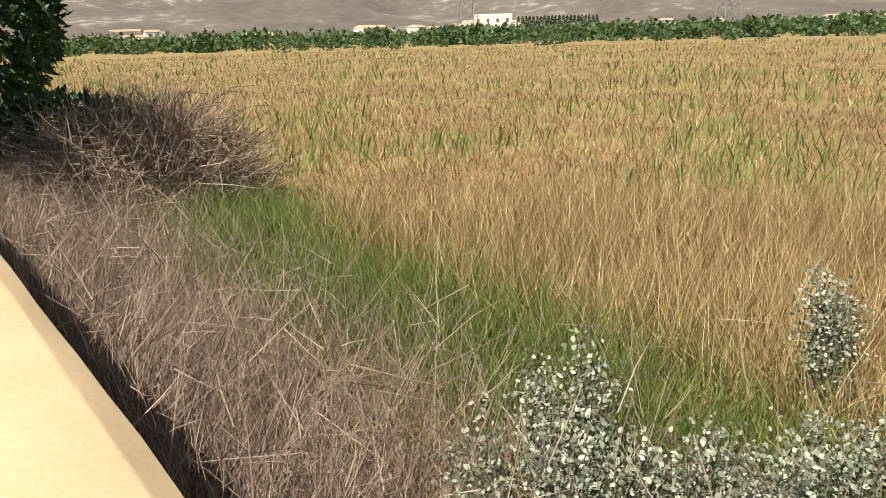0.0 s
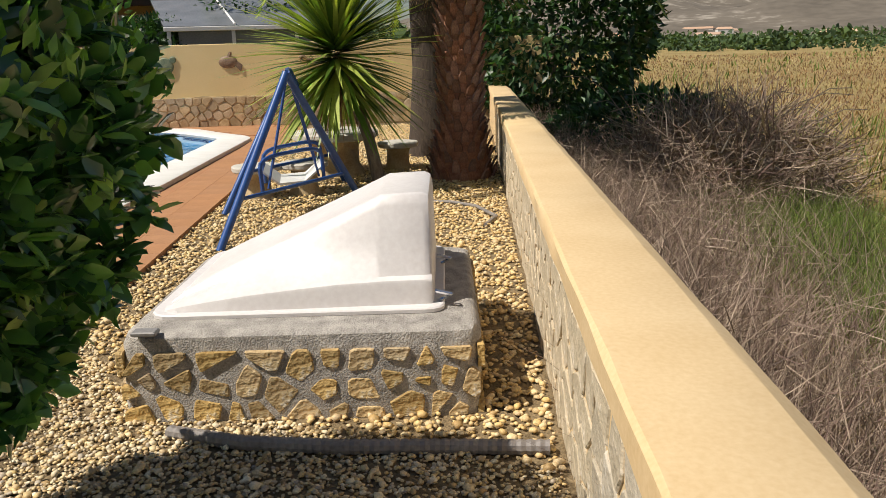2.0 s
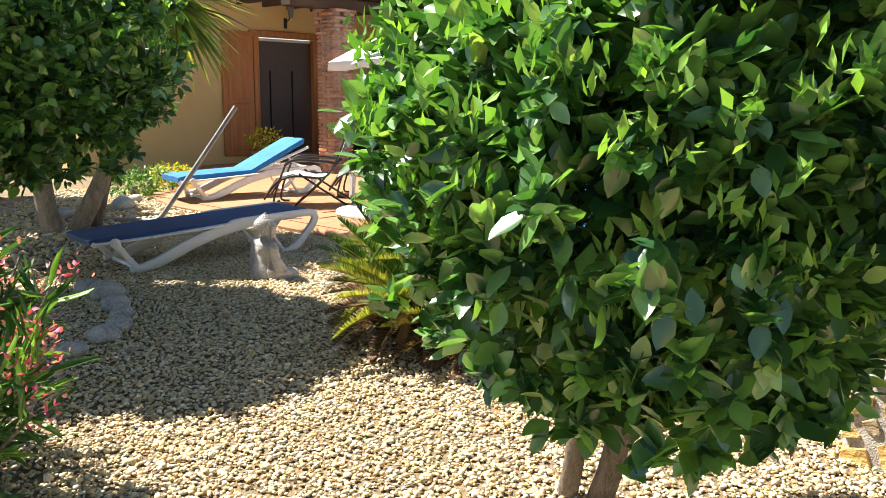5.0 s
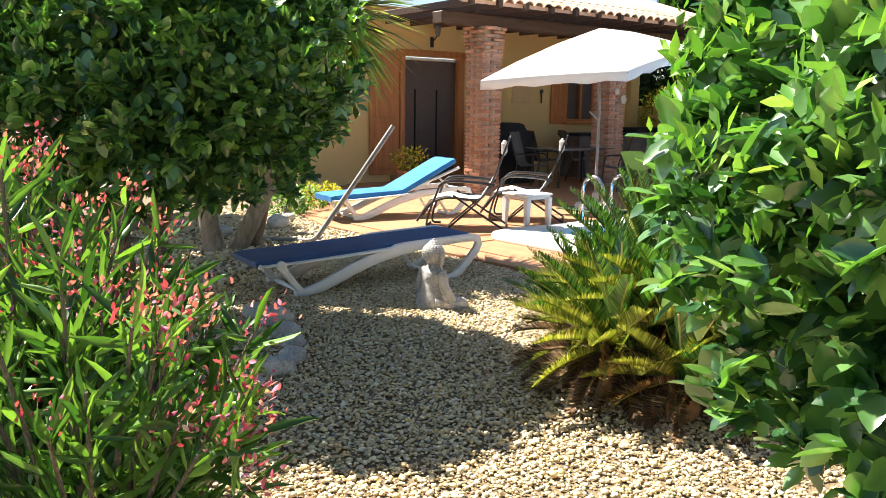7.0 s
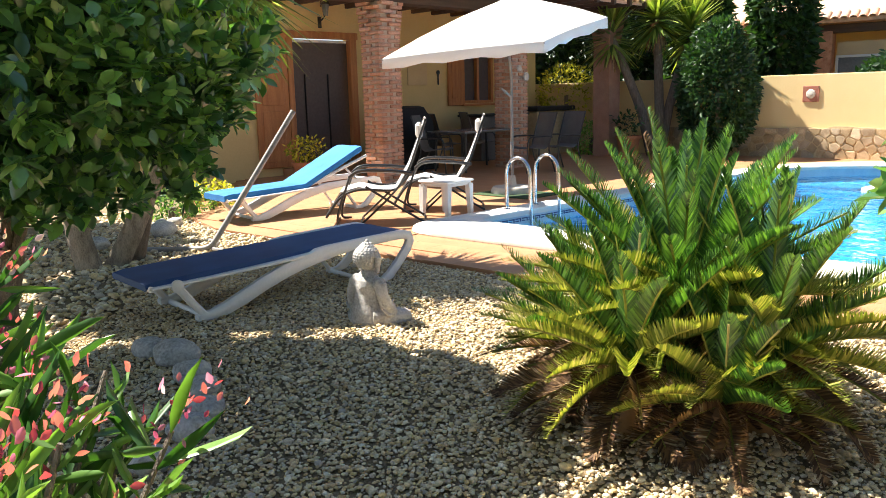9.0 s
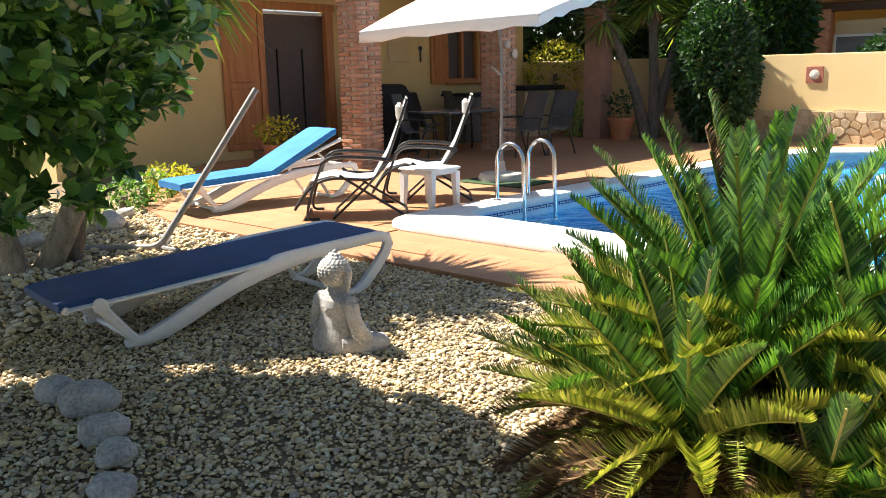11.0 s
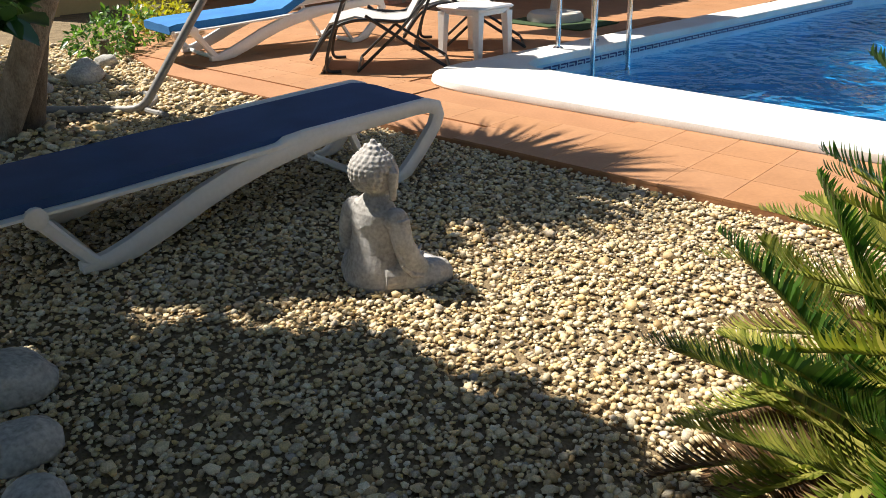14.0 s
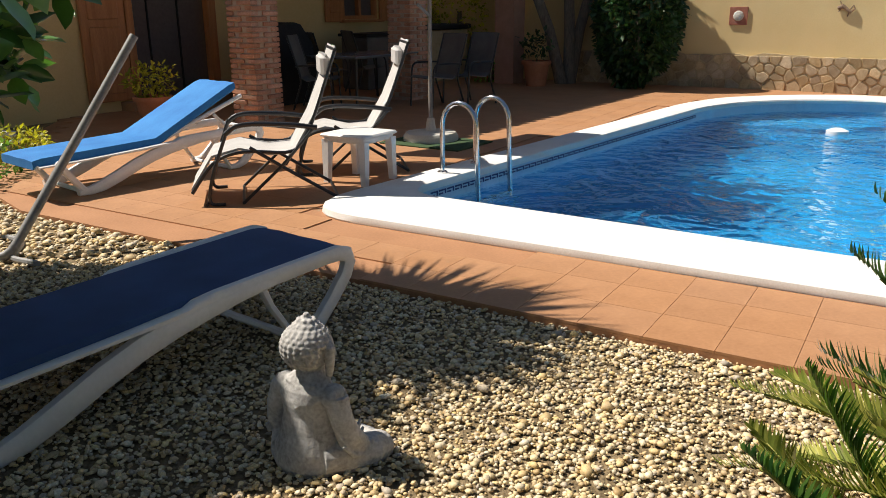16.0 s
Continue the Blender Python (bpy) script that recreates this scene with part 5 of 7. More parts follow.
def recliner(m):
    t = empty("reclining_chair", m, "folding recliner with pale grey sling and black frame", "chair", "recliners")
    W = 0.29
    for y in (-W, W):
        part("frame_rail", bent([(0.78, y, 0.10), (0.62, y, 0.33), (0.42, y, 0.40), (0.02, y, 0.36), (-0.12, y, 0.60), (-0.30, y, 1.10)], 0.013, 8), M_black_metal, t)
        part("armrest", bent([(0.52, y * 1.1, 0.52), (0.42, y * 1.12, 0.60), (0.05, y * 1.12, 0.58), (-0.14, y * 1.1, 0.55)], 0.019, 8), M_black_metal, t, "black padded armrest")
        part("front_leg", bent([(0.50, y * 1.08, 0.55), (0.62, y * 1.08, 0.25), (0.68, y * 1.08, 0.012), (0.55, y * 1.08, 0.012)], 0.013, 8), M_black_metal, t)
        part("rear_leg", bent([(0.35, y * 1.04, 0.42), (0.05, y * 1.04, 0.22), (-0.28, y * 1.04, 0.012)], 0.013, 8), M_black_metal, t)
        part("brace", bent([(-0.12, y * 1.06, 0.55), (0.10, y * 1.06, 0.30), (0.42, y * 1.06, 0.012)], 0.012, 8), M_black_metal, t)
    for x, z in ((0.68, 0.012), (-0.28, 0.012), (0.42, 0.012), (-0.30, 1.10)):
        part("crossbar", Geo().tube([(x, -W * 1.06, z), (x, W * 1.06, z)], 0.012, 8), M_black_metal, t)
    prof = [(0.78, 0.12), (0.62, 0.36), (0.42, 0.41), (0.2, 0.36), (0.03, 0.37), (-0.12, 0.62), (-0.22, 0.86), (-0.31, 1.12)]
    g = Geo()
    g.rings([[(x, -W + 0.015, z - 0.008), (x, W - 0.015, z - 0.008), (x + 0.006, W - 0.015, z + 0.008), (x + 0.006, 0, z + 0.002), (x + 0.006, -W + 0.015, z + 0.008)] for x, z in prof])
    part("sling", g, M_greyfab, t, "pale grey woven sling", smooth=True)
    part("headrest", Geo().box((-0.235, 0, 0.98), (0.07, 0.42, 0.17), bevel=0.03), M_greyfab, t, "padded headrest")
    return t


ch = recliner(pose(-11.06, -1.62, 0.042, 0, 0, -88))
copy_thing(ch, pose(-12.0, -0.92, 0.042, 0, 0, -92))

# white parasol, tilted
par = empty("garden_parasol", pose(-13.3, -0.15, 0.04), "square white canvas parasol, tilted, on the deck", "parasol")
part("pole", Geo().tube([(0, 0, 0.1), (0, 0, 1.55), (-0.02, -0.1, 2.55)], 0.022, 10), M_greypole, par, smooth=True)
part("foot", Geo().lathe([(0.30, 0.012), (0.30, 0.06), (0.27, 0.10), (0.06, 0.115), (0.04, 0.25), (0.035, 0.25)], 20), M_concrete, par, "round concrete foot", smooth=True)
part("crank", Geo().tube([(0, 0, 1.3), (0.05, -0.07, 1.36), (0.08, -0.14, 1.42)], 0.016, 8), M_greypole, par)
pc = Vector((0.15, -0.05, 2.58))
cn = [Vector((0.15, -1.72, 1.84)), Vector((1.35, 0.25, 1.94)), Vector((0.18, 1.25, 2.30)), Vector((-1.0, -0.3, 2.42))]
g = Geo()
top, bot, hem = [], [], []
for i in range(4):
    a, b = cn[i], cn[(i + 1) % 4]
    for q in range(8):
        e = a.lerp(b, q / 8)
        s = math.sin(math.pi * q / 8) * 0.06
        e = e.lerp(pc, s) - Vector((0, 0, s * 0.4))
        top.append(e)
n = len(top)
vs = [tuple(pc)]
for k in (0.35, 0.7, 1.0):
    vs += [tuple(pc.lerp(e, k) + Vector((0, 0, 0.10 * math.sin(math.pi * k) * 0.5))) for e in top]
hemv = [tuple(e + Vector((0, 0, -0.13 - 0.02 * math.sin(i * 2.4)))) for i, e in enumerate(top)]
fs = [(0, 1 + i, 1 + (i + 1) % n) for i in range(n)]
for r_ in range(2):
    fs += [(1 + r_ * n + i, 1 + (r_ + 1) * n + i, 1 + (r_ + 1) * n + (i + 1) % n, 1 + r_ * n + (i + 1) % n) for i in range(n)]
k0 = len(vs)
vs += hemv
fs += [(1 + 2 * n + i, k0 + i, k0 + (i + 1) % n, 1 + 2 * n + (i + 1) % n) for i in range(n)]
g.add(vs, fs)
cv = part("canopy", g, M_canvas, par, "white canvas canopy with a hem", smooth=True)
so = cv.modifiers.new("cloth", "SOLIDIFY")
so.thickness = 0.004
for c in cn:
    part("rib", Geo().tube([tuple(pc - Vector((0, 0, 0.03))), tuple(c + Vector((0, 0, -0.02)))], 0.009, 6), M_greypole, par)
mt = part("mat", Geo().box((0, 0, 0.012), (1.0, 0.7, 0.016), bevel=0.006), M_green_mat, m=pose(-13.15, -0.12, 0.04, 0, 0, 45))
tagged(mt, "green artificial grass mat under the parasol foot", "mat")

# hanging-chair stand: a leaning grey pole on a floor tube
stand = empty("hammock_stand", pose(-9.72, -3.35, 0), "grey bent tube stand on the gravel", "stand")
part("pole", bent([(-0.05, -0.75, 0.03), (0.0, 0.0, 0.03), (-0.3, 0.36, 0.62), (-0.6, 0.75, 1.27)], 0.028, 10), M_greypole, stand, smooth=True)
part("foot", bent([(0.15, 0.2, 0.03), (0.0, 0.0, 0.03), (-0.35, 0.0, 0.03), (-0.5, -0.15, 0.03)], 0.02, 8), M_greypole, stand, smooth=True)

# fibreglass cover on the plinth
cov = empty("fibreglass_cover", BK @ Matrix.Translation((0, 0, BH)), "white wedge-shaped fibreglass cover lying on the plinth", "cover")


def sec_at(y, half0, half1, zt, zr):
    """Cross-section at y (y runs to the low end): skirt, ledge, leaning side, crisp shoulder, top."""
    c = 0.76
    k = zr + (zt - zr) * 0.5
    side = [(half0, 0.02), (half0 - 0.008, zr - 0.012), (half0 - 0.014, zr), (half0 - 0.045, zr + 0.012), (half1 + (half0 - half1) * 0.40, k), (half1 + 0.035, zt - 0.05), (half1 + 0.012, zt - 0.01), (half1 - 0.004, zt), (half1 - 0.03, zt - 0.004)]
    return [(c - a, y, z) for a, z in side] + [(c + a, y, z) for a, z in reversed(side)]


g = Geo()
g.rings([sec_at(y, a, b, z, r) for y, a, b, z, r in ((0.205, 0.47, 0.27, 0.09, 0.06), (0.212, 0.485, 0.285, 0.42, 0.125), (0.222, 0.49, 0.295, 0.462, 0.127), (0.25, 0.495, 0.30, 0.475, 0.127), (0.43, 0.50, 0.305, 0.468, 0.125), (0.455, 0.502, 0.305, 0.455, 0.124), (0.62, 0.51, 0.30, 0.380, 0.118), (0.8, 0.52, 0.30, 0.300, 0.104), (1.0, 0.525, 0.31, 0.215, 0.084), (1.18, 0.53, 0.33, 0.135, 0.06), (1.30, 0.53, 0.36, 0.075, 0.04), (1.36, 0.52, 0.40, 0.035, 0.024))])
part("shell", g, M_fibre, cov, smooth=True)
fl = rounded([(0.21, 0.16), (1.31, 0.16), (1.33, 1.42), (0.19, 1.42)], [0.08, 0.08, 0.12, 0.12], 4)
part("flange", Geo().prism(fl, 0.002, 0.022, inset=0.008), M_fibre, cov)
for x in (0.3, 0.9):
    part("bracket", Geo().tube([(x, 0.18, 0.03), (x + 0.02, 0.13, 0.05), (x - 0.02, 0.13, 0.06), (x, 0.2, 0.07)], 0.009, 6), M_steel, cov)
rr = random.Random(31)
for i in range(9):
    part("vent_hole", Geo().lathe([(0.008, 0), (0.008, 0.003)], 8, pose(0.45 + 0.045 * i, 0.226 - 0.0035, 0.40 if i % 2 else 0.34, 90, 0, 0)), M_black, cov)
part("hinge", Geo().box((0.02, 1.36, 0.012), (0.06, 0.1, 0.02), bevel=0.005), M_greypole, cov)

# corrugated pipe on the gravel
g = Geo()
pp = [Vector(p) for p in ((-3.72, 1.36, 0.02), (-3.4, 1.50, 0.03), (-3.1, 1.72, 0.03), (-2.8, 2.0, 0.025), (-2.5, 2.24, 0.03))]
path, rad = [], []
for i in range(len(pp) - 1):
    for k in range(22):
        path.append(pp[i].lerp(pp[i + 1], k / 22))
        rad.append(0.031 if k % 2 else 0.027)
pipe = part("corrugated_pipe", Geo().tube(path, rad, 10), M_pipe)
tagged(pipe, "grey corrugated plastic pipe lying in the gravel", "pipe")
gp = part("ground_cable", Geo().tube([(-5.2, 4.95, 0.02), (-5.3, 5.2, 0.035), (-5.75, 5.45, 0.03), (-6.1, 5.5, 0.02), (-6.4, 5.4, 0.01)], 0.016, 8), M_pipe, smooth=True)
tagged(gp, "dark cable curving out of the gravel", "cable")

# ---- swing ----
sw = empty("garden_swing", pose(0, 0, 0), "blue steel A-frame garden swing on the gravel", "swing")
A1, A2 = Vector((-6.38, 3.9, 1.29)), Vector((-7.55, 4.75, 1.28))
F = [Vector((-6.24, 3.08, 0.0)), Vector((-6.75, 4.95, 0.0)), Vector((-7.45, 3.85, 0.0)), Vector((-7.95, 5.7, 0.0))]
for a, f in ((A1, F[0]), (A1, F[1]), (A2, F[2]), (A2, F[3])):
    part("leg", Geo().tube([tuple(f), tuple(a)], 0.032, 10), M_blue, sw, smooth=True)
part("top_bar", Geo().tube([tuple(A1), tuple(A2)], 0.024, 10), M_blue, sw, smooth=True)
for a, f0, f1 in ((A1, F[0], F[1]), (A2, F[2], F[3])):
    part("spreader", Geo().tube([tuple(f0.lerp(a, 0.28)), tuple(f1.lerp(a, 0.28))], 0.016, 8), M_blue, sw)
mid0, mid1 = F[0].lerp(F[1], 0.22), F[0].lerp(F[1], 0.78)
for k in (0.3, 0.7):
    p = A1.lerp(A2, k)
    for f0, f1 in ((F[0], F[1]),):
        d = (f1 - f0).normalized()
        part("hanger", Geo().tube([tuple(p), tuple(p + d * -0.35 + Vector((0, 0, -0.95)))], 0.011, 6), M_blue, sw)
        part("hanger", Geo().tube([tuple(p), tuple(p + d * 0.35 + Vector((0, 0, -0.95)))], 0.011, 6), M_blue, sw)
d = (F[1] - F[0]).normalized()
pa, pb = A1.lerp(A2, 0.25), A1.lerp(A2, 0.75)
seat_c = (pa + pb) / 2 + Vector((0, 0, -0.98))
ex_ = (pb - pa).normalized()
for s in (-0.3, 0.3):
    q = seat_c + ex_ * s
    part("arm_loop", bent([tuple(q - d * 0.42 + Vector((0, 0, 0.0))), tuple(q - d * 0.44 + Vector((0, 0, 0.3))), tuple(q + d * 0.40 + Vector((0, 0, 0.3))), tuple(q + d * 0.42)], 0.018, 8), M_blue, sw)
sm = Matrix(((*ex_.xy, 0, 0), (*d.xy, 0, 0), (0, 0, 1, 0), (0, 0, 0, 1))).transposed()
sm.translation = Vector((0, 0, 0))
g = Geo().rings([[tuple(seat_c + ex_ * -0.28 + d * u + Vector((0, 0, z))), tuple(seat_c + ex_ * 0.28 + d * u + Vector((0, 0, z))), tuple(seat_c + ex_ * 0.28 + d * u + Vector((0, 0, z + 0.02))), tuple(seat_c + ex_ * -0.28 + d * u + Vector((0, 0, z + 0.02)))] for u, z in ((-0.4, 0.16), (-0.2, 0.03), (0.15, 0.0), (0.4, 0.10))])
part("seat", g, M_white_plastic, sw, "white plastic swing seat")


# ---- stone table with stools ----
def tree_stool(m, r, h, label, cat, group=""):
    t = empty("stone_" + cat, m, label, cat, group)
    rr = random.Random(round(r * 1000))
    g = Geo()
    g.rings([[(rad * (1 + 0.10 * math.sin(5 * a + z * 9) + rr.uniform(-0.03, 0.03)) * math.cos(a), rad * (1 + 0.10 * math.sin(5 * a + z * 9)) * math.sin(a), z) for a in [2 * math.pi * k / 18 for k in range(18)]] for rad, z in ((r * 0.72, -0.02), (r * 0.55, h * 0.25), (r * 0.5, h * 0.6), (r * 0.62, h * 0.84))])
    part("pedestal", g, M_stone_stuff, t, "trunk-shaped pedestal", smooth=True)
    g = Geo().rings([[(rad * (1 + 0.03 * math.sin(7 * a)) * math.cos(a), rad * (1 + 0.03 * math.sin(7 * a)) * math.sin(a), z) for a in [2 * math.pi * k / 28 for k in range(28)]] for rad, z in ((r * 0.95, h * 0.82), (r * 1.0, h * 0.86), (r * 1.0, h * 0.97), (r * 0.95, h))])
    part("top", g, M_concrete, t, "pale round slab", smooth=True)
    return t


tree_stool(pose(-8.55, 6.05, 0), 0.52, 0.52, "round cast-stone garden table under the palms", "table")
for x, y in ((-7.75, 5.0), (-7.95, 4.55), (-8.2, 6.75)):
    tree_stool(pose(x, y, 0), 0.25, 0.34, "cast-stone stool with a trunk-shaped foot", "stool", "stone stools")
bowl = part("stone_bowl", Geo().lathe([(0.07, 0.52), (0.12, 0.56), (0.13, 0.6), (0.11, 0.6), (0.09, 0.56), (0.02, 0.545)], 16), M_concrete, m=pose(-8.6, 6.05, 0), smooth=True)
tagged(bowl, "small stone bowl on the garden table", "bowl")


# ---- stones round the oleander ----
def boulder(x, y, r, seed, flat=0.62):
    bm = bmesh.new()
    bmesh.ops.create_icosphere(bm, subdivisions=3, radius=1)
    for v in bm.verts:
        k = 1 + 0.22 * noise.noise(v.co * 1.3 + Vector((seed * 3.1, 0, 0))) + 0.07 * noise.noise(v.co * 4 + Vector((seed, 0, 0)))
        v.co = Vector((v.co.x * r * k, v.co.y * r * 0.85 * k, v.co.z * r * flat * k))
    me = bpy.data.meshes.new("boulder")
    bm.to_mesh(me)
    bm.free()
    me.polygons.foreach_set("use_smooth", [True] * len(me.polygons))
    ob = part("boulder", me, M_boulder, m=pose(x, y, r * flat * 0.72, 0, 0, seed * 47))
    tagged(ob, "rounded grey stone edging the oleander bed", "stone", "edging stones")


for i, (x, y, r) in enumerate(((-6.62, -2.86, 0.10), (-6.48, -2.66, 0.125), (-6.2, -2.5, 0.10), (-6.0, -2.38, 0.085), (-5.74, -2.30, 0.085), (-5.48, -2.30, 0.10), (-5.2, -2.36, 0.085))):
    boulder(x, y, r, i + 1)


# ---- field plants ----
def out_of_wall(x, y):
    """Distance beyond the wall's outer face, and place along it."""
    rx, ry = x + 2.27, y - 2.06
    c, s = math.cos(radians(132.1)), math.sin(radians(132.1))
    return -(-s * rx + c * ry) - 0.39, c * rx + s * ry


def blades(name, x, y, height, width, material, label, seed, lean=0.35, z=-0.30):
    rng = np.random.default_rng(seed)
    n = len(x)
    d = np.stack([rng.normal(size=n) * lean, rng.normal(size=n) * lean, np.ones(n)], 1)
    R = frames_from(d, rng) * np.stack([width, height, height * 1.5], 1)[:, None, :]
    ob = part(name, cloud(name, BLADE_V, BLADE_F, R, np.stack([x, y, np.full(n, z)], 1)), material)
    return tagged(ob, label, "grass", kind="stuff")


rng = np.random.default_rng(40)
n = 165000
r = 1.8 * (95 / 1.8) ** (rng.random(n) ** 1.12)
a = np.radians(rng.uniform(38, 136, n))
fx, fy = r * np.cos(a), r * np.sin(a)
d_, u_ = out_of_wall(fx, fy)
patch = np.array([noise.noise(Vector((px * 0.30, py * 0.30, 0.0))) + 0.6 * noise.noise(Vector((px * 0.11, py * 0.11, 5.0))) for px, py in zip(fx, fy)])
edge = 2.55 + 0.5 * patch
straw = d_ > edge
ok = straw & (rng.random(n) < 0.97)
tone = patch * 1.1 + rng.normal(size=n) * 0.22
green = (patch >= 0.2) & (r > 6) & (rng.random(n) < 0.12)
sel = ok & ~green & (tone > 0.1)
blades("straw_field", fx[sel], fy[sel], rng.uniform(0.10, 0.42, sel.sum()) * (1 + 0.35 * patch[sel]) * np.where(r[sel] > 8, 0.5, np.where(r[sel] > 5, 0.75, 1)), 0.0038 * (1 + r[sel] / 5), M_straw, "tall dry golden field grass", 41, 0.42)
sel = ok & ~green & (tone <= 0.1)
blades("russet_field", fx[sel], fy[sel], rng.uniform(0.10, 0.40, sel.sum()) * np.where(r[sel] > 8, 0.5, np.where(r[sel] > 5, 0.75, 1)), 0.0038 * (1 + r[sel] / 5), M_russet, "russet brown dry field grass", 46, 0.42)
m_ = 26000
hx, hy = rng.uniform(-2.5, 4.0, m_), rng.uniform(2.8, 8.0, m_)
hd, hu = out_of_wall(hx, hy)
hs = hd > 2.35 + 0.3 * rng.random(m_)
blades("straw_near", hx[hs], hy[hs], rng.uniform(0.2, 0.6, hs.sum()), np.full(hs.sum(), 0.006), M_straw, "dry golden grass near the wall", 47, 0.34)
sel = ok & green
blades("green_field_grass", fx[sel], fy[sel], rng.uniform(0.25, 0.5, sel.sum()), 0.005 * (1 + r[sel] / 3.0), M_greengrass, "patches of yellow-green grass in the field", 42, 0.25)
# green strip
n = 26000
u = rng.uniform(-3.5, 9.0, n)
d = 2.15 + rng.normal(size=n) * 0.42 + 0.12 * np.sin(u * 1.7)
mw = np.array(BW)
X = mw[0, 0] * u + mw[0, 1] * (-0.39 - d) + mw[0, 3]
Y = mw[1, 0] * u + mw[1, 1] * (-0.39 - d) + mw[1, 3]
blades("green_grass", X, Y, rng.uniform(0.2, 0.5, n), np.full(n, 0.006), M_greengrass, "strip of lush green grass", 43, 0.5)
# dead stems along the wall
n = 34000
u = rng.uniform(-3.2, 10.5, n)
d = np.abs(rng.normal(size=n)) * 0.8 + 0.02
X = mw[0, 0] * u + mw[0, 1] * (-0.39 - d) + mw[0, 3]
Y = mw[1, 0] * u + mw[1, 1] * (-0.39 - d) + mw[1, 3]
blades("dead_weeds", X, Y, rng.uniform(0.25, 0.75, n) + np.where(d < 0.4, 0.22, 0), np.full(n, 0.0048), M_thornstraw, "tangle of dead grey-brown weed stems", 44, 0.6)
n = 9000
k = rng.integers(0, n, 9000)
X2, Y2 = X[k], Y[k]
R = frames_from(rng.normal(size=(9000, 3)) + np.array((0, 0, 0.1)), rng) * np.stack([np.full(9000, 0.004), rng.uniform(0.12, 0.42, 9000), rng.uniform(0.2, 0.7, 9000)], 1)[:, None, :]
ob = part("weed_tangle", cloud("weed_tangle", BLADE_V, BLADE_F, R, np.stack([X2, Y2, rng.uniform(-0.15, 0.42, 9000)], 1)), M_thornstraw)
tagged(ob, "criss-crossing dry stems beside the wall", "weeds", kind="stuff")
# bramble mound
br = empty("bramble", pose(-4.75, 8.3, -0.3), "mound of dry brown bramble canes", "bramble")
n = 5200
q = ball_dirs(n, rng)
q[:, 2] = np.abs(q[:, 2])
loc = q * np.array((1.5, 1.25, 1.25)) * (rng.random(n) ** 0.35)[:, None] * 0.9
R = frames_from(q * 0.6 + rng.normal(size=(n, 3)) * 0.9, rng) * np.stack([np.full(n, 0.011), rng.uniform(0.3, 0.75, n), rng.uniform(0.3, 0.9, n)], 1)[:, None, :]
tagged(part("cane", cloud("cane", BLADE_V, BLADE_F, R, loc), M_thornstraw, br), kind="stuff")
g = Geo()
rr = random.Random(45)
for i in range(60):
    a = rr.uniform(0, 6.28)
    rad = rr.uniform(0.3, 1.3)
    h = rr.uniform(0.9, 1.6)
    p0 = Vector((rr.uniform(-0.7, 0.7), rr.uniform(-0.6, 0.6), 0))
    p1 = p0 + Vector((math.cos(a) * rad * 0.4, math.sin(a) * rad * 0.4, h))
    p2 = p0 + Vector((math.cos(a) * rad, math.sin(a) * rad, h * rr.uniform(0.5, 0.9)))
    g.tube([tuple((1 - t) ** 2 * p0 + 2 * t * (1 - t) * p1 + t * t * p2) for t in (0, 0.2, 0.4, 0.6, 0.8, 1)], 0.006, 4)
tagged(part("arching_cane", g, M_bark, br), kind="stuff")


def saltbush(x, y, h, w, seed):
    rng = np.random.default_rng(seed)
    rr = random.Random(seed)
    t = empty("saltbush", pose(x, y, -0.3), "grey-leaved saltbush outside the garden wall", "shrub", "saltbushes")
    st = Geo()
    mats, locs = [], []
    for i in range(int(34 * w / 0.5)):
        a, rad = rr.uniform(0, 6.28), w * rr.random() ** 0.6
        hh = h * rr.uniform(0.55, 1.0) * (1 - 0.3 * (rad / w) ** 2)
        p0, p1 = Vector((rad * 0.4 * math.cos(a), rad * 0.4 * math.sin(a), 0)), Vector((rad * math.cos(a), rad * math.sin(a), hh))
        st.tube([tuple(p0), tuple(p0.lerp(p1, 0.5) + Vector((0, 0, 0.05))), tuple(p1)], [0.008, 0.006, 0.003], 5)
        n = 240
        tt = rng.uniform(0.25, 1.03, n)
        P = np.array(p0) + tt[:, None] * np.array(p1 - p0) + rng.normal(size=(n, 3)) * 0.035
        d = np.array((p1 - p0).normalized()) * 0.5 + rng.normal(size=(n, 3)) * 0.7
        s = rng.uniform(0.012, 0.026, n)
        mats.append(frames_from(d, rng) * np.stack([s * 1.5, s, s], 1)[:, None, :])
        locs.append(P)
    part("branchwork", st, M_bark, t)
    part("leaves", cloud("leaves", LEAF_V, LEAF_F, np.concatenate(mats), np.concatenate(locs), True), M_saltbush, t)


for i, (x, y, h, w) in enumerate(((-0.62, 2.5, 0.66, 0.42), (-0.12, 2.55, 0.62, 0.40), (0.28, 2.72, 0.5, 0.42), (0.75, 2.9, 0.5, 0.42), (-0.55, 2.95, 0.92, 0.16), (0.62, 3.75, 0.85, 0.14), (1.75, 4.3, 0.95, 0.25))):
    saltbush(x, y, h, w, 50 + i)

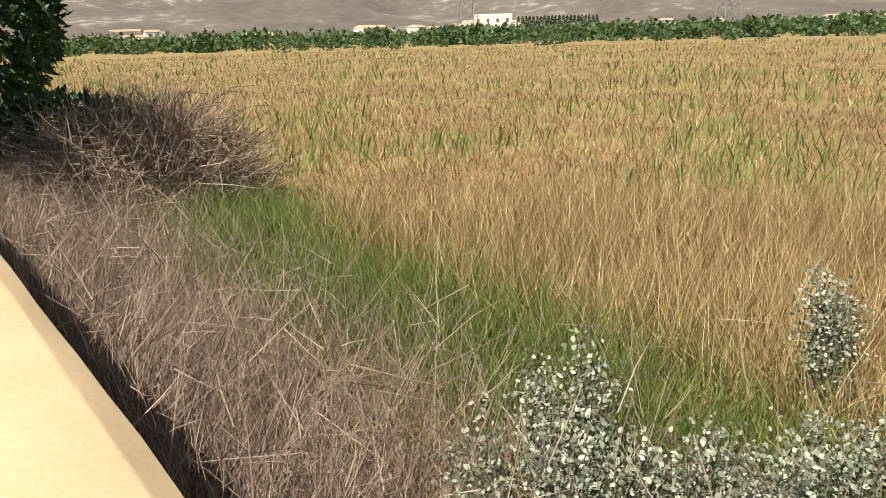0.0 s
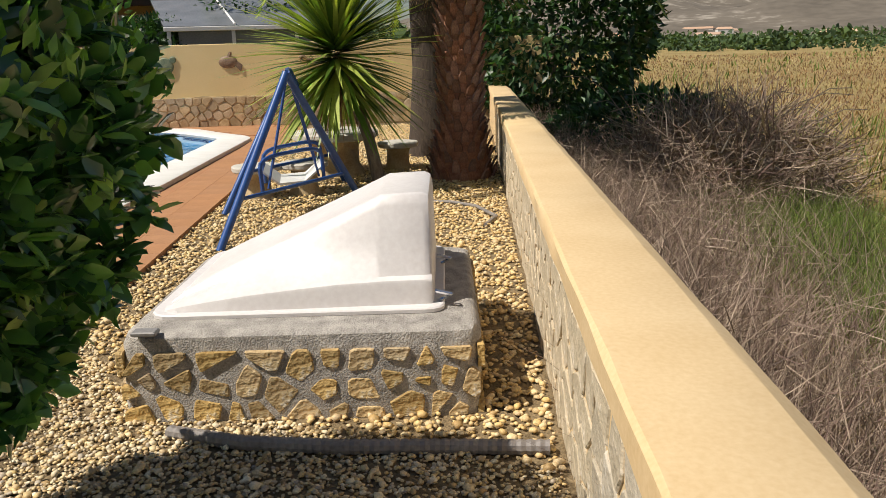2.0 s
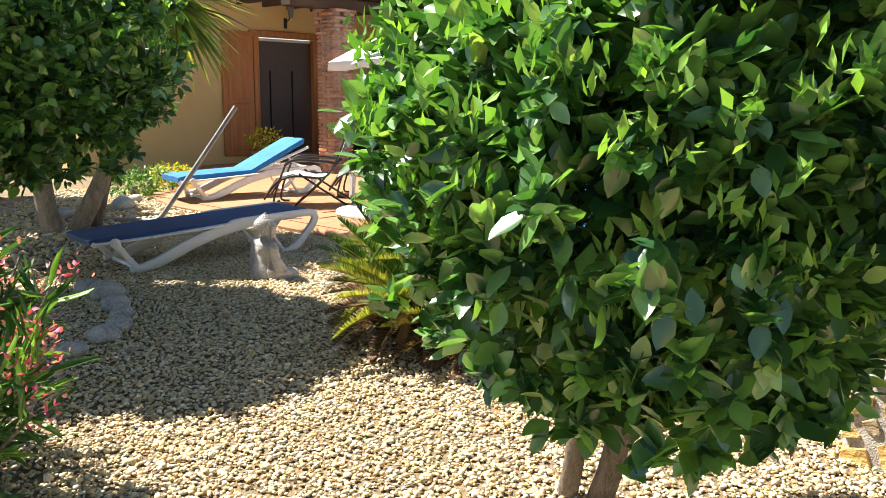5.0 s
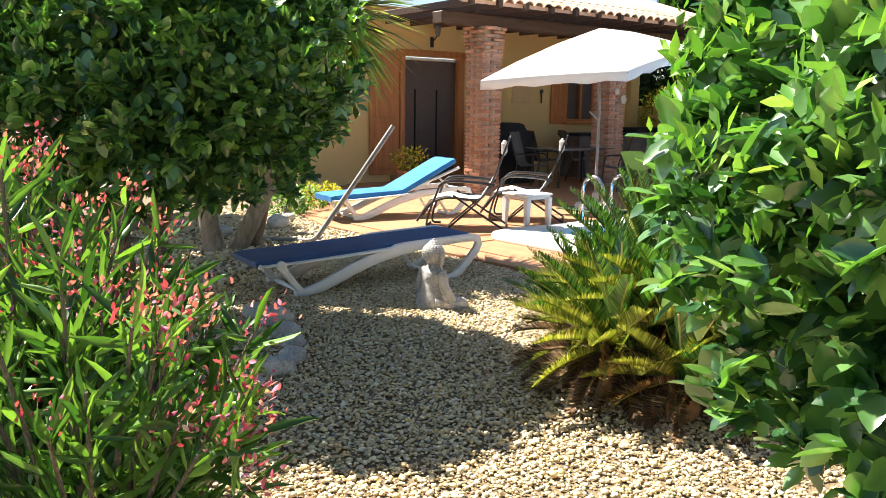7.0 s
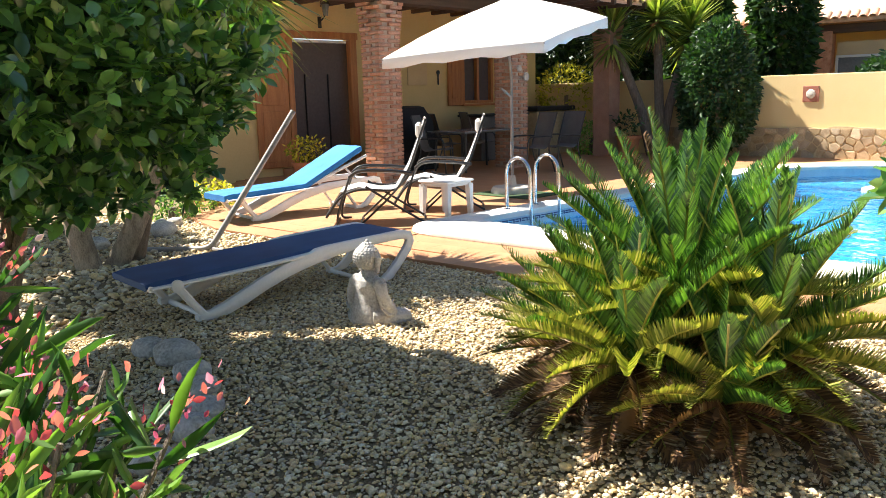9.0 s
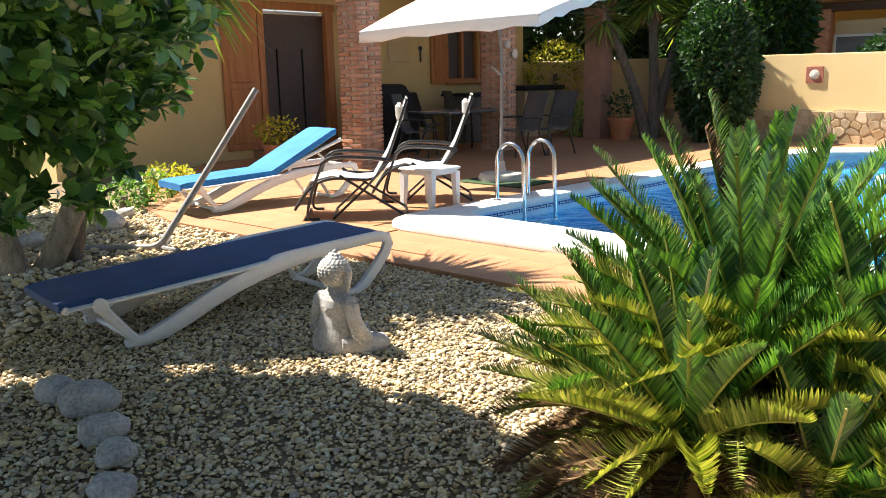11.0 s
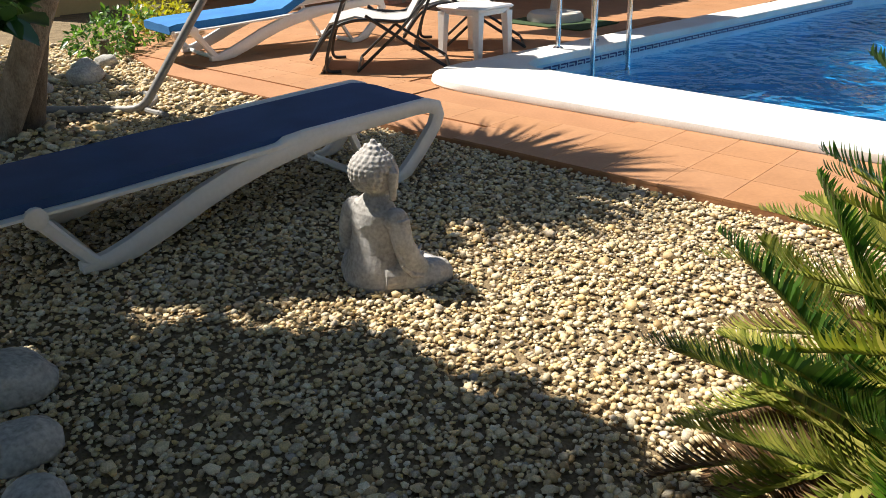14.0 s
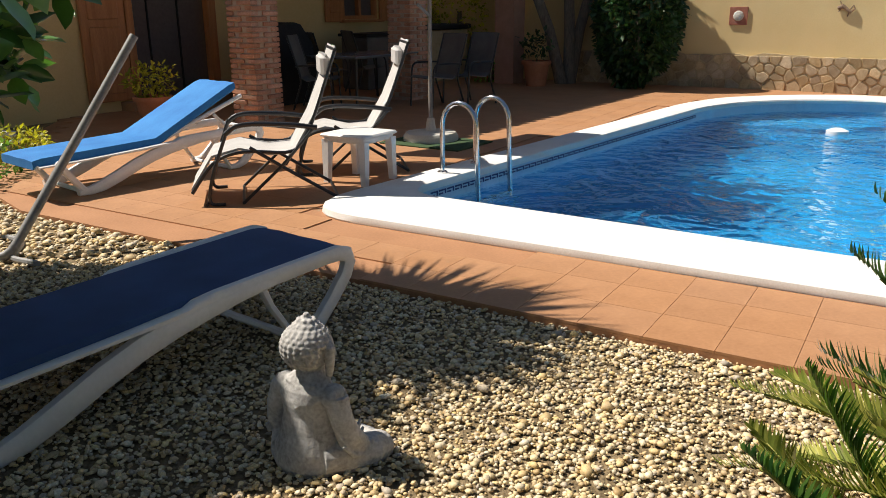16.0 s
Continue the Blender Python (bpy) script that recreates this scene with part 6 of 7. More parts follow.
# ---- distance ----
g = Geo()
NA, NR = 120, 16
vs, fs = [], []
for i in range(NA + 1):
    az = radians(20 + 140 * i / NA)
    deg = 20 + 140 * i / NA
    top = 175 + 60 * noise.noise(Vector((i * 0.07, 0, 0))) if deg < 128 else max(30, 175 - (deg - 128) * 14)
    for j in range(NR + 1):
        t = j / NR
        rr_ = 620 + 1100 * t
        h = top * (t ** 1.15) + 26 * noise.fractal(Vector((rr_ * math.cos(az) * 0.006, rr_ * math.sin(az) * 0.006, 0)), 1.0, 2.0, 4) * min(1, t * 4)
        vs.append((rr_ * math.cos(az), rr_ * math.sin(az), h - 1))
for i in range(NA):
    for j in range(NR):
        a = i * (NR + 1) + j
        fs.append((a, a + NR + 1, a + NR + 2, a + 1))
g.add(vs, fs)
hills = part("backdrop_hills", g, M_hill, smooth=True)
tagged(hills, "barren grey-brown hills beyond the valley", "hills", kind="structure")


def far_wood(name, az0, az1, r0, r1, count, h0, h1, label, seed, per=70):
    rng = np.random.default_rng(seed)
    az, rad = np.radians(rng.uniform(az0, az1, count)), rng.uniform(r0, r1, count)
    hh = rng.uniform(h0, h1, count)
    c = np.stack([rad * np.cos(az), rad * np.sin(az), hh * 0.45 - 0.3], 1)
    d = ball_dirs(count * per, rng)
    k = np.repeat(np.arange(count), per)
    loc = c[k] + d * (hh[k] * 0.62)[:, None] * np.array((1.5, 1.5, 0.85)) * (rng.random((len(k), 1)) ** 0.4)
    loc[:, 2] = np.maximum(loc[:, 2], -0.2)
    s = hh[k] * rng.uniform(0.16, 0.32, len(k))
    R = frames_from(d + rng.normal(size=d.shape) * 0.6, rng) * np.stack([s, s, s], 1)[:, None, :]
    ob = part(name, cloud(name, BLADE_V, BLADE_F, R, loc), M_fieldtree)
    return tagged(ob, label, "trees", kind="stuff")


far_wood("far_orchard", 48, 132, 115, 185, 420, 1.2, 3.0, "green orchards beyond the field", 60)
far_wood("far_trees", 44, 136, 170, 420, 420, 1.6, 4.2, "scattered dark green trees in the valley", 61, 36)
far_wood("far_hedge", 50, 112, 95, 120, 40, 0.6, 1.4, "row of green shrubs along the field edge", 62)
far_wood("far_pines", 128, 160, 260, 420, 90, 7.0, 13.0, "wooded rise behind the houses", 63)
rr = random.Random(64)
for i in range(26):
    az, rad = radians(rr.uniform(58, 128)), rr.uniform(480, 760)
    w, d_h = rr.uniform(9, 26), rr.uniform(3.5, 7)
    hb = empty("far_house", pose(rad * math.cos(az), rad * math.sin(az), max(-0.3, (rad - 620) / 1100 * 40), 0, 0, rr.uniform(0, 90)), "small pale house far across the valley", "house", "far houses")
    part("wall", Geo().box((0, 0, d_h / 2 - 1), (w, 8, d_h + 2)), M_whitefar, hb)
    part("roof", Geo().rings([[(-w / 2 - 0.3, -4.3, d_h), (w / 2 + 0.3, -4.3, d_h), (w / 2 + 0.3, 4.3, d_h), (-w / 2 - 0.3, 4.3, d_h)], [(-w / 2 + 1, -0.3, d_h + 1.6), (w / 2 - 1, -0.3, d_h + 1.6), (w / 2 - 1, 0.3, d_h + 1.6), (-w / 2 + 1, 0.3, d_h + 1.6)]]), M_rooftile, hb)
wb = empty("white_building", pose(520 * math.cos(radians(92.6)), 520 * math.sin(radians(92.6)), 2, 0, 0, 2), "long white building with a cypress row", "building")
part("wall", Geo().box((0, 0, 4), (24, 10, 12)).box((-14, 2, 2), (10, 8, 9)), M_whitefar, wb)
for i in range(4):
    part("window", Geo().box((-9 + i * 6, -5.02, 6), (1.6, 0.1, 2.2)), M_dark, wb)
for i in range(22):
    rng = np.random.default_rng(200 + i)
    x = 16 + i * 2.3
    t = empty("far_cypress", pose(520 * math.cos(radians(92.6)) + x, 520 * math.sin(radians(92.6)) + i * 0.2, 0), "slim dark cypress in a far row", "tree", "far cypress row")
    d = ball_dirs(90, rng)
    s = rng.uniform(0.6, 1.2, 90)
    part("crown", cloud("crown", BLADE_V, BLADE_F, frames_from(d + np.array((0, 0, 1.2)), rng) * np.stack([s, s, s], 1)[:, None, :], d * np.array((0.7, 0.7, 4.6)) + np.array((0, 0, 5))), M_leaf_dark, t)
for az, hgt in ((94.4, 42), (77.2, 42)):
    rad = 270
    py = empty("pylon", pose(rad * math.cos(radians(az)), rad * math.sin(radians(az)), -0.3, 0, 0, 20), "grey steel lattice pylon in the valley", "pylon", "pylons")
    leg, brace = Geo(), Geo()
    for sx, sy in ((-1, -1), (1, -1), (1, 1), (-1, 1)):
        leg.tube([(sx * 3.2, sy * 3.2, 0), (sx * 1.0, sy * 1.0, 24), (sx * 0.5, sy * 0.5, hgt)], 0.14, 4)
    for k in range(9):
        z0, z1 = k * 3.0, (k + 1) * 3.0
        w0, w1 = 3.2 - 2.2 * z0 / 24, 3.2 - 2.2 * min(z1, 24) / 24
        for sx, sy, tx, ty in ((-1, -1, 1, -1), (1, -1, 1, 1), (1, 1, -1, 1), (-1, 1, -1, -1)):
            brace.tube([(sx * w0, sy * w0, z0), (tx * w1, ty * w1, z1)], 0.07, 4)
            brace.tube([(tx * w0, ty * w0, z0), (sx * w1, sy * w1, z1)], 0.07, 4)
    part("leg", leg, M_greypole, py)
    part("bracing", brace, M_greypole, py)
    for z in (28, 33, 38):
        part("crossarm", Geo().tube([(-6, 0, z), (0, 0, z + 1), (6, 0, z)], 0.2, 4), M_greypole, py)

# ---- neighbours ----
nb = empty("neighbour_house", pose(-25.2, 8.6, 0, 0, 0, 51), "orange rendered villa with a tiled roof behind the wall", "house")
part("wall", Geo().box((1, 2.5, 1.4), (8.5, 4.0, 3.4)), M_house, nb)
part("roof", Geo().rings([[(-4.0, -1.0, 3.0), (6.2, -1.0, 3.0), (6.2, 5, 3.0), (-4.0, 5, 3.0)], [(-4.0, -1.0, 3.1), (6.2, -1.0, 3.1), (6.2, 5, 3.1), (-4.0, 5, 3.1)], [(-1.5, 2.2, 4.6), (3.6, 2.2, 4.6), (3.6, 2.4, 4.6), (-1.5, 2.4, 4.6)]]), M_rooftile, nb)
for i in range(46):
    part("roof_tile", tile_me, M_rooftile, nb, m=Matrix.Translation((-3.9 + i * 0.22, -1.0, 3.1)) @ pose(0, 0, 0, 24, 0, 0))
part("beam", Geo().box((1, -0.7, 2.85), (10, 0.2, 0.22), bevel=0.02), M_beam, nb)
for x in (-2.0, 1.3, 4.6):
    part("column", Geo().box((x, -0.6, 1.4), (0.45, 0.45, 2.8), bevel=0.02), M_brick, nb, "brick porch column")
for x0_, x1_ in ((-1.7, 1.0), (1.6, 4.3)):
    part("awning", Geo().box(((x0_ + x1_) / 2, -0.55, 2.35), (x1_ - x0_, 0.1, 0.35), bevel=0.02), M_cap, nb, "pale roll-down awning")
    wv = part("glass_screen", Geo().box(((x0_ + x1_) / 2, -0.6, 1.75), (x1_ - x0_, 0.03, 0.8)), M_grill, nb, "grey windbreak screen")
    part("screen_frame", Geo().box(((x0_ + x1_) / 2, -0.62, 2.15), (x1_ - x0_, 0.06, 0.06)).box((x0_ + 0.03, -0.62, 1.7), (0.06, 0.06, 0.9)).box((x1_ - 0.03, -0.62, 1.7), (0.06, 0.06, 0.9)), M_white_plastic, wv)
cs = empty("conservatory", pose(-18.6, 9.55, 0, 0, 0, 55), "grey-roofed glass conservatory behind the garden wall", "conservatory")
part("glazing", Geo().box((1.9, 1.2, 1.3), (3.8, 2.2, 1.3)), M_grill, cs)
part("roof", Geo().rings([[(-0.3, 0.0, 2.02), (4.1, 0.0, 2.02), (4.1, 0.0, 2.07), (-0.3, 0.0, 2.07)], [(-0.9, 2.6, 2.75), (3.6, 2.6, 2.75), (3.6, 2.6, 2.8), (-0.9, 2.6, 2.8)]]), M_grill, cs, "dark grey pitched glass roof")
part("rail", Geo().box((1.9, -0.02, 2.0), (4.4, 0.09, 0.1), bevel=0.01), M_white_plastic, cs, "white frame rail")
for x in (-0.2, 1.25, 2.7, 4.0):
    part("post", Geo().box((x, 0.0, 1.45), (0.08, 0.08, 1.1)), M_white_plastic, cs)
part("glazing_bar", Geo().tube([(1.3, 0, 2.1), (0.7, 2.6, 2.85)], 0.03, 4), M_white_plastic, cs)
nb2 = empty("white_villa", pose(-23.0, 13.0, 0, 0, 0, 50), "cream villa with a clay roof in the neighbourhood", "house")
part("wall", Geo().box((0, 2, 1.5), (7, 4, 3.3)), M_whitefar, nb2)
part("roof", Geo().rings([[(-4, -0.6, 3.05), (4, -0.6, 3.05), (4, 4.6, 3.05), (-4, 4.6, 3.05)], [(-2.5, 1.9, 4.1), (2.5, 1.9, 4.1), (2.5, 2.1, 4.1), (-2.5, 2.1, 4.1)]]), M_rooftile, nb2)


# ---- wall ornaments ----
def ornament(x, z, kind):
    names = {"lizard": ("wall_ornament", "small metal lizard ornament on the yellow wall"), "fish": ("wall_ornament", "brown metal fish ornament on the yellow wall"), "plaque": ("wall_plaque", "square terracotta relief plaque on the yellow wall"), "green": ("wall_ornament", "green round ornament on the yellow wall")}
    nm, lb = names[kind]
    t = empty(nm, KF @ Matrix.Translation((x, -0.012, z)), lb, "ornament")
    g = Geo()
    if kind == "plaque":
        g.box((0, 0, 0), (0.30, 0.03, 0.30), bevel=0.008)
        part("tile", g, M_plaque, t)
        part("relief", Geo().lathe([(0.09, 0), (0.07, 0.02), (0.02, 0.03)], 10, pose(0, -0.015, 0, 90, 0, 0)), M_concrete, t)
        return
    if kind == "fish":
        g.lathe([(0.15, 0), (0.13, 0.02), (0.04, 0.035)], 14, pose(-0.02, 0, 0, 90, 0, 0) @ Matrix.Diagonal((1.25, 0.8, 1, 1)))
        g.rings([[(0.10, -0.005, 0.06), (0.10, -0.015, -0.06), (0.12, -0.015, 0.0)], [(0.26, -0.005, -0.06), (0.22, -0.015, -0.19), (0.2, -0.02, -0.12)]])
        g.rings([[(-0.05, -0.005, 0.08), (0.05, -0.005, 0.08), (0.0, -0.02, 0.08)], [(0.02, -0.005, 0.2), (0.07, -0.005, 0.18), (0.05, -0.02, 0.19)]])
    elif kind == "green":
        g.lathe([(0.17, 0), (0.15, 0.025), (0.05, 0.04)], 14, pose(0, 0, 0, 90, 0, 0))
        g.lathe([(0.07, 0), (0.05, 0.02)], 10, pose(0.16, 0, 0.12, 90, 0, 0))
    else:
        pth = [(-0.12, -0.01, 0.04), (-0.05, -0.018, 0.07), (0.0, -0.02, 0.03), (0.07, -0.018, -0.02), (0.13, -0.012, 0.03), (0.10, -0.01, 0.09)]
        g.tube(pth, [0.03, 0.035, 0.03, 0.025, 0.015, 0.006], 8)
        for px, pz, dx, dz in ((-0.06, 0.07, -0.04, 0.08), (-0.06, 0.05, -0.05, -0.07), (0.05, 0.0, 0.05, 0.08), (0.05, -0.01, -0.02, -0.08)):
            g.tube([(px, -0.012, pz), (px + dx, -0.01, pz + dz)], 0.010, 6)
    part("figure", g, M_ornament_green if kind == "green" else M_flower_petal, t, smooth=True)


ornament(0.1, 1.25, "plaque")
ornament(1.75, 1.33, "lizard")
ornament(5.35, 1.28, "lizard")
ornament(3.85, 1.27, "fish")
ornament(2.6, 1.22, "green")

# ---- porch things ----
for uu, vv, z, s in ((3.1, 0.245, 1.85, 0.07), (3.3, 0.245, 1.7, 0.09)):
    o = part("column_ornament", Geo().lathe([(s, 0), (s * 0.8, 0.02), (s * 0.3, 0.03)], 8, pose(0, 0, 0, 90, 0, 0)), M_concrete, m=HF @ Matrix.Translation((uu, -vv - 0.0, z)))
    tagged(o, "small round ornament on the brick column", "ornament")
o = part("wall_plate", Geo().box((0, 0, 0), (0.55, 0.03, 0.55), bevel=0.01), M_cap, m=HF @ Matrix.Translation((3.15, WP - 0.02, 1.9)))
tagged(o, "square beige tile panel on the house wall", "panel")
o = part("wall_key", Geo().tube([(0, 0, 0.12), (0, 0, -0.12)], 0.018, 6).lathe([(0.045, -0.01), (0.045, 0.01)], 10, Matrix.Translation((0, 0, 0.14)) @ pose(0, 0, 0, 90, 0, 0)), M_black_metal, m=HF @ Matrix.Translation((3.75, WP - 0.03, 1.75)))
tagged(o, "dark iron key ornament on the house wall", "ornament")
bbq = empty("covered_grill", HF @ Matrix.Translation((1.75, 1.35, 0.045)), "tall object under a black cover in the porch", "grill cover")
g = Geo().rings([[(sx * w + dx, sy * w * 0.8, z) for sx, sy in ((-1, -1), (1, -1), (1, 1), (-1, 1))] for w, dx, z in ((0.44, 0, 0), (0.42, 0, 0.5), (0.38, -0.02, 0.9), (0.28, -0.06, 1.15), (0.22, -0.08, 1.18))])
part("cover", g, M_black, bbq, smooth=True)


def sling_chair(m, label):
    t = empty("patio_chair", m, label, "chair", "patio chairs")
    for y in (-0.28, 0.28):
        part("leg", bent([(0.25, y, 0.0), (0.22, y, 0.62), (-0.2, y, 0.62), (-0.26, y, 0.6)], 0.014, 8), M_black_metal, t)
        part("leg", bent([(-0.32, y, 0.0), (-0.18, y, 0.42), (-0.36, y, 1.02)], 0.014, 8), M_black_metal, t)
    g = Geo().rings([[(x, -0.26, z - 0.006), (x, 0.26, z - 0.006), (x + 0.004, 0.26, z + 0.006), (x + 0.004, -0.26, z + 0.006)] for x, z in ((0.27, 0.42), (0.2, 0.44), (-0.12, 0.40), (-0.2, 0.45), (-0.36, 1.02))])
    part("sling", g, M_greyfab_dark, t, "dark grey sling seat", smooth=True)
    return t


c0 = sling_chair(HF @ pose(2.55, -0.95, 0.042, 0, 0, 160), "dark grey sling patio chair by the table")
for u, v, rz in ((3.1, -1.15, 165), (1.5, 0.35, -60), (2.7, 1.3, -20), (3.6, 1.2, -30)):
    copy_thing(c0, HF @ pose(u, v, 0.042, 0, 0, rz))
tb = empty("patio_table", HF @ pose(2.45, 0.25, 0.042), "dark glass-topped patio table under the porch", "table")
part("tabletop", Geo().box((0, 0, 0.72), (1.6, 0.95, 0.02), bevel=0.006).box((0, 0, 0.70), (1.5, 0.85, 0.02)), M_grill, tb)
for x in (-0.7, 0.7):
    for y in (-0.38, 0.38):
        part("leg", Geo().tube([(x, y, 0), (x * 0.95, y * 0.95, 0.7)], 0.02, 8), M_black_metal, tb)
bench = empty("outdoor_kitchen", HF @ pose(4.6, 1.7, 0.042), "dark storage bench in the porch", "bench")
part("body", Geo().box((0, 0, 0.45), (1.5, 0.6, 0.9), bevel=0.02), M_greyfab_dark, bench)
part("worktop", Geo().box((0, 0, 0.93), (1.6, 0.66, 0.05), bevel=0.01), M_black, bench)
hut = empty("stone_grill", pose(-20.9, 1.35, 0, 0, 0, 134), "low stone counter with a dark top beyond the porch", "counter")
part("body", Geo().box((0, 0, 0.5), (1.3, 0.7, 1.0), bevel=0.02), M_mortar_light, hut)
part("top", Geo().box((0, 0, 1.06), (1.4, 0.8, 0.1), bevel=0.02), M_black, hut)


def potted(m, r, h, material, label, count, size, radii, seed):
    t = empty("potted_plant", m, label, "plant", "potted plants")
    part("pot", Geo().lathe([(r * 0.7, 0), (r * 0.95, h * 0.85), (r * 1.08, h * 0.86), (r * 1.08, h), (r * 0.95, h), (r * 0.9, h * 0.9), (0.02, h * 0.88)], 18), M_pot, t, "terracotta pot", smooth=True)
    rng = np.random.default_rng(seed)
    R, loc = leafy("foliage", (0, 0, h + radii[2] * 0.8), radii, count, size, rng, 12, 0.3)
    part("foliage", cloud("foliage", LEAF_V, LEAF_F, R, loc, True), material, t)


potted(HF @ pose(-0.9, 0.9, 0.042), 0.22, 0.36, M_cactusyellow, "terracotta pot with a yellow-green succulent by the column", 420, 0.07, (0.33, 0.33, 0.24), 70)
potted(pose(-19.0, 2.85, 0.04), 0.25, 0.45, M_leaf_dark, "terracotta pot with a sparse plant by the pillar", 160, 0.1, (0.32, 0.32, 0.3), 71)
for i, (x, y, r_) in enumerate(((-12.3, -4.3, 0.35), (-12.9, -4.1, 0.28), (-11.8, -4.35, 0.3), (-13.4, -4.35, 0.3))):
    bush("low_plant", (x, y, 0), (r_, r_, r_ * 0.55), 380, 0.07, M_cactusyellow if i % 2 else M_oleander, "low flowering plant in the bed by the deck", 80 + i)
for i, (x, y, r_) in enumerate(((-10.7, -4.1, 0.14), (-10.35, -4.3, 0.11), (-11.1, -4.25, 0.12), (-10.0, -4.5, 0.12), (-11.4, -4.2, 0.1))):
    boulder(x, y, r_, 30 + i)
box_ = part("planter_box", Geo().box((0, 0, 0.11), (0.34, 0.2, 0.22), bevel=0.01).box((0, 0, 0.235), (0.3, 0.16, 0.03)), M_whitefar, m=pose(-13.6, -4.55, 0.0, 0, 0, 130))
tagged(box_, "small pale box beside the planting bed", "box")

# floating things in the pool
for nm, x, y, mt_, lb in (("floating_dispenser", -13.4, 4.9, M_white_plastic, "round white chlorine floater on the water"), ("floating_toy", -11.8, 4.6, M_yellow_plastic, "yellow floating toy on the water")):
    o = part(nm, Geo().lathe([(0.05, -0.06), (0.13, -0.02), (0.13, 0.02), (0.05, 0.05)], 16), mt_, m=pose(x, y, -0.06), smooth=True)
    tagged(o, lb, "floater")
ring = Geo()
for k in range(3):
    ring.tube([(0.16 * math.cos(a), 0.28 * math.sin(a) + 0.02 * k, 0.02 + 0.03 * k) for a in [2 * math.pi * i / 20 for i in range(21)]], 0.018, 6)
o = part("pool_hose", ring, M_ring, m=pose(-8.75, 3.45, 0.098, 0, 0, 40), smooth=True)
tagged(o, "coiled turquoise pool hose on the coping", "hose")

# ---- gravel ----
CHIP_V = [(math.cos(a) * k, math.sin(a) * k, -0.35) for a, k in ((0.1, 0.8), (1.3, 0.75), (2.6, 0.85), (3.9, 0.75), (5.1, 0.8))] + [(math.cos(a) * k, math.sin(a) * k, 0.35) for a, k in ((0.1, 0.98), (1.3, 0.86), (2.6, 1.0), (3.9, 0.9), (5.1, 0.95))] + [(0.3, 0.15, 0.95), (-0.3, -0.1, 0.88), (0.05, -0.35, 0.82)]
CHIP_F = [f for i in range(5) for f in ((i, (i + 1) % 5, 5 + (i + 1) % 5), (i, 5 + (i + 1) % 5, 5 + i))] + [(5, 6, 10), (6, 7, 10), (7, 11, 10), (7, 8, 11), (8, 12, 11), (8, 9, 12), (9, 5, 12), (5, 10, 12), (10, 11, 12)]


def pebbles(name, poly, density, size, label, seed, material=M_pebble):
    rng = np.random.default_rng(seed)
    xs, ys = [p[0] for p in poly], [p[1] for p in poly]
    n = int((max(xs) - min(xs)) * (max(ys) - min(ys)) * density)
    x, y = rng.uniform(min(xs), max(xs), n), rng.uniform(min(ys), max(ys), n)
    deck_grow = DECK
    k = inside(poly, x, y) & ~inside(deck_grow, x, y)
    dd, uu = out_of_wall(x, y)
    k &= dd < -0.42
    bx, by = x + 2.9, y - 2.32
    c, s = math.cos(radians(134)), math.sin(radians(134))
    lx, ly = c * bx + s * by, -s * bx + c * by
    k &= ~((lx > 0.0) & (lx < BL) & (ly > 0.0) & (ly < BWD))
    x, y = x[k], y[k]
    n = len(x)
    yaw = rng.uniform(0, 6.283, n)
    R = frames_from(np.stack([np.cos(yaw), np.sin(yaw), rng.normal(size=n) * 0.22], 1), rng, 0.28, np.array((0, 0, 1.0)))
    s = size * np.exp(rng.normal(size=n) * 0.30)
    R = R * np.stack([s * rng.uniform(0.6, 0.95, n), s, s * rng.uniform(0.38, 0.7, n)], 1)[:, None, :]
    loc = np.stack([x, y, s * 0.3 + rng.uniform(0, 0.011, n)], 1)
    ob = part(name, cloud(name, CHIP_V, CHIP_F, R, loc), material)
    tagged(ob, label, "gravel", kind="stuff")
    return ob


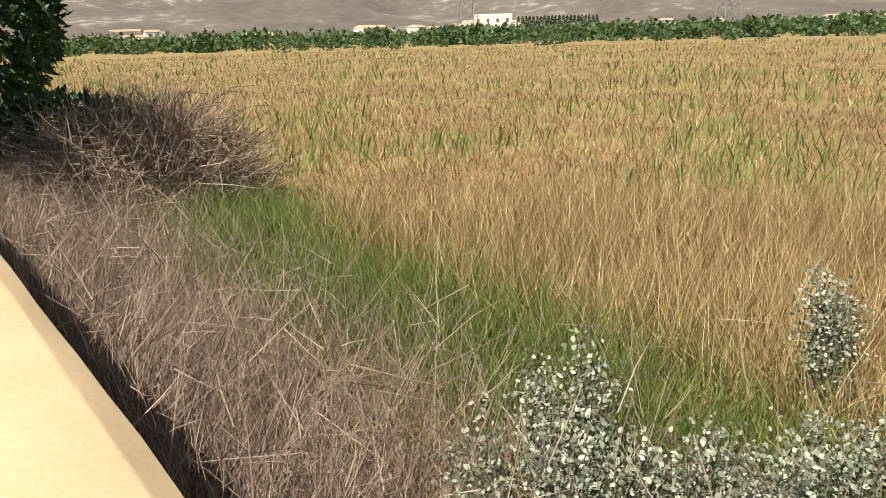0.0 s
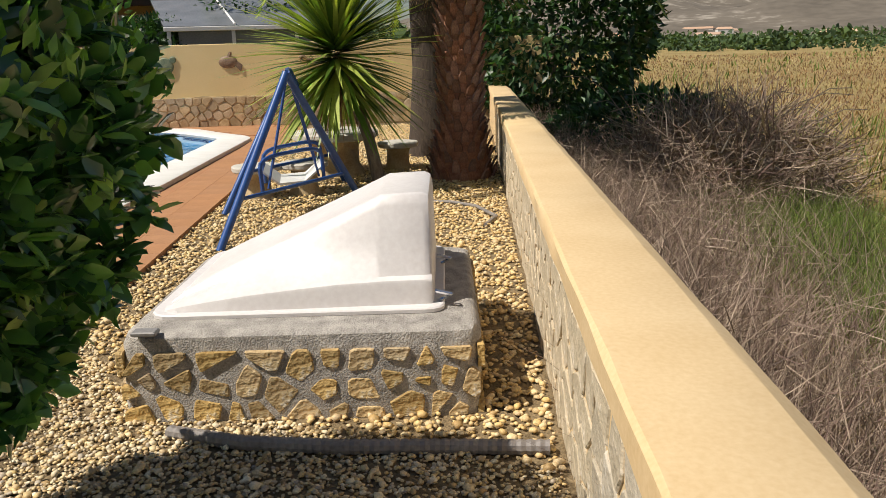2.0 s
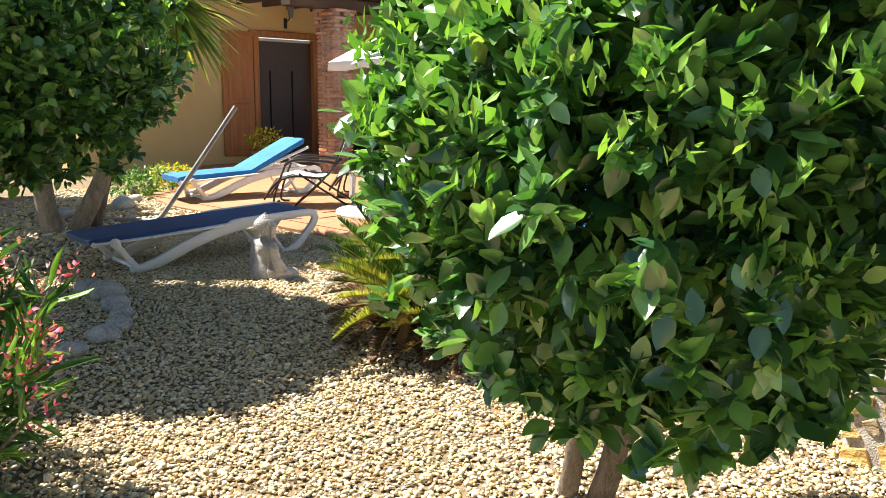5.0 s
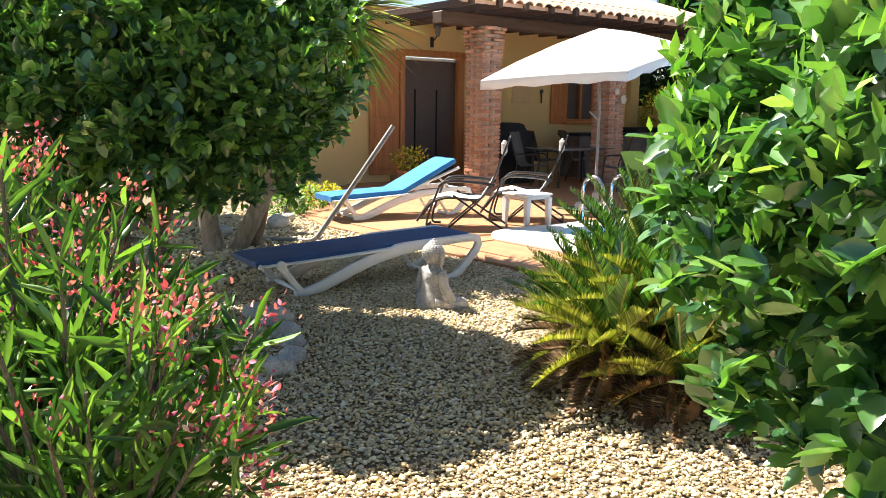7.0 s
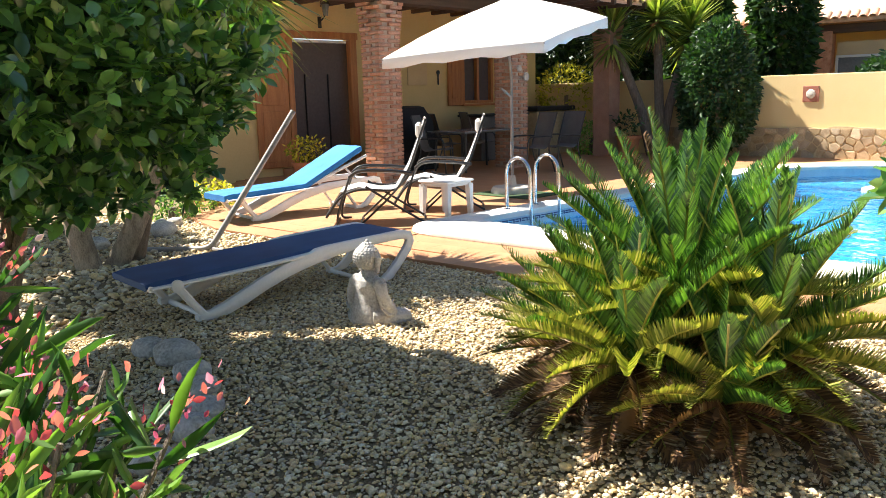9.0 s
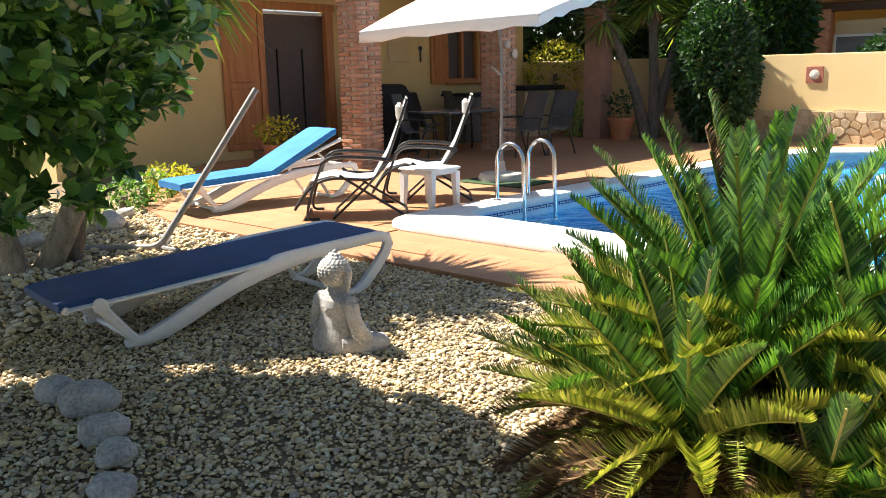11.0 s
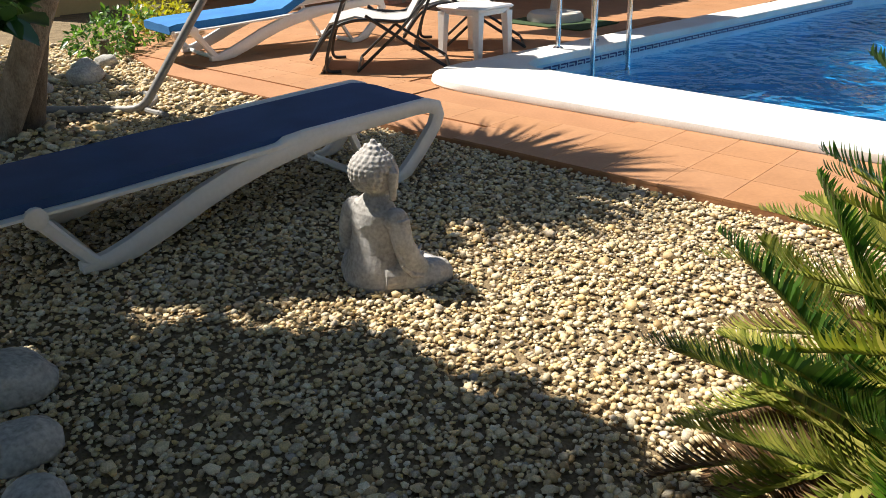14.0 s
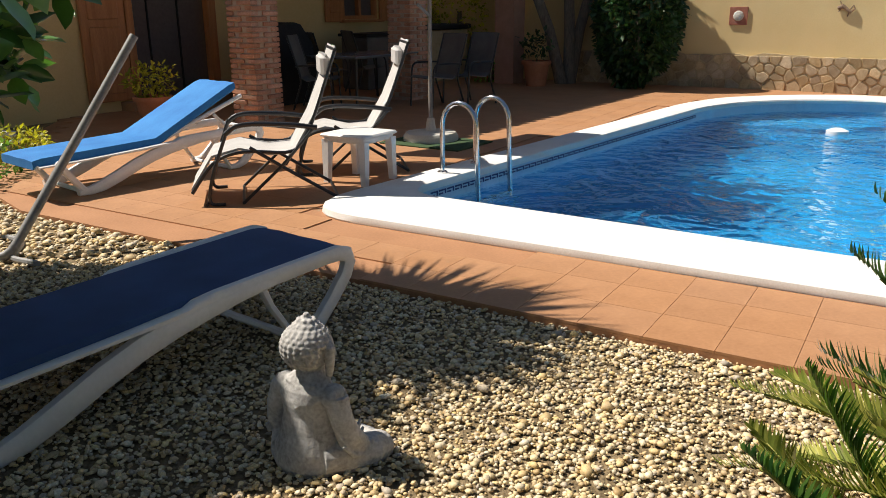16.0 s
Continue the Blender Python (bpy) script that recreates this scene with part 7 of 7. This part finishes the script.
pebbles("gravel_near", [(-9.6, -3.4), (-4.6, -3.4), (-2.0, -1.0), (-1.6, 1.4), (-2.3, 2.2), (-4.3, 1.4), (-6.0, 1.9), (-9.6, -2.2)], 3400, 0.0104, "cream and ochre angular gravel", 90)
pebbles("gravel_far", [(-12.6, -5.6), (-9.6, -5.6), (-9.6, -2.2), (-12.6, -2.2)], 700, 0.020, "cream gravel by the deck", 91)
pebbles("gravel_side", [(-9.6, -5.2), (-4.6, -5.2), (-4.6, -3.4), (-9.6, -3.4)], 600, 0.022, "cream gravel under the trees", 92)
pebbles("gravel_walk", [(-4.6, -3.4), (-1.0, -2.6), (-0.2, -0.6), (-1.6, 1.4), (-2.0, -1.0)], 620, 0.022, "cream gravel beside the path", 94)
pebbles("gravel_back", [(-2.3, 2.2), (-4.3, 1.4), (-6.0, 1.9), (-13.5, 9.3), (-11.5, 12.0), (-6.8, 7.2)], 1050, 0.0148, "ochre gravel along the garden wall", 93, M_pebble_ochre)

# ---- deck tiles ----
T = 0.31
tile_piece = Geo().box((0, 0, 0.003), (T - 0.0025, T - 0.0025, 0.012)).mesh("tile")
TM = pose(-5.72, 2.06, 0.034, 0, 0, 227.4)
rest = Geo()
count_ = 0
cells = []
for i in range(0, 60):
    for j in range(-40, 10):
        c = TM @ Vector(((i + 0.5) * T, (j + 0.5) * T, 0))
        cells.append((abs(c.x + 8.8) + abs(c.y + 0.9), i, j, c))
cells.sort(key=lambda q: q[0])
near = []
for key, i, j, c in cells:
    cs_ = [TM @ Vector(((i + a) * T, (j + b) * T, 0)) for a in (0.01, 0.99) for b in (0.01, 0.99)]
    px, py = np.array([q.x for q in cs_]), np.array([q.y for q in cs_])
    if not inside(DECK, px, py).all() or inside(POOL_OUT, px, py).any():
        continue
    mm = TM @ Matrix.Translation(((i + 0.5) * T, (j + 0.5) * T, 0))
    if count_ < 280:
        part("tile", tile_piece, M_tile, deck, m=mm)
    else:
        rest.box((0, 0, 0.003), (T - 0.0025, T - 0.0025, 0.012), mm)
    count_ += 1
far_tiles = part("tiles_far", rest, M_tile_stuff, deck)
tagged(far_tiles, kind="stuff")
